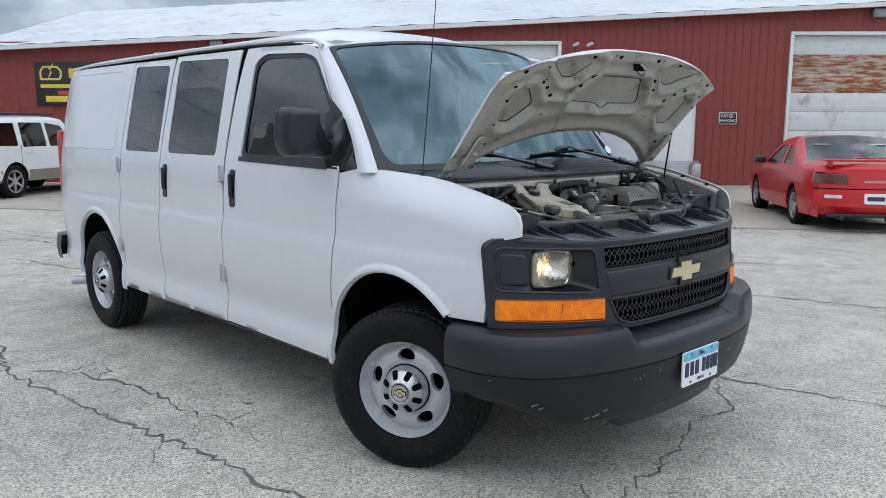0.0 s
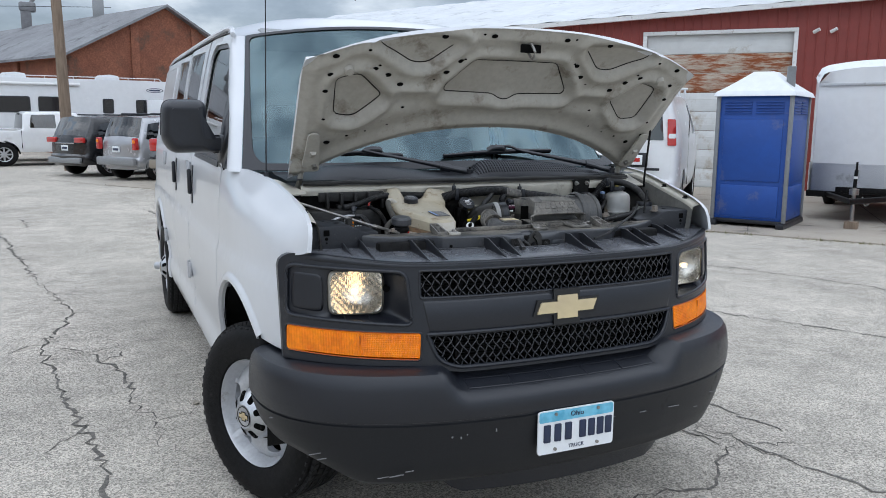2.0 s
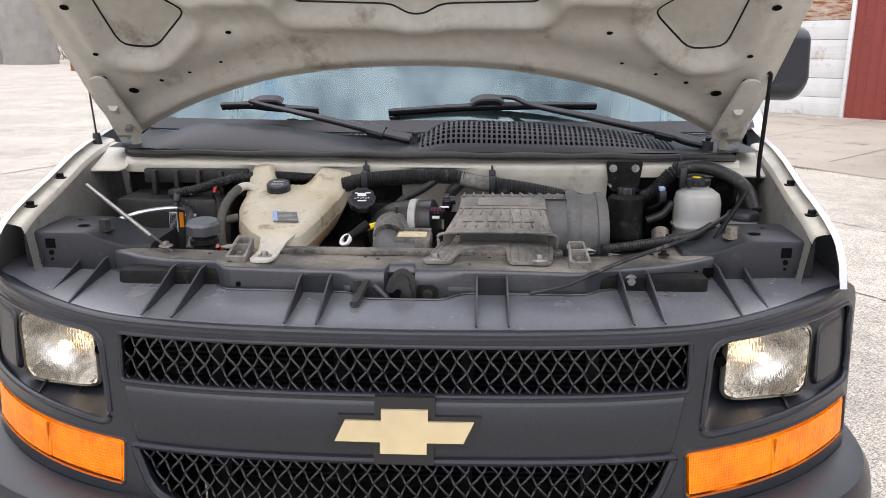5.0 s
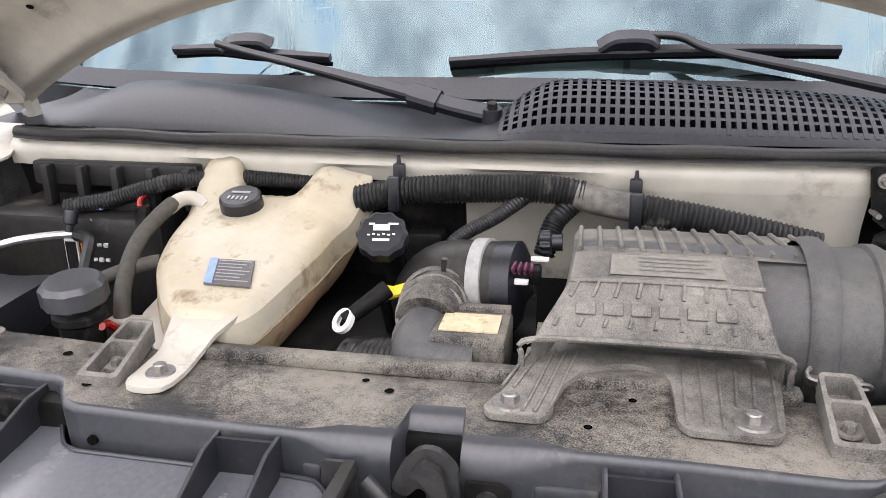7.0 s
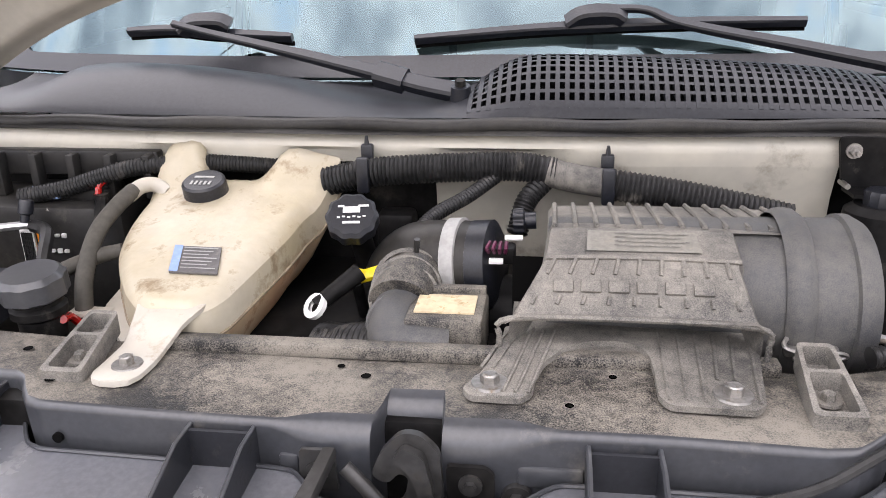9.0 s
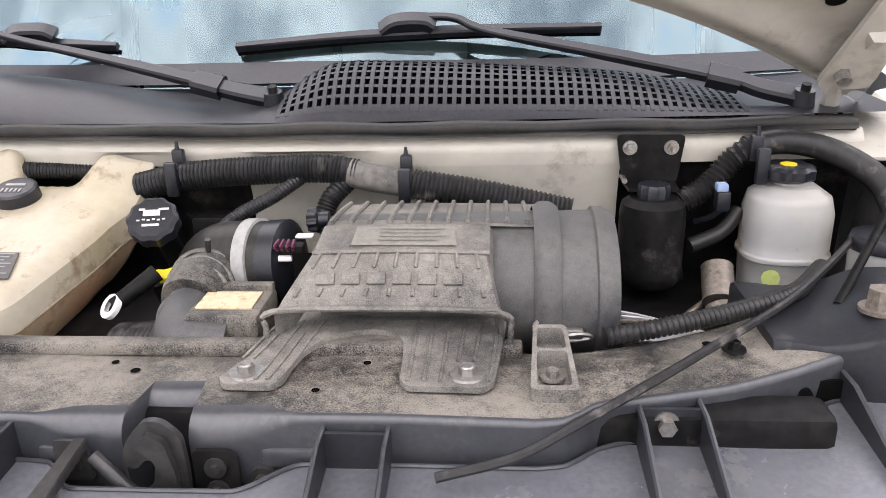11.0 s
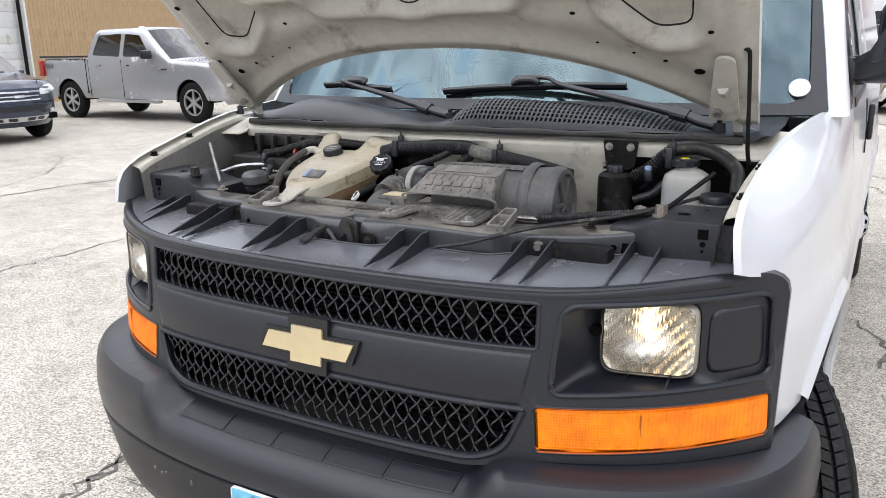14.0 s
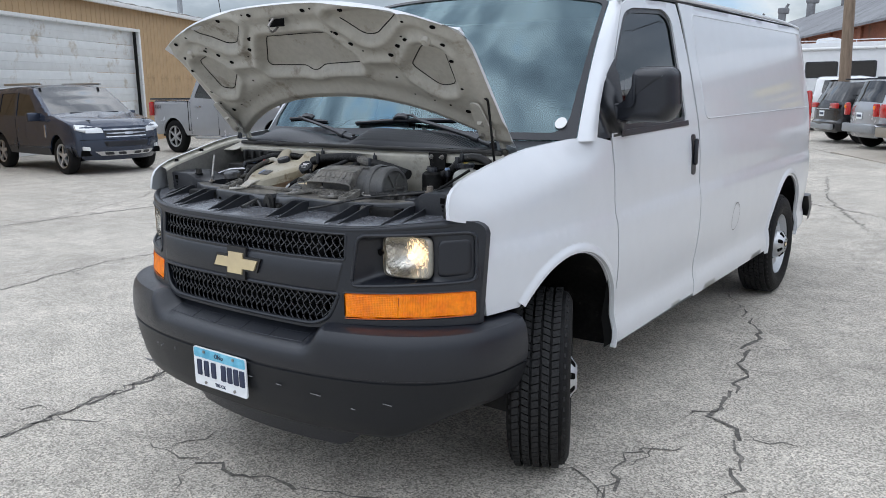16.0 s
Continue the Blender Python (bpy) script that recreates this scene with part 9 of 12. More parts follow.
bar(bm, S0, S1 + 0.3, 0.20, lambda x: eave(x) - 0.115, 0.12, 0.11)
part("gutter", bm, TRIMWHITE, red, "white eave gutter", smooth=0)
bm = B()
bar(bm, S0, S1 + 0.3, 0.0, lambda x: eave(x) - 0.05, 0.22, 0.03)
part("soffit", bm, TRIMWHITE, red, smooth=0)
bm = B()
box(bm, (S1 + 0.02, 0.03, eave(S1) / 2), (0.14, 0.10, eave(S1)), 0.01, FR)
part("corner_trim", bm, TRIMWHITE, red)
for a, b, top in DOORS:
    od = new("overhead_door")
    od.parent = red
    od["label"] = "white sectional overhead door with rust-streaked panels"
    n = 8
    for k in range(n):
        z0, z1 = top * k / n, top * (k + 1) / n
        bm = B()
        box(bm, ((a + b) / 2, -0.09, (z0 + z1) / 2), (b - a, 0.05, z1 - z0 - 0.008), 0.006, FR)
        for q in (0.33, 0.66):
            box(bm, ((a + b) / 2, -0.068, z0 + (z1 - z0) * q), (b - a - 0.02, 0.012, 0.02), 0.004, FR)
        rust = (k in (5, 6)) if a < 8 else k == 5
        part("door_section", bm, RUSTY if rust else DOORWHITE, od)
    bm = B()
    for x in (a - 0.03, b + 0.03):
        box(bm, (x, 0.025, top / 2), (0.09, 0.09, top), 0.005, FR)
    box(bm, ((a + b) / 2, 0.025, top + 0.04), (b - a + 0.15, 0.09, 0.09), 0.005, FR)
    part("door_trim", bm, TRIMWHITE, od)
for sx, z in ((-3.43, 4.50), (13.95, 3.70)):
    bm = B()
    box(bm, (sx, 0.10, z), (0.34, 0.16, 0.22), 0.02, FR)
    box(bm, (sx, 0.19, z - 0.02), (0.26, 0.03, 0.14), 0.01, FR)
    part("wall_lamp", bm, GREYMETAL, red, "grey wall-mounted floodlight")
for sx in (4.38, 4.02):
    bm = B()
    cyl(bm, FR @ Vector((sx, 0.0, 3.70)), FR @ Vector((sx, 0.08, 3.70)), 0.02)
    cyl(bm, FR @ Vector((sx + 0.05, 0.08, 3.68)), FR @ Vector((sx - 0.07, 0.16, 3.74)), 0.04, seg=14)
    part("security_camera", bm, TRIMWHITE, red, "small white security camera")
# NO PARKING sign
np_ = thing("no_parking_sign", "small black sign reading NO PARKING on the red wall", "sign")
bm = B()
box(bm, (0.285, 0.035, 1.80), (0.47, 0.02, 0.31), 0.006, FR)
part("sign_border", bm, WHITEINK, np_)
bm = B()
box(bm, (0.285, 0.042, 1.80), (0.43, 0.02, 0.27), 0.004, FR)
part("sign_face", bm, SIGNBLACK, np_)
letters(np_, "NO", 0.12, WHITEINK, FR @ pose(0.37, 0.054, 1.865, 90, 0, 180))
letters(np_, "PARKING", 0.098, WHITEINK, FR @ pose(0.285, 0.054, 1.735, 90, 0, 180))
bm = B()
lathe(bm, [(0.038, 0.0), (0.052, 0.0), (0.052, 0.003), (0.038, 0.003)], 24, FR @ pose(0.20, 0.052, 1.865, 90, 0, 180))
box(bm, (0, 0, 0.0015), (0.012, 0.08, 0.003), 0, FR @ pose(0.20, 0.052, 1.865, 90, 0, 180) @ Matrix.Rotation(0.8, 4, "Z"))
part("prohibition_ring", bm, WHITEINK, np_)
# shop sign: writing as bars
FRS = FR @ Matrix.Translation((0.47, 0, 0.05))
shop = thing("shop_sign", "black shop sign with yellow writing shown as bars", "sign")
bm = B()
box(bm, (17.25, 0.05, 2.62), (2.50, 0.03, 1.16), 0.01, FRS)
part("sign_board", bm, SIGNBLACK, shop)
bm = B()
for x, z, w, h in ((17.0, 2.90, 1.15, 0.26), (17.45, 2.56, 1.85, 0.10), (17.6, 2.22, 1.3, 0.16)):
    box(bm, (x, 0.072, z), (w, 0.012, h), 0.003, FRS)
split_part("plain_bar", bm, SIGNYEL, shop)
bm = B()
slab(bm, rounded([(0, 0), (0.55, 0), (0.62, 0.1), (0.62, 0.26), (0.5, 0.38), (0.1, 0.38), (0, 0.25)], 0.04), lambda a, b, h: FRS @ Vector((18.38 - a, 0.068 + h, 2.72 + b)), 0.0, 0.008, [rounded([(0.05, 0.05), (0.52, 0.05), (0.56, 0.12), (0.56, 0.24), (0.47, 0.33), (0.12, 0.33), (0.05, 0.23)], 0.03)])
slab(bm, [(0.22, 0.02), (0.36, 0.22), (0.29, 0.24), (0.40, 0.46), (0.24, 0.30), (0.31, 0.27)], lambda a, b, h: FRS @ Vector((18.38 - a, 0.068 + h, 2.72 + b)), 0.002, 0.010)
part("engine_outline", bm, SIGNYEL, shop)
bm = B()
box(bm, (17.75, 0.072, 2.38), (0.30, 0.012, 0.12), 0.003, FRS)
part("red_mark", bm, SIGNRED, shop)

# concrete apron along the red building, with joints and weeds at its edge
bm = B()
ap = [(11.6, 0.0), (9.77, 2.32), (8.45, 4.1), (6.76, 6.58), (5.04, 8.55), (3.6, 10.6), (1.2, 14.2), (-1.2, 18.2), (1.4, 22.9), (2.5, 21.7), (10, 14.85), (17.2, 8.4), (26, 0.4), (20, -8)]
sheet(bm, ap, [], lambda a, b: Vector((a, b, 0.018)), 3.0, lambda v, a, b: Vector((a, b, -0.02)))
single("pavement_apron", bm, CONCRETE, "tan concrete apron in front of the workshop", "pavement", kind="structure", smooth=0)
bm = B()
for k in range(7):
    p = Vector((9.4 - 1.1 * k, 2.9 + 1.75 * k, 0.0225))
    q = p - FN * 7.0
    d = FD * 0.008
    bm.faces.new([bm.verts.new(v) for v in (p - d, p + d, Vector((q.x, q.y, 0.0225)) + d, Vector((q.x, q.y, 0.0225)) - d)])
single("apron_joint", bm, CRACK, "dark expansion joints in the concrete apron", "joint", kind="structure", smooth=0)
bm = B()
rnd_ = random.Random(8)
for k in range(900):
    t = rnd_.random() * 4.999
    i = int(t)
    a, b = Vector(ap[i]), Vector(ap[i + 1])
    p = a.lerp(b, t - i) + Vector((rnd_.gauss(-0.03, 0.04), rnd_.gauss(-0.02, 0.04)))
    if noise.noise(Vector((p.x * 1.3, p.y * 1.3, 2))) < -0.05:
        continue
    h, w = rnd_.uniform(0.015, 0.05), rnd_.uniform(0.004, 0.012)
    an = rnd_.uniform(0, 6.28)
    bm.faces.new([bm.verts.new(v) for v in ((p.x - w * math.cos(an), p.y - w * math.sin(an), 0.0), (p.x + w * math.cos(an), p.y + w * math.sin(an), 0.0), (p.x + rnd_.gauss(0, 0.02), p.y + rnd_.gauss(0, 0.02), h))])
single("edge_weeds", bm, WEED, "dry grass and weeds along the apron edge", "weeds", kind="stuff", smooth=0)

# tan metal building
TD, TP = Vector((-0.47, 0.88, 0)).normalized(), Vector((-19.8, 11.7, 0))
TN = Vector((0.88, 0.47, 0)).normalized()
TR = Matrix(((TD.x, TN.x, 0, TP.x), (TD.y, TN.y, 0, TP.y), (0, 0, 1, 0), (0, 0, 0, 1)))
tan = thing("wall_tan_building", "tan metal-sided building with a white overhead door", "building")
tan["kind"] = "structure"
for a, b, z in ((-14.0, -4.9, 0.0), (1.84, 16.0, 0.0)):
    siding(tan, TR, a, b, lambda x: 4.2, z, TANMETAL)
siding(tan, TR, -4.9, 1.84, lambda x: 4.2, 3.42, TANMETAL)
bm = B()
for a, b in ((-14.0, -4.9), (1.84, 16.0)):
    box(bm, ((a + b) / 2, -0.1, 2.05), (b - a, 0.14, 4.1), 0, TR)
box(bm, (16.0, -5, 2.05), (0.14, 10, 4.1), 0, TR)
part("wall_core", bm, TANMETAL, tan, smooth=0)
bm = B()
rows = []
for k in range(101):
    x = -14.2 + 30.4 * k / 100
    rows.append((bm.verts.new(TR @ Vector((x, 0.25, 4.20 + (0.02 if k % 3 == 0 else 0)))), bm.verts.new(TR @ Vector((x, -6.0, 5.2 + (0.02 if k % 3 == 0 else 0))))))
for p, q in zip(rows, rows[1:]):
    bm.faces.new((p[0], q[0], q[1], p[1]))
part("roof", bm, ROOFMETAL, tan, "pale ribbed metal roof", smooth=0)
bm = B()
box(bm, (1.0, 0.22, 4.12), (30.4, 0.10, 0.12), 0.01, TR)
part("gutter", bm, TRIMWHITE, tan)
od = new("overhead_door")
od.parent = tan
od["label"] = "white sectional overhead door"
for k in range(8):
    bm = B()
    box(bm, (-1.53, -0.08, 3.42 * (k + 0.5) / 8), (6.74, 0.05, 3.42 / 8 - 0.010), 0.006, TR)
    box(bm, (-1.53, -0.056, 3.42 * (k + 0.5) / 8), (6.70, 0.012, 0.02), 0.004, TR)
    part("door_section", bm, DOORWHITE, od)
bm = B()
for x in (-4.94, 1.88):
    box(bm, (x, 0.03, 1.71), (0.10, 0.10, 3.42), 0.005, TR)
box(bm, (-1.53, 0.03, 3.46), (6.92, 0.10, 0.09), 0.005, TR)
part("door_trim", bm, TRIMWHITE, od)
bm = B()
cyl(bm, TR @ Vector((1.60, 0.05, 0)), TR @ Vector((1.60, 0.05, 3.4)), 0.05, seg=12)
part("track_rail", bm, ENGBLK, od)
bm = B()
cyl(bm, TR @ Vector((7.9, -1.4, 4.4)), TR @ Vector((7.9, -1.4, 5.15)), 0.10, seg=16)
cyl(bm, TR @ Vector((7.9, -1.4, 5.15)), TR @ Vector((7.9, -1.4, 5.30)), 0.20, 0.16, seg=16)
part("roof_vent", bm, GREYMETAL, tan, "round metal roof vent")

# long brick hall
BD, BP = Vector((-0.443, 0.897, 0)).normalized(), Vector((-2.1, 36.9, 0))
BN_ = Vector((-0.897, -0.443, 0)).normalized()
BR = Matrix(((BD.x, BN_.x, 0, BP.x), (BD.y, BN_.y, 0, BP.y), (0, 0, 1, 0), (0, 0, 0, 1)))
hall = thing("wall_brick_hall", "long old red-brick hall with arched windows", "building")
hall["kind"] = "structure"
BL, BW, BE, BRG = 68.0, 9.4, 4.45, 6.88
bm = B()
box(bm, (BL / 2, -0.2, BE / 2), (BL, 0.4, BE), 0, BR)
box(bm, (BL / 2, -BW + 0.2, BE / 2), (BL, 0.4, BE), 0, BR)
for x in (0.2, BL - 0.2):
    box(bm, (x, -BW / 2, BE / 2), (0.4, BW - 0.8, BE), 0, BR)
    a = [BR @ Vector((x + o, y, z)) for o in (-0.2, 0.2) for y, z in ((0, BE), (-BW, BE), (-BW / 2, BRG))]
    vs = [bm.verts.new(v) for v in a]
    for ids in ((0, 1, 2), (3, 5, 4), (0, 2, 5, 3), (1, 4, 5, 2)):
        bm.faces.new([vs[i] for i in ids])
part("brick_wall", bm, BRICK, hall, smooth=0)
for k in range(15):
    bm = B()
    box(bm, (0.5 + k * (BL - 1) / 14, 0.06, BE / 2 - 0.1), (0.45, 0.16, BE - 0.2), 0.01, BR)
    part("pilaster", bm, BRICK, hall)
    if k < 14:
        x = 0.5 + (k + 0.5) * (BL - 1) / 14
        bm = B()
        slab(bm, [(-0.55, 0.5), (0.55, 0.5), (0.55, 2.3)] + arc2(0, 2.3, 0.55, 10, 170, 8) + [(-0.55, 2.3)], lambda a, b, h: BR @ Vector((x + a, h, b)), -0.05, 0.04)
        part("arched_window", bm, TRIMWHITE if k % 3 else SLATE, hall, "boarded arched window")
bm = B()
box(bm, (BL / 2, 0.08, BE - 0.12), (BL, 0.2, 0.22), 0.02, BR)
part("cornice", bm, BRICK, hall)
for x in (-BW * 0.33, -BW * 0.67):
    bm = B()
    box(bm, (-0.04, x, 3.0), (0.10, 0.40, 6.0), 0.01, BR)
    part("pilaster", bm, BRICK, hall)
bm = B()
for y0, y1, z1 in ((0.45, -BW / 2, BRG), (-BW - 0.45, -BW / 2, BRG)):
    o = (BRG - BE) / (BW / 2) * 0.45
    vs = [BR @ Vector((x, y, z)) for x, y, z in ((-0.35, y0, BE - o + 0.1), (BL + 0.3, y0, BE - o + 0.1), (BL + 0.3, y1, z1 + 0.1), (-0.35, y1, z1 + 0.1))]
    lo = [v - Vector((0, 0, 0.12)) for v in vs]
    a, b = [bm.verts.new(v) for v in vs], [bm.verts.new(v) for v in lo]
    bm.faces.new(a)
    bm.faces.new(b[::-1])
    for k in range(4):
        bm.faces.new((a[k], a[(k + 1) % 4], b[(k + 1) % 4], b[k]))
part("roof", bm, SLATE, hall, "weathered grey roof", smooth=0)
for k, r in enumerate((6.3, 15.0, 24.1, 33.0, 42.5, 52.5)):
    bm = B()
    c = BR @ Vector((r, -BW / 2, BRG))
    box(bm, c + Vector((0, 0, 0.45)), (0.55, 0.55, 1.3), 0.02)
    box(bm, c + Vector((0.1, 0, 1.25)), (0.9, 0.7, 0.55), 0.12)
    cyl(bm, c + Vector((0.3, 0, 1.5)), c + Vector((0.5, 0, 1.85)), 0.12, seg=10)
    part("roof_vent", bm, SLATE if k else GREYMETAL, hall, "dark sheet-metal roof vent")
bm = B()
box(bm, (BL - 2, -BW / 2, BRG + 0.3), (1.1, 1.1, 2.2), 0.03, BR)
part("chimney", bm, BRICK, hall, "brick chimney")

# small brick house, silo and evergreen far off
house = thing("brick_house", "small red-brick building with a white door far off", "house")
HM = Matrix.Translation((-22.76, 48.1, 0)) @ Matrix.Diagonal((0.857, 0.52, 0.52, 1))
bm = B()
box(bm, (0, 0, 1.3), (4.2, 5.0, 2.6), 0, HM)
vs = [bm.verts.new(HM @ Vector(p)) for p in ((-2.1, -2.5, 2.6), (2.1, -2.5, 2.6), (0, -2.5, 4.6), (-2.1, 2.5, 2.6), (2.1, 2.5, 2.6), (0, 2.5, 4.6))]
for ids in ((0, 1, 2), (3, 5, 4)):
    bm.faces.new([vs[i] for i in ids])
part("brick_wall", bm, BRICK, house, smooth=0)
bm = B()
for s in (-1, 1):
    q = [HM @ Vector(p) for p in ((s * 2.4, -2.8, 2.45), (s * 2.4, 2.8, 2.45), (0, 2.8, 4.74), (0, -2.8, 4.74))]
    a, b = [bm.verts.new(v) for v in q], [bm.verts.new(v + Vector((0, 0, 0.10))) for v in q]
    bm.faces.new(a)
    bm.faces.new(b)
    for k in range(4):
        bm.faces.new((a[k], a[(k + 1) % 4], b[(k + 1) % 4], b[k]))
part("roof", bm, SLATE, house, smooth=0)
bm = B()
box(bm, (-0.05, -2.52, 1.05), (1.0, 0.08, 2.1), 0.01, HM)
hd = part("door", bm, TRIMWHITE, house, "white glazed door")
bm = B()
for x in (-0.27, 0.17):
    box(bm, (x, -2.57, 1.2), (0.32, 0.03, 1.4), 0.01, HM)
part("door_pane", bm, SLATE, hd)
silo = thing("grain_silo", "tall grey concrete grain elevator far off", "silo")
SILOC = mat("grey_silo_concrete", (0.30, 0.285, 0.265), 0.9, grain=0.1, grain_scale=1.0, color2=(0.24, 0.23, 0.215), blotch=0.3)
for x, y, r, h in ((-35.5, 62, 2.0, 13.0), (-38.5, 64, 2.6, 11.0), (-41.5, 66, 2.6, 10.0)):
    bm = B()
    cyl(bm, (x, y, 0), (x, y, h), r, seg=24)
    part("silo_tube", bm, SILOC, silo)
bm = B()
box(bm, (-36.5, 62, 14.0), (3.0, 3.0, 4.0), 0.1)
part("head_house", bm, SILOC, silo)


def evergreen(x, y, h, r, seed):
    rnd = random.Random(seed)
    t = thing("evergreen_tree", "dark evergreen tree with a ragged outline", "tree")
    bm = B()
    cyl(bm, (x, y, 0), (x, y, h * 0.95), 0.18, 0.03, seg=8)
    part("trunk", bm, BARK, t)
    bm = B()
    for k in range(1800):
        z = h * (0.10 + 0.90 * rnd.random() ** 1.2)
        rr = r * (1 - z / h) ** 0.8 * (0.35 + 0.75 * rnd.random()) + 0.08
        a = rnd.uniform(0, 6.28)
        c = Vector((x + rr * math.cos(a), y + rr * math.sin(a), z + rnd.gauss(0, 0.1)))
        d = Vector((math.cos(a), math.sin(a), -0.25)) * rnd.uniform(0.25, 0.5)
        s = d.cross(Vector((0, 0, 1))).normalized() * rnd.uniform(0.10, 0.22)
        bm.faces.new([bm.verts.new(v) for v in (c - s, c + d * 0.5 - s * 0.6 + Vector((0, 0, 0.06)), c + d, c + d * 0.5 + s * 0.6 + Vector((0, 0, 0.06)), c + s)])
    part("crown", bm, NEEDLE, t, smooth=0)


evergreen(-22.9, 56.0, 4.7, 2.0, 1)
# bare shrubs on the horizon
bm = B()
rnd_ = random.Random(12)
for k in range(2600):
    a = rnd_.uniform(0.0, 1.0)
    c = Vector((-60 + 46 * a + rnd_.gauss(0, 1), 75 + 14 * a + rnd_.gauss(0, 2), rnd_.uniform(0, 1) ** 1.6 * (2.4 + 1.6 * noise.noise(Vector((a * 9, 0, 0))))))
    d = Vector((rnd_.gauss(0, 0.3), rnd_.gauss(0, 0.3), rnd_.uniform(0.4, 1.1)))
    s = Vector((rnd_.uniform(0.02, 0.06), 0, 0))
    bm.faces.new([bm.verts.new(v) for v in (c - s, c + s, c + d)])
single("bare_shrubs", bm, TWIG, "band of bare leafless brush on the horizon", "brush", kind="stuff", smooth=0)

# poles and cables
for x, y, h, lean, r in ((-2.06, 24.4, 9.5, 0.018, 0.17), (-21.1, 48.0, 4.8, 0.05, 0.09), (-26.95, 60.0, 5.0, 0.10, 0.085)):
    bm = B()
    cyl(bm, (x, y, 0), (x - lean * h, y, h), r, r * 0.72, seg=14)
    pl = thing("utility_pole", "weathered wooden utility pole", "pole", at=None)
    part("pole_shaft", bm, WOODPOLE, pl)
for pts in ([(-30, 40, 9.2), (-10, 33, 8.2), (8, 27, 7.6), (24, 20, 8.4)], [(-30, 44, 10.5), (-2.22, 24.4, 9.45)], [(-2.22, 24.4, 9.2), (2.0, 25.0, 6.9), (6.6, 23, 5.4)], [(-60, 60, 9.5), (-25, 52, 8.4), (0, 46, 8.6)], [(-60, 60, 8.2), (-25, 52, 7.2), (0, 46, 7.6)]):
    bm = B()
    tube(bm, pts, 0.014, seg=5, smooth=10)
    single("overhead_cable", bm, ENGBLK, "thin black overhead cable", "cable")

# ---- parked vehicles ----
def paint(name, color, metal=0.0, rough=0.25):
    return mat(name, color, rough, metal=metal, grain=0.02, grain_scale=6, coat=0.45, dirt=tuple(0.8 * c + 0.03 for c in color), dirt_amount=-0.3, dirt_scale=2)


P_WHITE = paint("white_car_paint", (0.74, 0.75, 0.76))
P_SILVER = paint("silver_car_paint", (0.42, 0.43, 0.45), 0.5)
P_BLACK = paint("black_car_paint", (0.012, 0.012, 0.014))
P_NAVY = paint("dark_blue_grey_car_paint", (0.030, 0.040, 0.066), 0.4)
P_RED = paint("red_car_paint", (0.50, 0.006, 0.010), rough=0.3)
P_GREEN = paint("dark_green_car_paint", (0.010, 0.045, 0.038), 0.2)
P_CHAR = paint("charcoal_car_paint", (0.030, 0.028, 0.032), 0.3)
ALLOY = mat("silver_alloy_wheel", (0.55, 0.55, 0.56), 0.3, metal=0.8, grain=0.05, grain_scale=30)


def simple_wheel(parent, r, w, at, spokes=6, rim=0.66, material=None):
    e = new("wheel")
    e.parent = parent
    e.matrix_local = at
    mx = pose(0, 0, 0, 0, 90, 0)
    h = w / 2
    bm = B()
    lathe(bm, [(r * rim - 0.01, h - 0.04), (r * rim + 0.005, h - 0.004), (r * 0.86, h + 0.004), (r * 0.955, h - 0.012), (r, h - 0.04), (r, -h + 0.04), (r * 0.9, -h), (r * rim, -h)], 36, mx)
    part("tyre", bm, RUBBER, e)
    bm = B()
    lathe(bm, [(0.0, h - 0.10), (r * rim, h - 0.10), (r * rim, h - 0.03)], 28, mx)
    part("brake_disc", bm, ENGBLK, e)
    bm = B()
    lathe(bm, [(r * rim, h - 0.05), (r * rim + 0.004, h - 0.008), (r * rim - 0.022, h - 0.014), (r * rim - 0.026, h - 0.05)], 32, mx)
    lathe(bm, [(0.0, h - 0.012), (0.05, h - 0.016), (0.065, h - 0.04)], 16, mx)
    for k in range(spokes):
        a = 2 * math.pi * k / spokes
        q = Matrix.Rotation(a, 4, "X")
        L = r * rim - 0.03
        vs = [bm.verts.new(q @ Vector(p)) for p in ((h - 0.02, -0.032, 0.03), (h - 0.02, 0.032, 0.03), (h - 0.026, 0.024, L), (h - 0.026, -0.024, L), (h - 0.06, -0.032, 0.03), (h - 0.06, 0.032, 0.03), (h - 0.06, 0.024, L), (h - 0.06, -0.024, L))]
        for ids in ((0, 1, 2, 3), (0, 3, 7, 4), (1, 5, 6, 2)):
            bm.faces.new([vs[i] for i in ids])
    part("rim", bm, material or ALLOY, e)
    return e


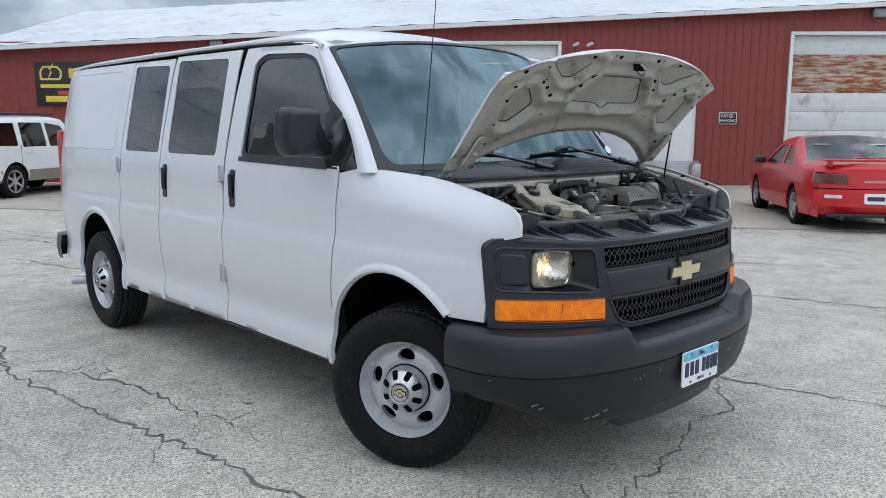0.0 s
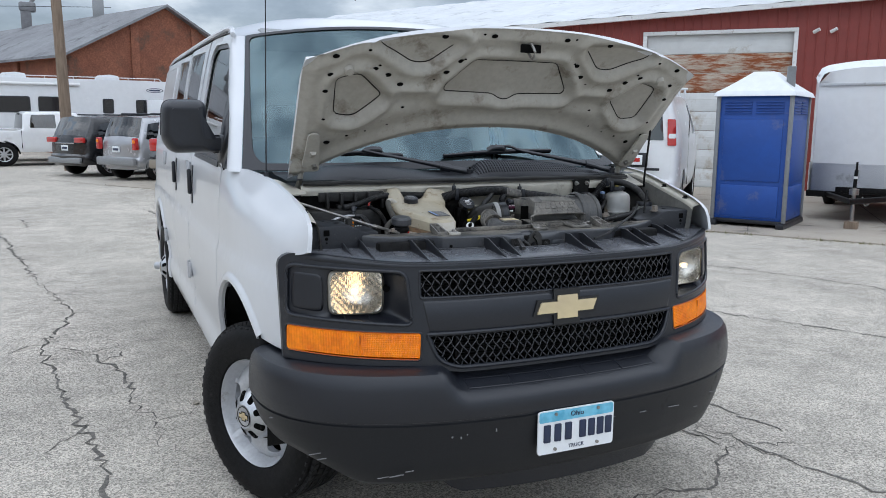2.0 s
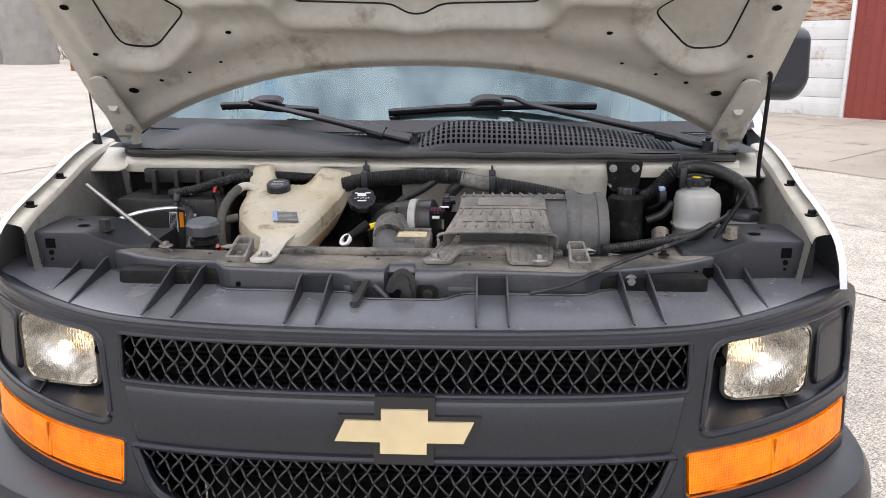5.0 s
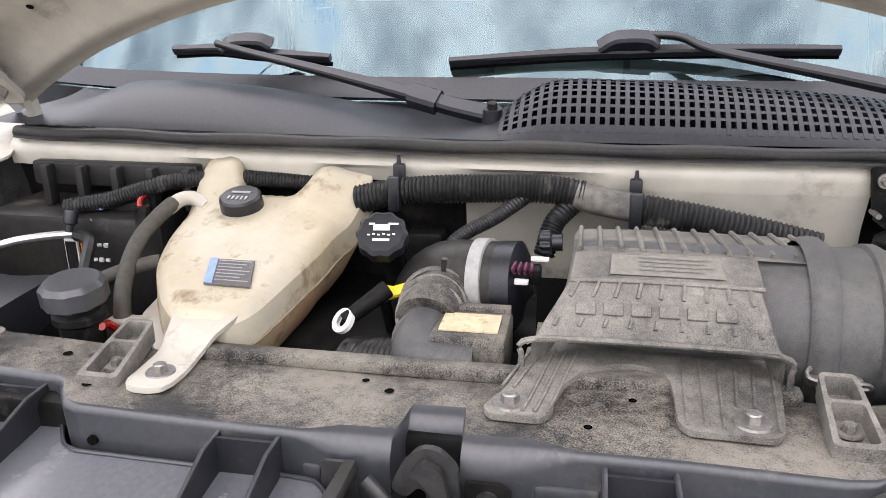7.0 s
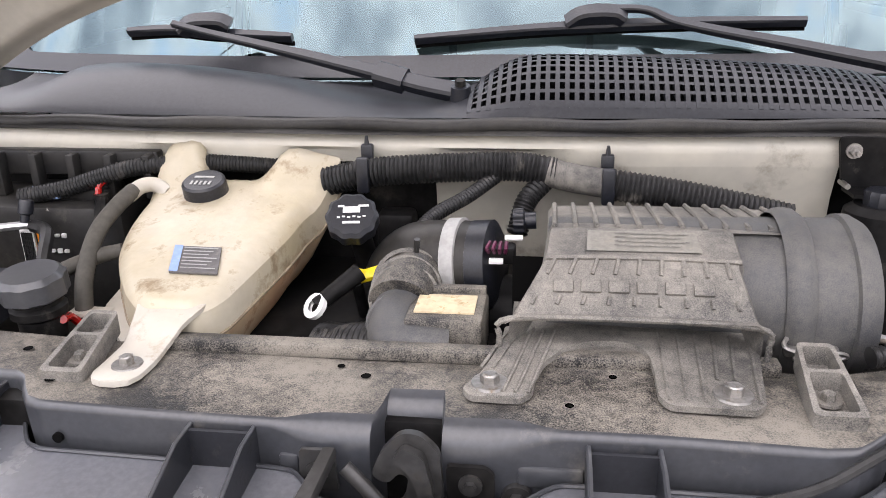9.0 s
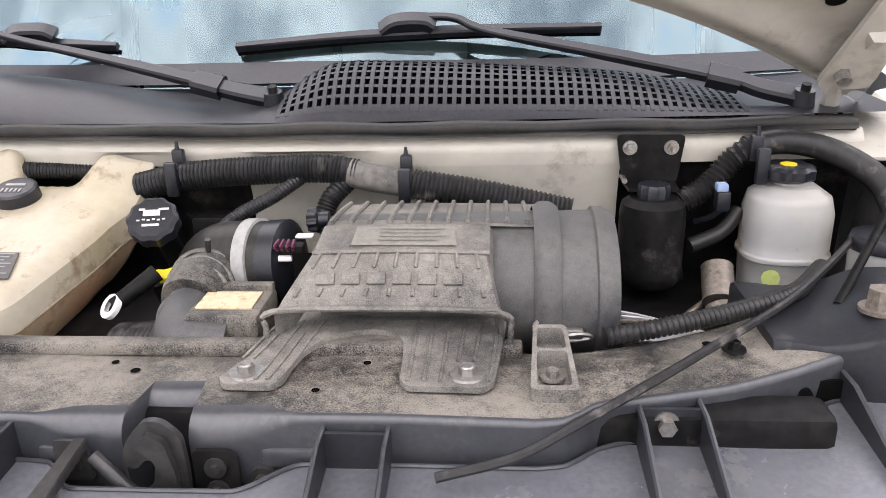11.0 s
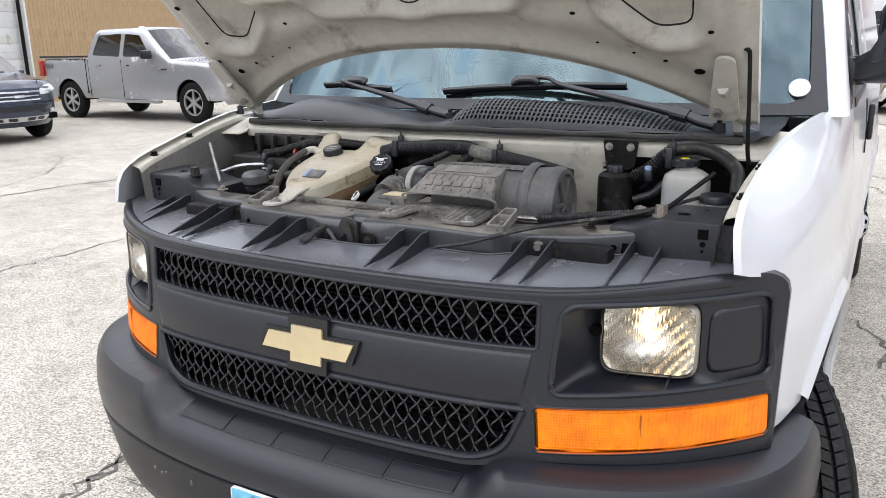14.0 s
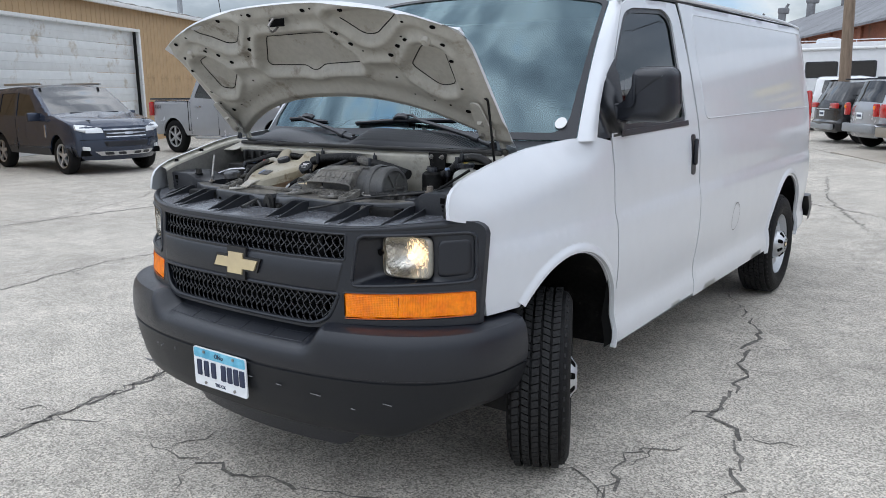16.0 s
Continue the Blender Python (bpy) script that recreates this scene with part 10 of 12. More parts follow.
def vehicle(name, label, category, at, body, top, half, axles, wr, belt, sill, windows, glass_cuts, bow=(0.12, 0.08), tumble=0.16, lower=None, group="parked vehicles", spokes=6, glass_mat=None, track=None, rim=0.66, extras=(), front=(), back=()):
    """A parked vehicle, y from its nose back, x to its left when seen from the front. top: outline (y, z) from the front bumper's foot over the roof to the rear one's.
    glass_cuts: pairs of outline numbers between which the skin is glass. extras: (name, centre, size, material, label)."""
    root = thing(name, label, category, group, at)
    glass_mat = glass_mat or GLASSD
    L = max(p[0] for p in top)
    R = 0.10

    def width(y, z, d):
        w = half
        if z > belt:
            w -= tumble * (z - belt) ** 1.15 / 0.6 * 0.9
        if z < sill + 0.28:
            w -= 0.05 * ((sill + 0.28 - z) / 0.28) ** 2
        e = min(y, L - y)
        w *= 1 - 0.10 * max(0.0, 1 - e / 0.55) ** 2
        if d < R:
            w -= R * 0.75 * (1 - math.sqrt(max(0.0, 1 - (1 - d / R) ** 2)))
        return max(w, 0.2)

    tp = dense(top, 0.12, closed=False)

    def dist_top(y, z):
        best = 1e9
        for (ax, ay), (bx, by) in zip(top, top[1:]):
            dx, dy = bx - ax, by - ay
            q = dx * dx + dy * dy
            t = max(0.0, min(1.0, ((y - ax) * dx + (z - ay) * dy) / q)) if q else 0
            best = min(best, math.hypot(y - ax - t * dx, z - ay - t * dy))
        return best

    def warp(y, k):
        """Round the nose and tail in plan; k is the share of the half width."""
        f = math.exp(-(y / 0.9) ** 2) * bow[0] - math.exp(-((L - y) / 0.9) ** 2) * bow[1]
        return y + f * k * k

    arches = []
    bottom = [(top[-1][0], sill)]
    ar = wr + 0.055
    for cy in sorted(axles, reverse=True):
        a0 = math.degrees(math.asin(max(-0.9, min(0.9, (sill - wr) / ar))))
        bottom += arc2(cy, wr, ar, a0, 180 - a0, 14)
    bottom += [(top[0][0], sill)]
    outline = [p for p in top] + [p for p in bottom if p != top[-1] and p != top[0]]
    ring_extra = []
    for (ay, az), (by, bz) in zip(tp, tp[1:]):
        d = Vector((by - ay, bz - az))
        if d.length < 1e-6:
            continue
        n = Vector((d.y, -d.x)).normalized()
        for q in (0.012, 0.03, 0.055, 0.085):
            ring_extra.append((ay + n.x * q, az + n.y * q))
    for s in (-1, 1):
        def f(y, z, s=s):
            return Vector((s * width(y, z, dist_top(y, z)), warp(y, 1.0), z))
        bm = B()
        sheet(bm, outline, [rounded(w, 0.045) for w in windows], f, 0.14, lambda v, a, b, s=s: Vector((v.x - s * 0.03, v.y, v.z)), ring_extra)
        side = part("body_side", bm, body, root)
        for w in windows:
            bm = B()
            sheet(bm, rounded(w, 0.045), [], lambda y, z, s=s: f(y, z, s) - Vector((s * 0.012, 0, 0)), 0.3)
            part("side_window", bm, glass_mat, side, smooth=0)
        if lower:
            bm = B()
            lo = [(top[-1][0], sill), (top[-1][0], sill + lower[1])] + [(top[0][0], sill + lower[1]), (top[0][0], sill)]
            segs = sorted(axles)
            cuts = [top[0][0] + 0.02, segs[0] - ar, segs[0] + ar, segs[1] - ar, segs[1] + ar, L - 0.02]
            for a, b in zip(cuts[::2], cuts[1::2]):
                if b - a > 0.1:
                    slab(bm, [(a, sill - 0.01), (b, sill - 0.01), (b, sill + lower[1]), (a, sill + lower[1])], lambda y, z, h, s=s: f(y, z, s) + Vector((s * h, 0, 0)), -0.01, 0.012)
            part("side_cladding", bm, lower[0], side)
    # skin across the top, in glass and painted stretches
    cut = []
    k = 0
    idx = {}
    for i, p in enumerate(top):
        while k < len(tp) and (abs(tp[k][0] - p[0]) > 1e-6 or abs(tp[k][1] - p[1]) > 1e-6):
            k += 1
        idx[i] = k
    marks = sorted({0, len(tp) - 1} | {idx[i] for c in glass_cuts for i in c})
    for a, b in zip(marks, marks[1:]):
        is_glass = any(idx[c0] <= a and b <= idx[c1] for c0, c1 in glass_cuts)
        bm = B()

        def g(u, v):
            y, z = tp[a + min(b - a, int(round(u * (b - a))))]
            w = width(y, z, 0.0)
            t = 2 * v - 1
            crown = 0.035 * (1 - t * t)
            up = crown if z > belt - 0.1 else crown * 0.6
            return Vector((t * w, warp(y, t) - (0.03 * (1 - t * t) if y < 0.4 * L else -0.03 * (1 - t * t)) * (0.3 if z > belt + 0.3 else 1), z + up * (0.0 if z < 0.6 else 1)))
        surf(bm, b - a, 14, g)
        part("windscreen" if is_glass else "body_skin", bm, glass_mat if is_glass else body, root, smooth=35)
    # floor, cabin and wheels
    bm = B()
    box(bm, (0, L / 2, sill + 0.06), (2 * half - 0.25, L - 0.5, 0.10))
    box(bm, (0, L * 0.55, belt - 0.22), (2 * half - 0.3, L * 0.5, 0.30), 0.05)
    for cy in axles:
        for s in (-1, 1):
            surf(bm, 12, 1, lambda u, v: Vector((s * (half - 0.03 - 0.35 * v), cy + (ar + 0.01) * math.cos(math.pi * u), wr + (ar + 0.01) * math.sin(math.pi * u))))
    part("underbody", bm, VOID, root)
    for cy in axles:
        for s in (-1, 1):
            simple_wheel(root, wr, 0.21, pose(s * (half - 0.125), cy, wr, 0, 0, 0 if s > 0 else 180), spokes, rim)
    def face(x, z, h, rear):
        pts = [p for p in (top[::-1] if rear else top) if (p[0] > 0.7 * L) == rear or abs(p[0]) < 0.4]
        run = []
        for p in pts:
            if run and p[1] < run[-1][1]:
                break
            run.append(p)
        y = lerp_table([(q[1], q[0]) for q in run], z)
        t = max(-1.0, min(1.0, x / width(y, z, 0.0)))
        return Vector((x, warp(y, t) + (0.03 if rear else -0.03) * (1 - t * t) + (h if rear else -h), z))

    for rear, rows in ((False, front), (True, back)):
        for nm, out, h, m_, lb in rows:
            for s in ((1,) if min(p[0] for p in out) < 0 else (1, -1)):
                bm = B()
                ring = rounded([(s * x, z) for x, z in out], 0.018)
                sheet(bm, ring, [], lambda a, b: face(a, b, h, rear), 0.07, lambda v, a, b: face(a, b, -0.05, rear))
                part(nm, bm, m_, root, lb)
    for nm, c, sz, m_, lb in extras:
        for s in ((-1, 1) if c[0] != 0 else (1,)):
            bm = B()
            box(bm, (s * c[0], c[1], c[2]), sz, min(sz) * 0.3)
            ob = part(nm, bm, m_, root, lb)
    return root


def heading(x, y, f, back=0.0):
    """A pose whose nose points along f; (x, y) lies that far behind the nose."""
    d = Vector((f[0], f[1], 0)).normalized()
    yaw = math.atan2(-d.x, d.y) + math.pi
    p = Vector((x, y, 0)) + d * back
    return Matrix.Translation(p) @ Matrix.Rotation(yaw, 4, "Z")


def plate_bits(y, z, rear=True):
    s = 1 if rear else -1
    return [("licence_plate", (0, y, z), (0.31, 0.02, 0.155), PLATEW, "white licence plate"), ("plain_bar", (0, y + s * 0.008, z), (0.24, 0.014, 0.06), NAVY, "")]


# two-box sport-utility outlines
def suv_top(L, hood, roof_h, ws0, ws1, tail):
    return [(0.10, 0.28), (0.0, 0.42), (0.0, 0.62), (0.06, hood - 0.12), (0.22, hood - 0.02), (ws0 - 0.35, hood + 0.08), (ws0, hood + 0.13), (ws1, roof_h - 0.03), (ws1 + 0.35, roof_h + 0.01), (L * 0.68, roof_h), (L - tail, roof_h - 0.05), (L - 0.13, hood + 0.14), (L - 0.07, hood - 0.02), (L - 0.06, 0.62), (L, 0.58), (L, 0.42), (L - 0.10, 0.30)]


ROW = (0.84, 0.54)
# silver compact sport-utility
vehicle("sport_utility_car", "silver compact sport-utility car with red and amber tail lamps", "car", heading(-0.47, 19.84, ROW, 3.70) @ Matrix.Diagonal((0.95, 0.95, 0.96, 1)), P_SILVER, suv_top(4.43, 1.00, 1.70, 1.35, 1.95, 0.32), 0.89, (0.98, 3.70), 0.345, 1.02, 0.34,
        [[(1.78, 1.06), (2.10, 1.52), (2.62, 1.58), (2.62, 1.06)], [(2.70, 1.06), (2.70, 1.58), (3.38, 1.57), (3.42, 1.06)], [(3.52, 1.08), (3.52, 1.56), (4.02, 1.50), (4.16, 1.10)]], [(6, 7), (10, 11)], lower=(GREYMETAL, 0.22), glass_mat=GLASSD,
        extras=[("tail_lamp", (0.78, 4.37, 0.98), (0.16, 0.12, 0.32), REDLENS, "red and amber tail lamp"), ("amber_lamp", (0.79, 4.385, 1.04), (0.12, 0.11, 0.10), AMBER, ""), ("roof_rail", (0.62, 2.9, 1.76), (0.05, 1.7, 0.05), TRIM, "black roof rail"), ("rear_wiper", (0, 4.32, 1.12), (0.4, 0.03, 0.03), TRIM, ""), ("bumper", (0, 4.42, 0.52), (1.60, 0.14, 0.22), GREYMETAL, "grey bumper"), ("door_mirror", (0.99, 1.72, 1.08), (0.20, 0.12, 0.16), P_SILVER, ""), ("door_seam", (0.883, 2.66, 0.72), (0.014, 0.012, 0.62), VOID, ""), ("door_handle", (0.895, 2.5, 0.95), (0.03, 0.16, 0.03), P_SILVER, "")] + plate_bits(4.41, 0.83))
# black compact sport-utility
vehicle("sport_utility_car", "black compact sport-utility car with red tail lamps", "car", heading(-1.58, 22.0, ROW, 3.72) @ Matrix.Diagonal((0.98, 0.97, 0.97, 1)), P_BLACK, suv_top(4.52, 0.98, 1.68, 1.25, 2.05, 0.38), 0.92, (0.98, 3.67), 0.36, 1.03, 0.34,
        [[(1.80, 1.08), (2.20, 1.50), (2.70, 1.56), (2.70, 1.08)], [(2.78, 1.08), (2.78, 1.56), (3.40, 1.54), (3.50, 1.10)], [(3.60, 1.14), (3.58, 1.52), (3.95, 1.47), (4.10, 1.18)]], [(6, 7), (10, 11)], spokes=10, rim=0.70,
        extras=[("tail_lamp", (0.66, 4.44, 1.02), (0.42, 0.10, 0.15), REDLENS, "wide red tail lamp"), ("chrome_strip", (0, 4.47, 0.93), (0.9, 0.03, 0.03), CHROME, ""), ("bumper", (0, 4.50, 0.46), (1.50, 0.10, 0.16), GREYMETAL, "grey lower bumper"), ("roof_rail", (0.62, 2.9, 1.72), (0.04, 1.5, 0.04), TRIM, ""), ("door_mirror", (1.00, 1.75, 1.10), (0.2, 0.12, 0.15), P_BLACK, "")] + plate_bits(4.48, 0.80))
# large white sport-utility
vehicle("sport_utility_car", "large white sport-utility car with tan lower trim", "car", heading(0.99, 17.4, (0.80, 0.60), 4.12) @ Matrix.Diagonal((0.95, 0.95, 0.91, 1)), P_WHITE, suv_top(5.22, 1.12, 1.90, 1.55, 2.15, 0.26), 0.99, (1.05, 4.07), 0.40, 1.17, 0.40,
        [[(1.95, 1.20), (2.30, 1.70), (2.85, 1.77), (2.85, 1.20)], [(2.95, 1.20), (2.95, 1.77), (3.75, 1.77), (3.78, 1.20)], [(3.92, 1.22), (3.90, 1.76), (4.68, 1.74), (4.90, 1.24)]], [(6, 7), (10, 11)], lower=(mat("tan_cladding", (0.26, 0.225, 0.18), 0.5, grain=0.05, grain_scale=10), 0.26),
        extras=[("tail_lamp", (0.83, 5.10, 1.06), (0.30, 0.20, 0.34), REDLENS, "large red tail lamp"), ("bumper_strip", (0, 5.23, 0.74), (1.72, 0.12, 0.05), TRIM, ""), ("roof_rail", (0.70, 3.4, 1.97), (0.06, 2.2, 0.06), TRIM, "black roof rail"), ("bumper", (0, 5.22, 0.58), (1.80, 0.16, 0.24), bpy.data.materials["tan_cladding"], "tan plastic bumper"), ("badge", (0, 5.20, 1.10), (0.16, 0.02, 0.06), NAVY, ""), ("tow_plate", (0, 5.20, 0.36), (0.5, 0.05, 0.12), TRIM, ""), ("door_mirror", (1.10, 1.9, 1.22), (0.22, 0.14, 0.2), P_WHITE, ""), ("door_handle", (1.0, 3.6, 1.08), (0.03, 0.2, 0.05), P_WHITE, ""), ("door_seam", (0.985, 3.84, 0.85), (0.014, 0.012, 0.8), VOID, "")] + plate_bits(5.20, 0.86))
# dark blue-grey sport-utility with its nose to the lot
vehicle("sport_utility_car", "dark blue-grey compact sport-utility car with a chrome grille", "car", heading(-12.57, 7.1, (1.0, -0.05), 0.90), P_NAVY, suv_top(4.58, 1.02, 1.68, 1.28, 2.10, 0.40), 0.92, (0.90, 3.60), 0.355, 1.06, 0.36,
        [[(1.72, 1.10), (2.16, 1.52), (2.70, 1.57), (2.70, 1.10)], [(2.78, 1.10), (2.78, 1.57), (3.48, 1.55), (3.54, 1.12)], [(3.64, 1.15), (3.62, 1.53), (4.02, 1.46), (4.18, 1.20)]], [(6, 7), (10, 11)], glass_mat=GLASSD, spokes=5, lower=(TRIM, 0.14),
        bow=(0.30, 0.10),
        front=[("headlamp", [(0.44, 0.80), (0.46, 0.89), (0.70, 0.95), (0.84, 0.96), (0.86, 0.86), (0.70, 0.80)], 0.012, WHLENS, "large clear headlamp"), ("grille", [(-0.42, 0.73), (-0.44, 0.86), (0.44, 0.86), (0.42, 0.73)], 0.008, TRIM, "black grille"), ("grille_chrome", [(-0.44, 0.845), (-0.45, 0.875), (0.45, 0.875), (0.44, 0.845)], 0.022, CHROME, "chrome grille bar"), ("grille_chrome", [(-0.40, 0.78), (-0.40, 0.80), (0.40, 0.80), (0.40, 0.78)], 0.022, CHROME, ""), ("grille_chrome", [(-0.41, 0.715), (-0.42, 0.738), (0.42, 0.738), (0.41, 0.715)], 0.022, CHROME, ""), ("emblem", [(-0.09, 0.765), (-0.09, 0.81), (0.09, 0.81), (0.09, 0.765)], 0.032, CHROME, ""), ("lower_grille", [(-0.42, 0.54), (-0.46, 0.64), (0.46, 0.64), (0.42, 0.54)], 0.006, TRIM, "black lower grille"), ("skid_plate", [(-0.50, 0.37), (-0.60, 0.45), (0.60, 0.45), (0.50, 0.37)], 0.016, ALLOY, "silver skid plate"), ("skid_slot", [(0.08, 0.385), (0.10, 0.435), (0.24, 0.435), (0.22, 0.385)], 0.022, TRIM, ""), ("skid_slot", [(0.30, 0.385), (0.32, 0.435), (0.46, 0.435), (0.44, 0.385)], 0.022, TRIM, ""), ("fog_lamp", [(0.66, 0.47), (0.67, 0.54), (0.78, 0.55), (0.78, 0.48)], 0.010, WHLENS, ""), ("bumper_seam", [(-0.80, 0.668), (-0.80, 0.676), (0.80, 0.676), (0.80, 0.668)], 0.004, VOID, "")],
        extras=[("roof_rail", (0.62, 2.9, 1.74), (0.05, 1.7, 0.05), ALLOY, "silver roof rail"), ("door_mirror", (1.02, 1.70, 1.10), (0.24, 0.12, 0.17), P_NAVY, ""), ("fender_vent", (0.925, 1.45, 0.82), (0.02, 0.05, 0.24), CHROME, ""), ("bonnet_seam", (0.58, 0.65, 1.035), (0.012, 0.7, 0.012), VOID, ""), ("wiper", (0.25, 1.22, 1.17), (0.5, 0.03, 0.02), TRIM, ""), ("door_seam", (0.915, 2.74, 0.74), (0.014, 0.012, 0.62), VOID, "")])
# silver crew-cab pickup
pick_top = [(0.10, 0.38), (0.0, 0.50), (0.0, 0.75), (0.04, 1.12), (0.22, 1.20), (1.45, 1.27), (1.55, 1.30), (2.35, 1.90), (2.75, 1.95), (3.85, 1.94), (4.02, 1.86), (4.16, 1.36), (4.22, 1.33), (5.82, 1.34), (5.84, 0.75), (5.90, 0.72), (5.90, 0.52), (5.80, 0.45)]
f150 = vehicle("pickup_truck", "silver crew-cab pickup truck with chrome bumper", "truck", heading(-11.55, 11.72, (1.0, 0.0), 0.98), P_SILVER, pick_top, 1.0, (0.98, 4.85), 0.42, 1.30, 0.46,
       [[(2.08, 1.36), (2.50, 1.80), (2.95, 1.84), (2.95, 1.36)], [(3.06, 1.36), (3.06, 1.84), (3.80, 1.82), (3.95, 1.40)]], [(6, 7), (10, 11)], bow=(0.10, 0.03), tumble=0.20, glass_mat=GLASSD, spokes=6, rim=0.64,
       front=[("headlamp", [(0.62, 0.86), (0.62, 1.08), (0.90, 1.09), (0.90, 0.84)], 0.012, WHLENS, "clear headlamp"), ("side_marker", [(0.91, 0.86), (0.91, 1.07), (0.94, 1.07), (0.94, 0.86)], 0.012, AMBER, ""), ("grille", [(-0.60, 0.78), (-0.60, 1.10), (0.60, 1.10), (0.60, 0.78)], 0.010, TRIM, "black grille"), ("grille_bar", [(-0.62, 0.90), (-0.62, 0.98), (0.62, 0.98), (0.62, 0.90)], 0.024, CHROME, "")],
       extras=[ ("chrome_bumper", (0, -0.05, 0.66), (1.92, 0.16, 0.22), CHROME, "chrome front bumper"), ("rear_bumper", (0, 5.92, 0.62), (1.86, 0.12, 0.18), CHROME, ""), ("running_board", (1.0, 2.9, 0.42), (0.12, 2.0, 0.06), ALLOY, "silver running board"), ("tail_lamp", (0.97, 5.78, 1.12), (0.08, 0.16, 0.36), REDLENS, "red tail lamp"), ("bed_rail", (0.94, 5.0, 1.375), (0.10, 1.6, 0.045), TRIM, "black bed rail cap"), ("door_mirror", (1.14, 2.05, 1.40), (0.24, 0.14, 0.18), TRIM, "black door mirror"), ("door_handle", (1.005, 2.85, 1.18), (0.03, 0.2, 0.05), CHROME, ""), ("door_handle", (1.005, 3.75, 1.18), (0.03, 0.2, 0.05), CHROME, ""), ("door_seam", (0.995, 3.02, 0.9), (0.014, 0.012, 0.8), VOID, ""), ("door_seam", (0.995, 4.10, 0.9), (0.014, 0.012, 0.8), VOID, ""), ("bed_gap", (0.99, 4.19, 0.95), (0.03, 0.03, 0.75), VOID, ""), ("fender_badge", (1.005, 1.75, 1.10), (0.02, 0.26, 0.05), CHROME, ""), ("roof_lamp", (0, 3.4, 1.99), (0.10, 0.10, 0.05), WHITEINK, ""), ("bed_floor", (0, 5.0, 1.28), (1.7, 1.5, 0.04), TRIM, "")])
letters(f150, "4X4", 0.17, TRIM, pose(-1.004, 5.45, 1.16, 90, 0, -90))
# red sedan from behind
sedan_top = [(0.12, 0.22), (0.0, 0.36), (0.02, 0.56), (0.20, 0.68), (0.9, 0.82), (1.45, 0.90), (2.35, 1.36), (2.75, 1.405), (3.20, 1.395), (3.92, 1.03), (4.08, 1.01), (4.62, 0.99), (4.70, 0.92), (4.74, 0.60), (4.76, 0.40), (4.66, 0.26)]
vehicle("sedan_car", "red two-door sedan with a rear spoiler", "car", heading(10.2, 3.05, (0.79, 0.61), 3.64), P_RED, sedan_top, 0.86, (1.00, 3.62), 0.315, 0.92, 0.24,
        [[(1.85, 0.95), (2.45, 1.25), (2.85, 1.27), (2.85, 0.95)], [(2.95, 0.95), (2.95, 1.27), (3.20, 1.25), (3.55, 0.98)]], [(5, 6), (8, 9)], bow=(0.2, 0.16), tumble=0.26, glass_mat=GLASSC, spokes=5, lower=(P_RED, 0.16),
        back=[("tail_lamp", [(0.36, 0.72), (0.40, 0.88), (0.80, 0.90), (0.82, 0.74)], 0.010, mat("dark_red_lens", (0.09, 0.004, 0.005), 0.2, coat=0.8), "dark red tail lamp"), ("reverse_lamp", [(0.44, 0.52), (0.44, 0.57), (0.66, 0.57), (0.66, 0.52)], 0.008, WHLENS, ""), ("licence_plate", [(-0.155, 0.45), (-0.155, 0.60), (0.155, 0.60), (0.155, 0.45)], 0.020, PLATEW, "white licence plate"), ("plain_bar", [(-0.12, 0.495), (-0.12, 0.555), (0.12, 0.555), (0.12, 0.495)], 0.026, NAVY, ""), ("bumper_line", [(-0.80, 0.655), (-0.80, 0.668), (0.80, 0.668), (0.80, 0.655)], 0.006, VOID, ""), ("plain_bar", [(-0.16, 0.755), (-0.16, 0.785), (0.16, 0.785), (0.16, 0.755)], 0.006, mat("dull_red_badge", (0.5, 0.25, 0.2), 0.3), "")],
        extras=[ ("spoiler", (0, 4.56, 1.075), (1.36, 0.16, 0.035), P_RED, "red boot spoiler"), ("spoiler_leg", (0.60, 4.57, 1.03), (0.06, 0.12, 0.11), P_RED, ""), ("brake_lamp", (0, 4.565, 1.108), (0.5, 0.06, 0.012), REDLENS, ""), ("window_mark", (0.42, 3.42, 1.29), (0.22, 0.10, 0.012), WHITEINK, "white painted marks"), ("exhaust", (0.45, 4.70, 0.24), (0.07, 0.2, 0.07), TRIM, ""), ("door_mirror", (0.96, 1.80, 0.98), (0.2, 0.12, 0.13), TRIM, ""), ("valance", (0, 4.70, 0.27), (1.3, 0.1, 0.06), TRIM, "")])
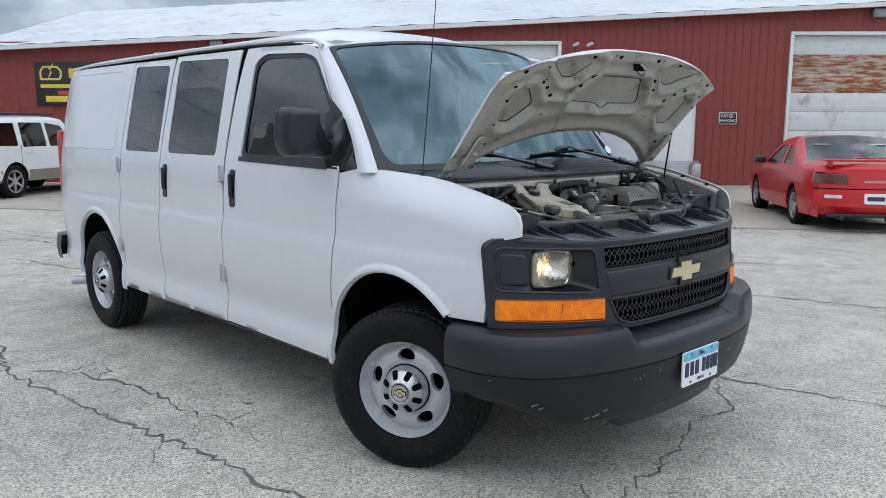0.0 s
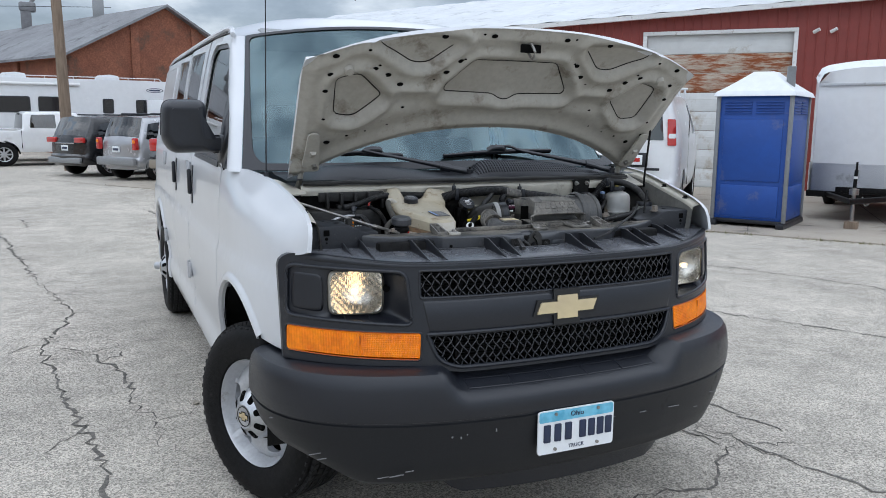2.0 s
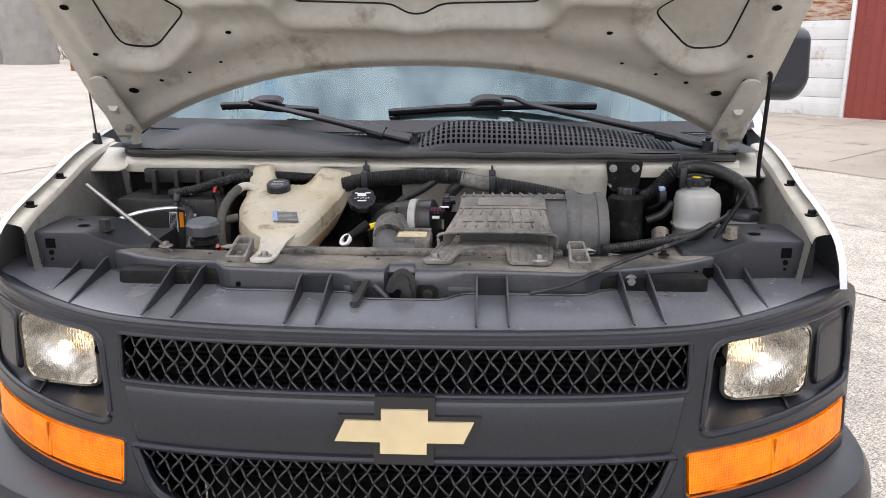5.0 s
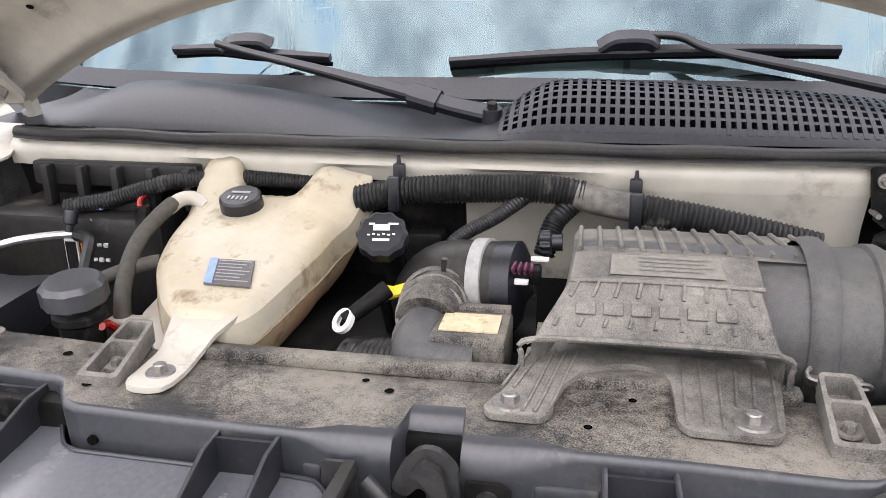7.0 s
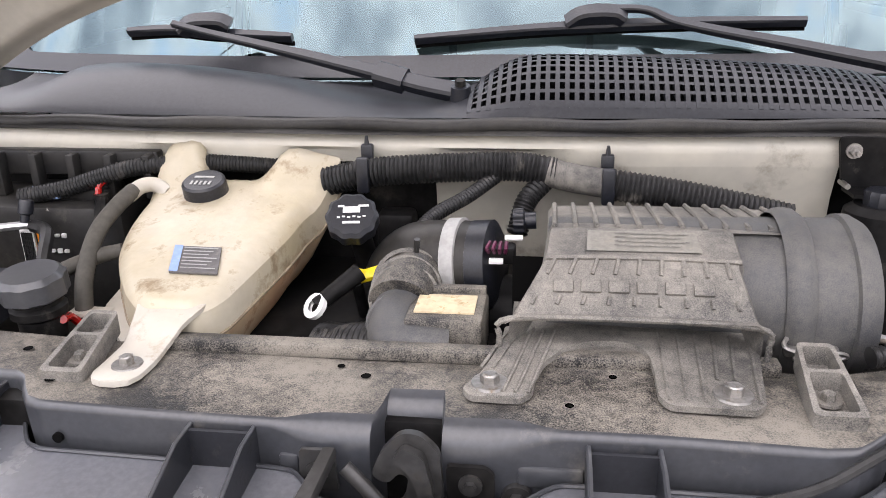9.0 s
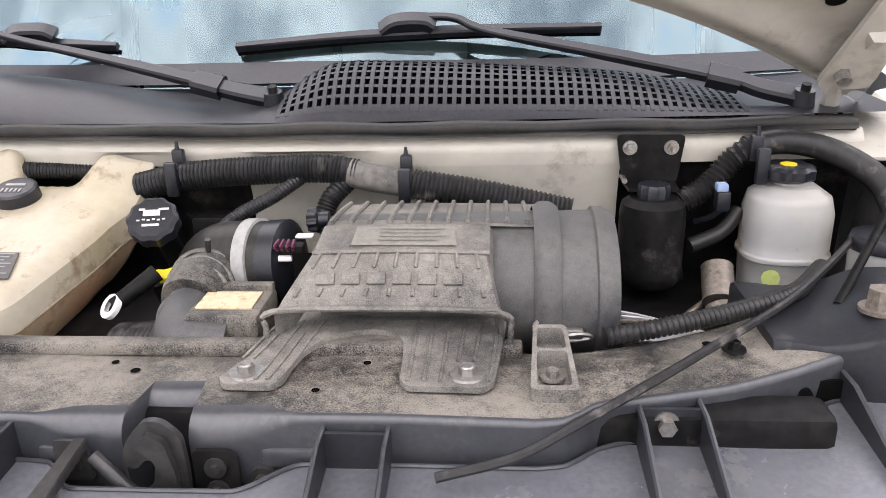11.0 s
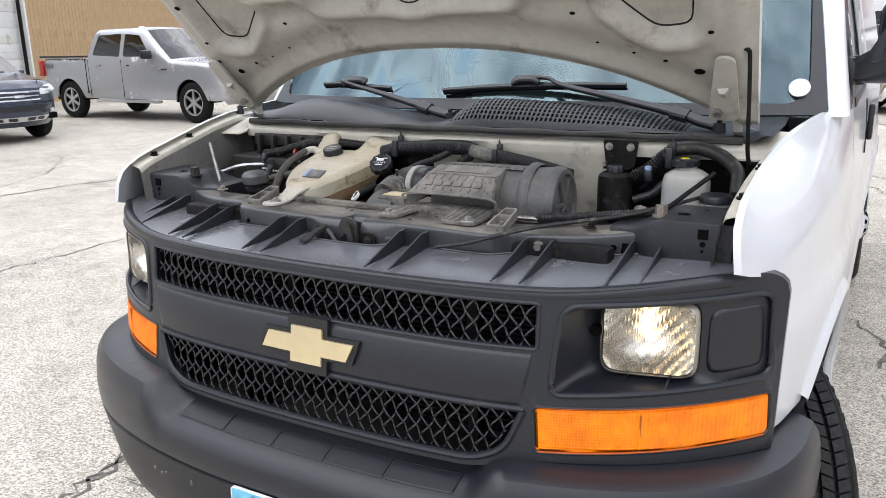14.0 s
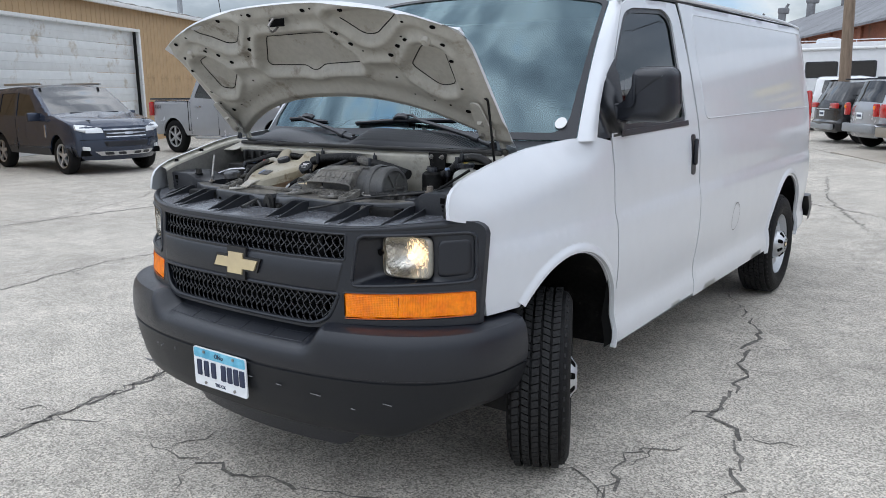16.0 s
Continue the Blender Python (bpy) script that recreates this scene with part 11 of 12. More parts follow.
# white work van from behind, with a ladder rack
wv_top = [(0.12, 0.32), (0.0, 0.45), (0.02, 0.80), (0.15, 1.08), (0.85, 1.25), (1.0, 1.32), (1.62, 1.95), (1.95, 2.06), (3.6, 2.09), (5.30, 2.07), (5.45, 1.98), (5.50, 1.40), (5.54, 0.70), (5.60, 0.66), (5.62, 0.48), (5.50, 0.42)]
wv = vehicle("work_van", "white work van with a ladder rack on its roof", "van", heading(6.82, 8.90, (0.70, 0.71), 4.33), P_WHITE, wv_top, 0.99, (0.92, 4.33), 0.385, 1.30, 0.40,
             [[(1.45, 1.38), (1.85, 1.88), (2.35, 1.92), (2.35, 1.38)]], [(5, 6)], bow=(0.18, 0.10), tumble=0.19, glass_mat=GLASSD, spokes=8,
             back=[("rear_window", [(0.05, 1.30), (0.05, 1.88), (0.68, 1.88), (0.74, 1.30)], 0.006, mat("dark_rear_glass", (0.06, 0.07, 0.072), 0.06, coat=0.6), "dark rear door window"), ("tail_lamp", [(0.80, 1.22), (0.78, 1.62), (0.90, 1.62), (0.93, 1.22)], 0.02, REDLENS, "tall red tail lamp"), ("clear_lamp", [(0.81, 1.33), (0.81, 1.40), (0.92, 1.40), (0.92, 1.33)], 0.026, WHLENS, "")],
             extras=[ ("door_split", (0, 5.55, 1.25), (0.014, 0.06, 1.45), VOID, ""), ("rear_bumper", (0, 5.64, 0.56), (1.84, 0.22, 0.20), TRIM, "black step bumper"), ("roof_band", (0, 5.42, 2.00), (1.40, 0.16, 0.10), TRIM, "black roof end cap"), ("brake_lamp", (0, 5.44, 2.06), (0.30, 0.08, 0.04), REDLENS, ""), ("side_seam", (0.985, 3.45, 1.1), (0.014, 0.012, 1.2), VOID, ""), ("badge", (0.60, 5.575, 0.86), (0.22, 0.02, 0.04), TRIM, "")])
bm = B()
box(bm, (-0.30, 5.575, 1.0), (0.46, 0.03, 0.22), 0.03)
pr = part("plate_recess", bm, TRIM, wv, "black plate recess")
bm = B()
box(bm, (-0.30, 5.592, 1.0), (0.30, 0.016, 0.15), 0.004)
pl = part("licence_plate", bm, PLATEW, pr, "white licence plate")
bm = B()
box(bm, (-0.30, 5.60, 1.0), (0.23, 0.012, 0.06), 0.003)
part("plain_bar", bm, REDLENS, pr)
rack = new("ladder_rack")
rack.parent = wv
rack["label"] = "white ladder rack with ladders and a pipe tube"
for y in (2.3, 3.7, 5.0):
    bm = B()
    for s in (-1, 1):
        tube(bm, [(s * 0.80, y, 2.02), (s * 0.80, y, 2.20)], 0.022, seg=8)
    tube(bm, [(-0.85, y, 2.20), (0.85, y, 2.20)], 0.022, seg=8, smooth=0)
    part("rack_bar", bm, P_WHITE, rack)
bm = B()
for x in (0.35, 0.78):
    box(bm, (x, 3.6, 2.27), (0.05, 4.6, 0.07), 0.008)
for k in range(14):
    cyl(bm, (0.35, 1.5 + 0.32 * k, 2.27), (0.78, 1.5 + 0.32 * k, 2.27), 0.016, seg=8)
part("ladder", bm, ALU, rack, "aluminium ladder")
bm = B()
for x in (0.0, 0.26):
    box(bm, (x, 3.9, 2.26), (0.045, 4.2, 0.06), 0.008)
for k in range(12):
    cyl(bm, (0.0, 2.0 + 0.34 * k, 2.26), (0.26, 2.0 + 0.34 * k, 2.26), 0.015, seg=8)
part("ladder", bm, REDLENS, rack, "red fibreglass ladder")
bm = B()
cyl(bm, (-0.62, 1.6, 2.32), (-0.62, 5.3, 2.32), 0.085, seg=18)
part("pipe_tube", bm, P_WHITE, rack, "white plastic pipe tube")

# enclosed trailer
TRM = heading(8.931, 6.082, (-0.863, -0.505), 0.10) @ Matrix.Diagonal((0.895, 1, 0.955, 1))
trl = thing("enclosed_trailer", "white enclosed cargo trailer with diamond-plate lower front", "trailer", "parked vehicles", TRM)


def trailer_sec(y):
    return 1.0 - 0.10 * max(0.0, 1 - (y - 1.15) / 0.25) ** 2


bm = B()


def tbody(u, v):
    y = 1.15 + 4.3 * u ** 1.6
    w = trailer_sec(y)
    t = 2 * v - 1
    z = 2.62 + 0.10 * (1 - t * t) - 0.14 * max(0.0, 1 - (y - 1.15) / 0.35) ** 2 - 0.16 * step01(0.86, 1.0, abs(t)) ** 2
    return Vector((t * w, y, z))


surf(bm, 14, 24, tbody)
part("trailer_roof", bm, WHITEPLAST, trl)
bm = B()
sheet(bm, [(-0.90, 0.98), (0.90, 0.98), (0.90, 2.34), (-0.90, 2.34)], [], lambda a, b: Vector((a, 1.15 + 0.06 * (a / 0.9) ** 4, b)), 0.2)
surf(bm, 10, 4, lambda u, v: Vector(((-0.90 + 1.8 * u), 1.15 + 0.06 * abs(2 * u - 1) ** 4 + 0.0 * v, 2.34)).lerp(tbody(0.0, u), v))
part("front_wall", bm, P_WHITE, trl)
for s in (-1, 1):
    bm = B()
    surf(bm, 16, 4, lambda u, v: Vector((s * (trailer_sec(1.15 + 4.3 * u ** 1.6)), 1.21 + 4.24 * u ** 1.6, 0.50 + 1.98 * v)))
    part("side_wall", bm, P_WHITE, trl)
bm = B()
sheet(bm, [(-0.905, 0.48), (0.905, 0.48), (0.905, 0.98), (-0.905, 0.98)], [], lambda a, b: Vector((a, 1.142 + 0.06 * (a / 0.9) ** 4, b)), 0.1)
for s in (-1, 1):
    sheet(bm, [(1.20, 0.48), (1.55, 0.48), (1.55, 0.98), (1.20, 0.98)], [], lambda a, b: Vector((s * (trailer_sec(a) + 0.006), a, b)), 0.1)
part("diamond_plate", bm, DIAMOND, trl, "dented diamond-plate aluminium")
bm = B()
box(bm, (0, 1.14, 2.30), (1.78, 0.02, 0.05), 0.005)
part("roof_trim", bm, ALU, trl)
bm = B()
tube(bm, [(-0.7, 1.3, 0.46), (0.0, -0.15, 0.46), (0.7, 1.3, 0.46)], 0.045, seg=8, smooth=0)
box(bm, (0, 3.0, 0.46), (1.9, 3.9, 0.10))
part("tongue", bm, ENGBLK, trl, "black trailer tongue")
bm = B()
cyl(bm, (0, 0.10, 0.12), (0, 0.10, 0.66), 0.032, seg=12)
cyl(bm, (0, 0.10, 0.55), (0, 0.10, 0.64), 0.075, seg=12)
part("jack", bm, ZINC, trl, "steel tongue jack")
bm = B()
cyl(bm, (0, 0.10, 0.64), (0.01, 0.10, 0.94), 0.030, seg=12)
cyl(bm, (0.01, 0.10, 0.94), (0.01, 0.10, 1.06), 0.018, seg=12)
part("jack_sleeve", bm, ENGBLK, trl, "black jack tube")
bm = B()
cyl(bm, (0.005, 0.10, 0.80), (0.005, 0.10, 0.84), 0.0315, seg=12)
part("white_band", bm, WHITEINK, trl)
bm = B()
box(bm, (0.08, 0.85, 0.56), (1.0, 0.09, 0.10), 0.008)
part("tongue_bar", bm, ENGBLK, trl, "dark steel cross bar")
bm = B()
box(bm, (0, 0.10, 0.065), (0.20, 0.18, 0.13), 0.01)
part("jack_block", bm, WOODPOLE, trl, "wooden block")
bm = B()
tube(bm, [(0.10, 0.3, 0.5), (0.14, 0.4, 0.36), (0.2, 0.7, 0.42), (0.3, 1.0, 0.46)], 0.012, seg=6)
part("safety_chain", bm, ZINC, trl)
for y in (4.15, 4.98):
    for s in (-1, 1):
        simple_wheel(trl, 0.36, 0.20, pose(s * 1.12, y, 0.36, 0, 0, 0 if s > 0 else 180), 5)
for s in (-1, 1):
    bm = B()
    box(bm, (s * 1.06, 4.62, 0.78), (0.30, 1.90, 0.06), 0.02)
    part("mudguard", bm, ALU, trl)
bm = B()
for s in (-1, 1):
    box(bm, (s * 1.06, 3.66, 0.57), (0.33, 0.05, 0.50), 0.01)
split_part("fender_front", bm, ALU, trl, label="pale metal fender front")

# portable toilet
PT = Matrix.Translation((8.07, 7.10, 0)) @ Matrix.Rotation(math.atan2(-0.865, 0.502), 4, "Z") @ Matrix.Diagonal((0.985, 1.06, 0.955, 1))
pt = thing("portable_toilet", "blue plastic portable toilet with a white roof", "toilet", at=PT)
bm = B()
box(bm, (0, 0, 1.10), (1.06, 1.06, 1.96), 0.03)
part("cabin", bm, BLUEPLAST, pt)
for s, ax in ((1, 0), (-1, 0), (1, 1), (-1, 1)):
    for z, h in ((0.42, 0.50), (1.22, 0.96)):
        bm = B()
        c = (0, s * 0.535, z) if ax == 0 else (s * 0.535, 0, z)
        sz = (0.86, 0.025, h) if ax == 0 else (0.025, 0.86, h)
        box(bm, c, sz, 0.010)
        part("wall_panel", bm, BLUEPLAST, pt)
    for k in range(5):
        for q in (-0.23, 0.23):
            bm = B()
            c = (q, s * 0.54, 1.80 + 0.042 * k) if ax == 0 else (s * 0.54, q, 1.80 + 0.042 * k)
            sz = (0.40, 0.02, 0.018) if ax == 0 else (0.02, 0.40, 0.018)
            box(bm, c, sz, 0.004)
            part("vent_slat", bm, BLUEPLAST, pt)
for sx in (-1, 1):
    for sy in (-1, 1):
        bm = B()
        box(bm, (sx * 0.53, sy * 0.53, 1.10), (0.06, 0.06, 1.98), 0.012)
        part("corner_post", bm, GREYPLAST, pt, "grey corner post")
bm = B()


def potty_roof(u, v):
    x, y = (2 * u - 1), (2 * v - 1)
    e = max(abs(x), abs(y))
    return Vector((0.60 * x, 0.60 * y, 2.06 if e > 0.97 else 2.125 + 0.33 * min(1.0, (0.97 - e) / 0.72) ** 1.12))


surf(bm, 40, 40, potty_roof)
part("roof_dome", bm, WHITEPLAST, pt, "white domed roof")
bm = B()
for s in (-1, 1):
    box(bm, (s * 0.50, 0, 0.055), (0.12, 1.26, 0.10), 0.02)
box(bm, (0, 0, 0.10), (1.10, 1.10, 0.06), 0.01)
part("skid", bm, TRIM, pt, "black skid")
bm = B()
cyl(bm, (0.40, -0.15, 2.1), (0.40, -0.15, 2.52), 0.065, seg=14)
part("vent_pipe", bm, GREYPLAST, pt, "grey vent pipe")

# motorhome with a truck nose
RVM = heading(-6.80, 31.42, (-0.993, -0.05), 1.15)
rv = thing("motorhome", "long white motorhome with a truck cab nose", "motorhome", "parked vehicles", RVM)
COACHGLASS = mat("dark_coach_glass", (0.015, 0.015, 0.018), 0.1, coat=0.5)
RVGREY = mat("pale_grey_stripe", (0.42, 0.44, 0.47), 0.4, grain=0.03, grain_scale=8)


def across(bm, outline, half, r=0.06):
    """An outline seen from the side, drawn out across the vehicle."""
    slab(bm, rounded(outline, r), lambda a, b, h: Vector((h, a, b)), -half, half)


bm = B()
across(bm, [(2.92, 0.62), (2.92, 2.92), (3.05, 3.00), (9.30, 3.00), (9.40, 2.90), (9.40, 0.62)], 1.20)
coach = part("coach_body", bm, P_WHITE, rv)
bm = B()
across(bm, [(1.22, 2.32), (1.30, 2.46), (1.62, 2.96), (1.75, 3.02), (3.00, 3.02), (3.00, 2.24), (1.40, 2.24)], 1.18)
part("cab_over", bm, P_WHITE, rv, "sloping bunk over the cab")
bm = B()
across(bm, [(1.85, 0.62), (1.85, 1.52), (2.12, 2.16), (2.25, 2.26), (2.98, 2.26), (2.98, 0.62)], 0.98, 0.05)
part("truck_cab", bm, P_WHITE, rv)
bm = B()


def rv_bonnet(u, v):
    y = 1.90 * u
    w = 0.66 + 0.30 * min(1.0, u * 1.3) ** 0.7
    zt = 1.16 + 0.38 * u ** 0.8
    t = 2 * v - 1
    if abs(t) < 0.7:
        return Vector((w * t / 0.7, y - 0.10 * (1 - (t / 0.7) ** 2) * (1 - u), zt - 0.10 * abs(t / 0.7) ** 3))
    k = (abs(t) - 0.7) / 0.3
    return Vector((math.copysign(w + 0.02 * math.sin(math.pi * k), t), y, zt - 0.10 - (zt - 0.10 - 0.62) * k))


surf(bm, 12, 24, rv_bonnet)
bm.faces.new([bm.verts.new(rv_bonnet(0, k / 24)) for k in range(25)])
part("bonnet", bm, P_WHITE, rv, "sloping white truck bonnet")
for s in (-1, 1):
    bm = B()
    surf(bm, 18, 4, lambda u, v: Vector((s * (0.78 + 0.26 * v), 1.50 + 0.60 * math.cos(math.pi * u), 0.45 + (0.60 - 0.03 * v) * math.sin(math.pi * u))))
    part("wheel_arch", bm, P_WHITE, rv, "rounded white wheel arch")
    bm = B()
    slab(bm, rounded([(2.02, 1.60), (2.22, 2.14), (2.66, 2.14), (2.66, 1.60)], 0.05), lambda a, b, h: Vector((s * (0.98 + h), a, b)), 0.0, 0.012)
    part("cab_window", bm, COACHGLASS, rv, "dark cab door window")
    bm = B()
    box(bm, (s * 0.984, 2.02, 1.28), (0.012, 0.014, 1.2))
    box(bm, (s * 0.984, 2.74, 1.42), (0.012, 0.014, 1.5))
    split_part("door_seam", bm, VOID, rv)
    bm = B()
    box(bm, (s * 0.986, 2.62, 1.48), (0.03, 0.14, 0.035), 0.01)
    part("door_handle", bm, CHROME, rv)
    for y0, y1, z0, z1 in ((3.47, 4.50, 1.80, 2.32), (4.82, 5.75, 1.80, 2.32), (6.98, 7.30, 1.80, 2.28), (8.15, 8.95, 1.80, 2.26), (1.78, 2.42, 2.46, 2.74)):
        off = 1.20 if y0 > 2 else 1.18
        bm = B()
        slab(bm, rounded([(y0 - 0.035, z0 - 0.035), (y1 + 0.035, z0 - 0.035), (y1 + 0.035, z1 + 0.035), (y0 - 0.035, z1 + 0.035)], 0.08), lambda a, b, h: Vector((s * (off + h), a, b)), -0.01, 0.012)
        cw = part("coach_window", bm, TRIM, rv, "dark coach window in a black frame")
        bm = B()
        slab(bm, rounded([(y0, z0), (y1, z0), (y1, z1), (y0, z1)], 0.06), lambda a, b, h: Vector((s * (off + h), a, b)), 0.008, 0.016)
        part("pane", bm, COACHGLASS, cw)
    bm = B()
    cyl(bm, (s * 1.25, 3.1, 2.80), (s * 1.25, 6.2, 2.80), 0.055, seg=14)
    part("awning", bm, TRIMWHITE, rv, "rolled white awning")
    bm = B()
    box(bm, (s * 1.203, 6.1, 1.14), (0.012, 6.0, 0.05), 0.004)
    box(bm, (s * 1.203, 6.1, 0.98), (0.012, 6.0, 0.02), 0.004)
    split_part("body_stripe", bm, RVGREY, rv, "pale grey body stripe")
    for y0, y1 in ((3.3, 4.1), (4.4, 5.6), (7.9, 8.9)):
        bm = B()
        slab(bm, rounded([(y0, 0.68), (y1, 0.68), (y1, 0.92), (y0, 0.92)], 0.03), lambda a, b, h: Vector((s * (1.20 + h), a, b)), -0.01, 0.012)
        part("locker_door", bm, TRIMWHITE, rv)
    bm = B()  # oval maker's mark, drawn as a ring and a bar
    ring = [(s * 1.205, 8.82 + 0.30 * math.cos(a), 2.66 + 0.075 * math.sin(a)) for a in (2 * math.pi * k / 28 for k in range(29))]
    tube(bm, ring, 0.010, seg=5, smooth=0)
    part("oval_mark", bm, NAVY, rv)
    bm = B()
    box(bm, (s * 1.204, 8.82, 2.66), (0.012, 0.40, 0.05), 0.004)
    part("plain_bar", bm, NAVY, rv)
    bm = B()
    box(bm, (s * 1.18, 1.95, 1.95), (0.16, 0.10, 0.46), 0.04)
    tube(bm, [(s * 0.97, 2.05, 1.80), (s * 1.16, 1.97, 1.78)], 0.016, seg=6, smooth=0)
    tube(bm, [(s * 0.97, 2.05, 2.10), (s * 1.16, 1.97, 2.12)], 0.016, seg=6, smooth=0)
    part("cab_mirror", bm, P_WHITE, rv, "tall white cab mirror")
    bm = B()
    slab(bm, rounded([(0.40, 1.02), (0.44, 1.16), (0.66, 1.22), (0.68, 1.06)], 0.03), lambda a, b, h: Vector((s * a, -0.02 + 0.35 * max(0.0, a - 0.42) - h, b)), -0.02, 0.03)
    part("headlamp", bm, WHLENS, rv, "clear headlamp")
    for y, r in ((1.50, 0.48), (6.9, 0.48)):
        simple_wheel(rv, r, 0.28, pose(s * 0.96, y, r, 0, 0, 0 if s > 0 else 180), 10, 0.58, CHROME)
for y in (4.0, 7.2):
    bm = B()
    slab(bm, rounded([(y - 0.42, 3.0), (y - 0.36, 3.20), (y + 0.10, 3.25), (y + 0.42, 3.20), (y + 0.46, 3.0)], 0.05), lambda a, b, h: Vector((h, a, b)), -0.36, 0.36)
    part("roof_unit", bm, WHITEPLAST, rv, "white roof air conditioner")
for s in (-1, 1):
    bm = B()
    tube(bm, [(s * 1.08, 1.9, 3.02), (s * 1.08, 2.0, 3.10), (s * 1.08, 5.5, 3.10), (s * 1.08, 9.0, 3.10), (s * 1.08, 9.1, 3.0)], 0.018, seg=6, smooth=0)
    for k in range(8):
        cyl(bm, (s * 1.08, 2.2 + 0.95 * k, 2.98), (s * 1.08, 2.2 + 0.95 * k, 3.10), 0.014, seg=6)
    part("roof_rail", bm, TRIMWHITE, rv, "white roof rail")
bm = B()
slab(bm, rounded([(-0.86, 0), (0.86, 0), (0.78, 1), (-0.78, 1)], 0.05), lambda a, b, h: Vector((a, 1.84 + 0.27 * b - h, 1.56 + 0.60 * b + h * 0.4)), 0.0, 0.012)
part("windscreen", bm, GLASS, rv)
bm = B()
slab(bm, rounded([(-0.34, 0.80), (-0.36, 1.12), (0.36, 1.12), (0.34, 0.80)], 0.04), lambda a, b, h: Vector((a, -0.13 - h, b)), -0.12, 0.03)
grille = part("grille", bm, TRIM, rv, "black truck grille with chrome bars")
for k in range(6):
    bm = B()
    box(bm, (0, -0.165, 0.83 + 0.052 * k), (0.66, 0.02, 0.018), 0.005)
    part("grille_bar", bm, CHROME, grille)
bm = B()
across(bm, [(-0.20, 0.46), (-0.22, 0.66), (0.0, 0.70), (0.5, 0.66), (0.5, 0.46)], 0.98, 0.05)
part("bumper", bm, P_WHITE, rv)
bm = B()
box(bm, (0, 5.4, 0.56), (2.0, 7.2, 0.14), 0.03)
part("chassis", bm, VOID, rv)

# white pickup beside it
wp_top = [(0.10, 0.42), (0.0, 0.55), (0.02, 1.05), (0.25, 1.16), (1.35, 1.24), (1.45, 1.27), (2.1, 1.88), (2.5, 1.94), (3.72, 1.92), (3.82, 1.84), (3.88, 1.32), (3.94, 1.29), (5.96, 1.30), (5.98, 0.80), (6.04, 0.76), (6.04, 0.56), (5.94, 0.50)]
vehicle("pickup_truck", "white pickup truck with a long bed", "truck", heading(-4.28, 28.1, (0.97, 0.20), 4.50) @ Matrix.Diagonal((1, 1, 0.92, 1)), P_WHITE, wp_top, 1.0, (1.0, 4.45), 0.42, 1.28, 0.50,
        [[(1.9, 1.34), (2.25, 1.80), (2.62, 1.84), (2.62, 1.34)], [(2.86, 1.34), (2.86, 1.84), (3.58, 1.82), (3.66, 1.36)]], [(5, 6), (9, 10)], bow=(0.1, 0.03), tumble=0.2, spokes=8, rim=0.6,
        extras=[("tail_lamp", (0.97, 5.90, 1.08), (0.08, 0.16, 0.34), REDLENS, "red tail lamp"), ("rear_bumper", (0, 6.08, 0.68), (1.86, 0.16, 0.20), CHROME, "chrome rear bumper"), ("door_mirror", (1.14, 1.95, 1.38), (0.22, 0.12, 0.24), TRIM, ""), ("bed_rail", (0.95, 4.95, 1.31), (0.08, 1.9, 0.03), P_WHITE, ""), ("cab_gap", (0.985, 3.91, 0.95), (0.03, 0.03, 0.62), VOID, ""), ("door_seam", (0.995, 2.66, 0.95), (0.014, 0.012, 0.62), VOID, ""), ("fuel_flap", (0.995, 4.25, 1.05), (0.014, 0.16, 0.16), P_WHITE, "")])
# enclosed white trailers behind the row


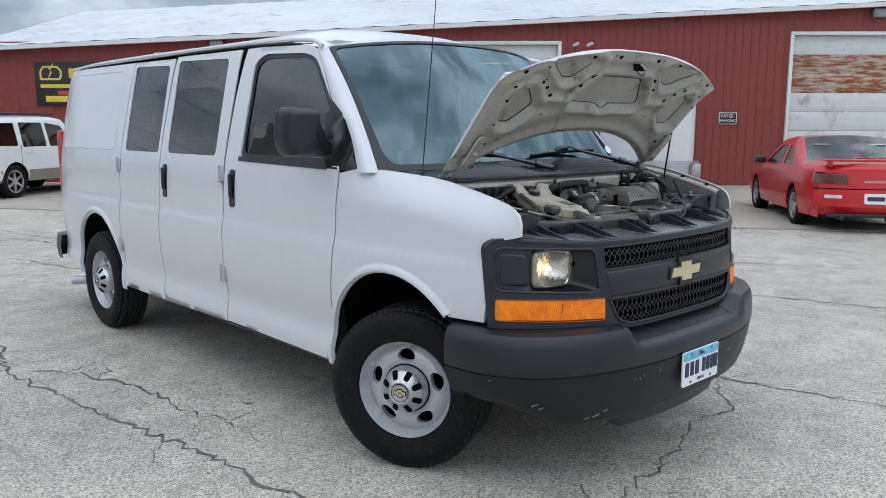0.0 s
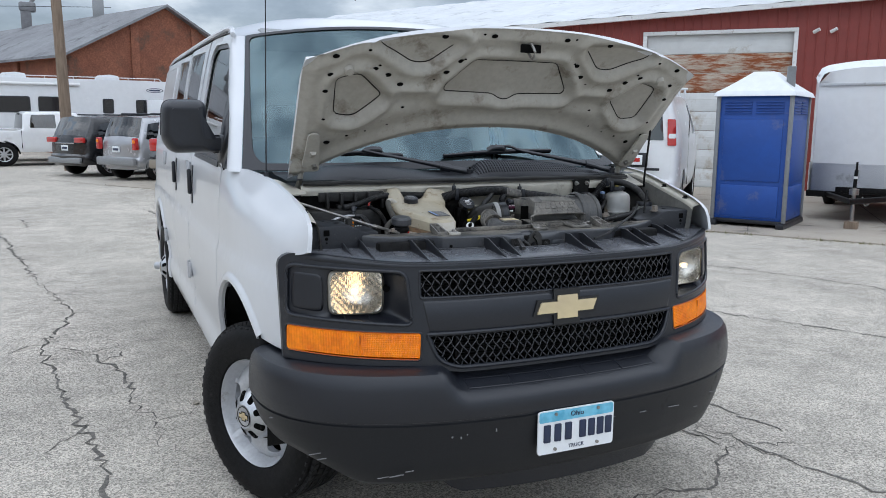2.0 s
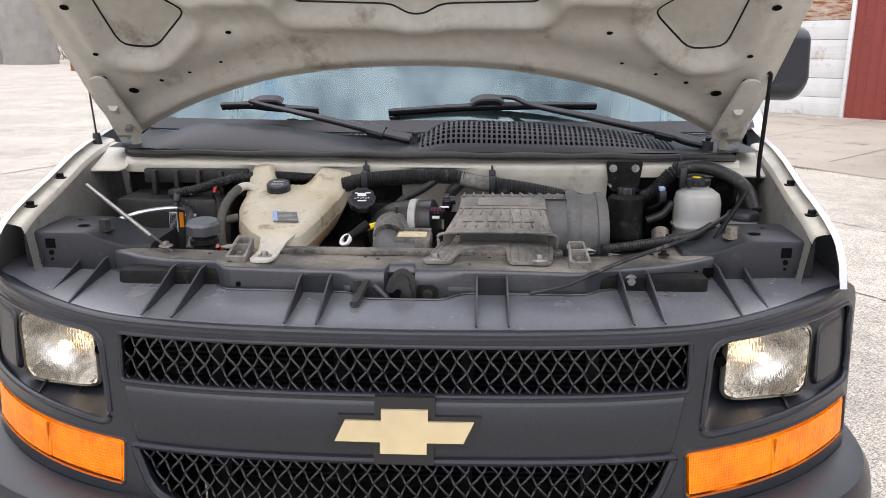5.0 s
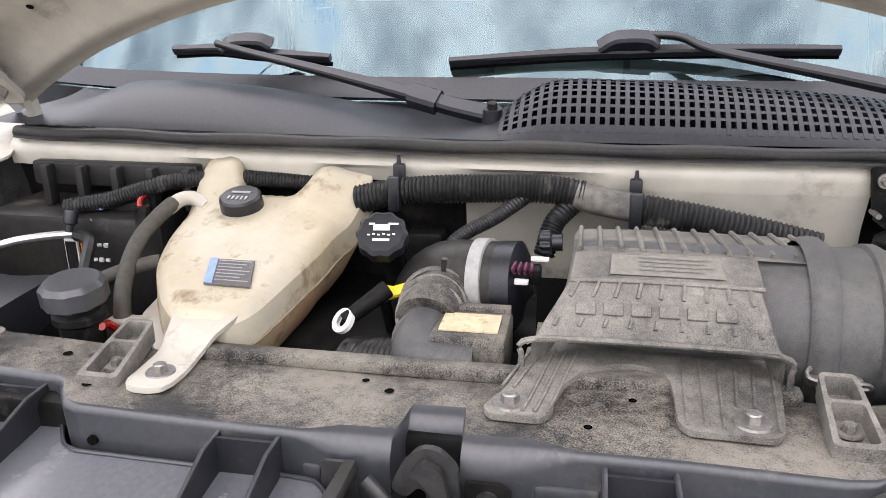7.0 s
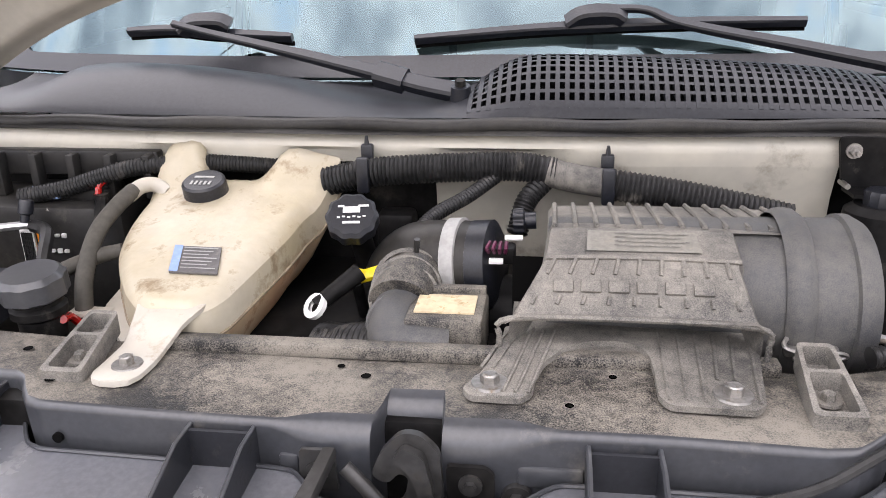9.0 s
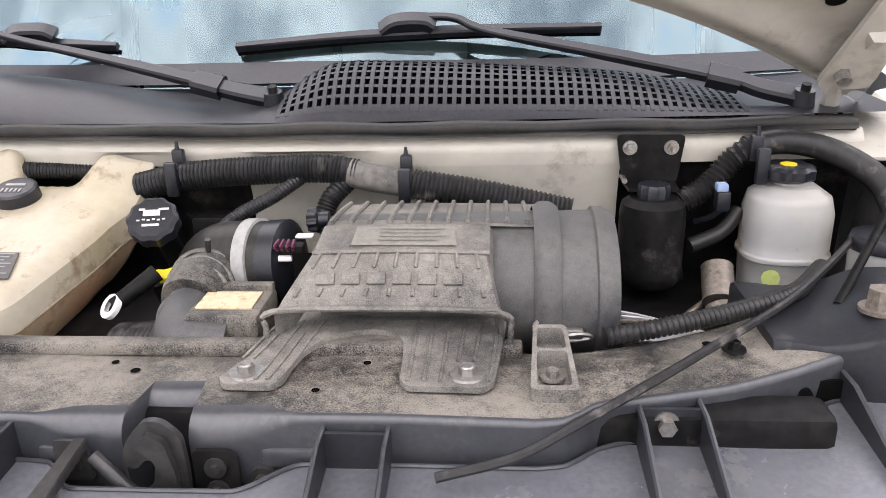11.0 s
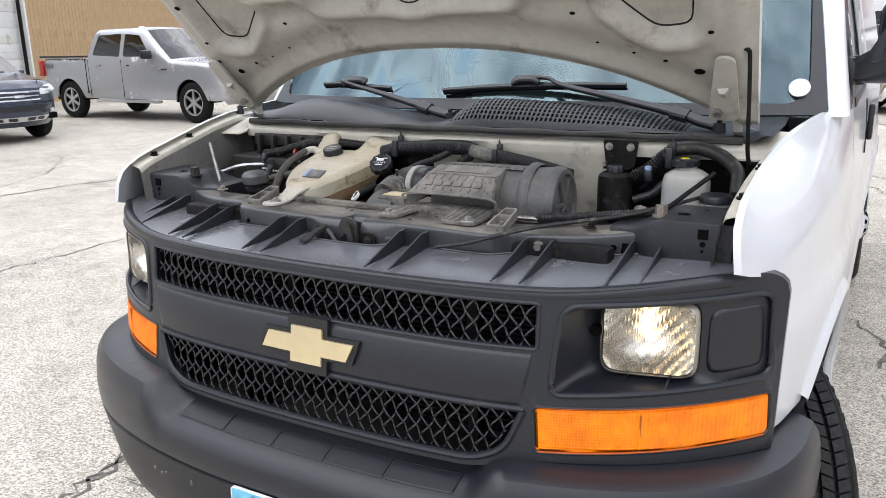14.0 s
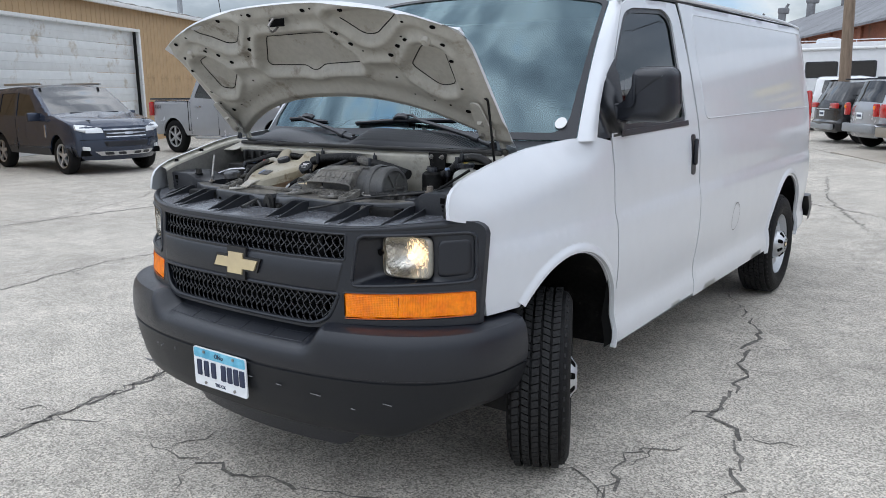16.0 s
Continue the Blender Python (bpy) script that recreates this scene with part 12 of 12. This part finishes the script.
def box_trailer(label, m, w, length, h, door, marks, roof_unit=False):
    ct = thing("cargo_trailer", label, "trailer", "parked vehicles", m)
    bm = B()
    box(bm, (0, length / 2, 0.50 + (h - 0.50) / 2), (w, length, h - 0.50), 0.05)
    part("box_body", bm, P_WHITE, ct)
    for s in (-1, 1):
        bm = B()
        box(bm, (s * w / 2, length / 2, h - 0.045), (0.03, length - 0.02, 0.07), 0.01)
        part("roof_trim", bm, ALU, ct, "bare aluminium edge trim")
        bm = B()
        box(bm, (s * w / 2, length / 2, 0.55), (0.03, length - 0.02, 0.09), 0.01)
        part("lower_rail", bm, TRIM, ct)
        for y in (0.03, length - 0.03):
            bm = B()
            box(bm, (s * (w / 2 - 0.005), y, 0.5 + (h - 0.5) / 2), (0.05, 0.05, h - 0.56), 0.012)
            part("corner_post", bm, ALU, ct)
        for k in range(1, int(length / 0.61)):
            bm = B()
            box(bm, (s * (w / 2 + 0.001), 0.61 * k, 0.5 + (h - 0.5) / 2), (0.006, 0.012, h - 0.70))
            part("panel_joint", bm, TRIMWHITE, ct)
        bm = B()
        slab(bm, rounded([(door, 0.68), (door + 0.82, 0.68), (door + 0.82, h - 0.22), (door, h - 0.22)], 0.06), lambda a, b, q: Vector((s * (w / 2 + q), a, b)), -0.005, 0.014)
        sd = part("side_door", bm, TRIMWHITE, ct, "white side door in a grey frame")
        bm = B()
        sheet(bm, rounded([(door - 0.03, 0.65), (door + 0.85, 0.65), (door + 0.85, h - 0.19), (door - 0.03, h - 0.19)], 0.07), [rounded([(door, 0.68), (door + 0.82, 0.68), (door + 0.82, h - 0.22), (door, h - 0.22)], 0.06)], lambda a, b: Vector((s * (w / 2 + 0.012), a, b)), 1.0)
        part("door_frame", bm, GREYMETAL, sd)
        for y, z, ln in marks:
            bm = B()
            box(bm, (s * (w / 2 + 0.004), y, z), (0.008, ln, 0.05), 0.002)
            part("plain_bar", bm, GREYMETAL, ct)
        bm = B()
        tube(bm, [(s * (w / 2 + 0.05), length * 0.6 - 0.50, 0.52), (s * (w / 2 + 0.05), length * 0.6 - 0.3, 0.80), (s * (w / 2 + 0.05), length * 0.6 + 0.3, 0.80), (s * (w / 2 + 0.05), length * 0.6 + 0.50, 0.52)], 0.05, seg=8)
        part("mudguard", bm, ALU, ct)
        simple_wheel(ct, 0.34, 0.2, pose(s * (w / 2 - 0.06), length * 0.6, 0.34, 0, 0, 0 if s > 0 else 180), 5)
    bm = B()
    for s in (-1, 1):
        tube(bm, [(s * 0.5, 0.1, 0.45), (0.0, -1.1, 0.45)], 0.04, seg=6, smooth=0)
    cyl(bm, (0, -0.95, 0.0), (0, -0.95, 0.75), 0.035, seg=10)
    part("drawbar", bm, TRIM, ct)
    if roof_unit:
        bm = B()
        box(bm, (0.25, length * 0.36, h + 0.07), (0.40, 0.30, 0.16), 0.03)
        box(bm, (0.25, length * 0.36 + 0.42, h + 0.055), (0.38, 0.36, 0.13), 0.02)
        part("roof_vent", bm, GREYMETAL, ct, "grey roof vent boxes")
    return ct


box_trailer("low white enclosed cargo trailer with a side door", heading(1.08, 29.1, (-0.87, -0.50), 0.0), 2.05, 5.6, 2.30, 0.35, ((3.3, 1.75, 0.7), (3.2, 1.62, 0.5)), True)
box_trailer("tall white enclosed cargo trailer", heading(2.25, 32.4, (-0.87, -0.50), 0.0), 2.1, 6.5, 2.86, 1.6, ((0.5, 2.55, 0.3),))
box_trailer("plain white cargo trailer before the brick hall", Matrix.Translation((-17.9, 45.4, 0)) @ Matrix.Diagonal((0.80, 0.6, 0.46, 1)), 2.4, 5.5, 3.05, 2.2, ())
# old cars in front of the brick hall
coupe_top = [(0.15, 0.24), (0.0, 0.36), (0.05, 0.55), (0.5, 0.72), (1.5, 0.88), (2.45, 1.24), (2.9, 1.27), (3.3, 1.24), (4.25, 0.98), (4.80, 0.94), (4.88, 0.60), (4.80, 0.26)]
vehicle("coupe_car", "dark green sports coupe with pale wheels", "car", heading(-12.6, 41.8, (-0.85, -0.52), 1.05), P_GREEN, coupe_top, 0.90, (1.0, 3.60), 0.32, 0.90, 0.24, [[(2.0, 0.94), (2.5, 1.18), (3.0, 1.20), (3.5, 1.02), (3.5, 0.94)]], [(4, 5), (7, 8)], bow=(0.25, 0.12), tumble=0.26)
old_top = [(0.10, 0.30), (0.0, 0.45), (0.0, 0.78), (0.30, 0.90), (1.7, 0.96), (2.2, 1.02), (2.75, 1.38), (3.15, 1.42), (3.9, 1.40), (4.4, 1.02), (5.3, 0.97), (5.45, 0.80), (5.47, 0.45), (5.40, 0.32)]
vehicle("sedan_car", "dark charcoal old sedan with a pale stripe", "car", heading(-14.7, 40.4, (-0.90, -0.43), 1.2), P_CHAR, old_top, 0.95, (1.15, 4.1), 0.34, 0.98, 0.30, [[(2.45, 1.03), (2.80, 1.32), (3.2, 1.36), (3.2, 1.03)], [(3.3, 1.03), (3.3, 1.36), (3.85, 1.34), (4.15, 1.05)]], [(5, 6), (8, 9)], bow=(0.1, 0.1), tumble=0.24, lower=(GREYMETAL, 0.10))
vehicle("sedan_car", "small dark red sedan", "car", heading(-9.8, 39.3, (-0.85, -0.52), 1.0), P_RED, sedan_top, 0.86, (1.00, 3.62), 0.315, 0.92, 0.24, [[(1.85, 0.95), (2.45, 1.25), (2.85, 1.27), (2.85, 0.95)], [(2.95, 0.95), (2.95, 1.27), (3.20, 1.25), (3.55, 0.98)]], [(5, 6), (8, 9)], bow=(0.2, 0.12), tumble=0.24)
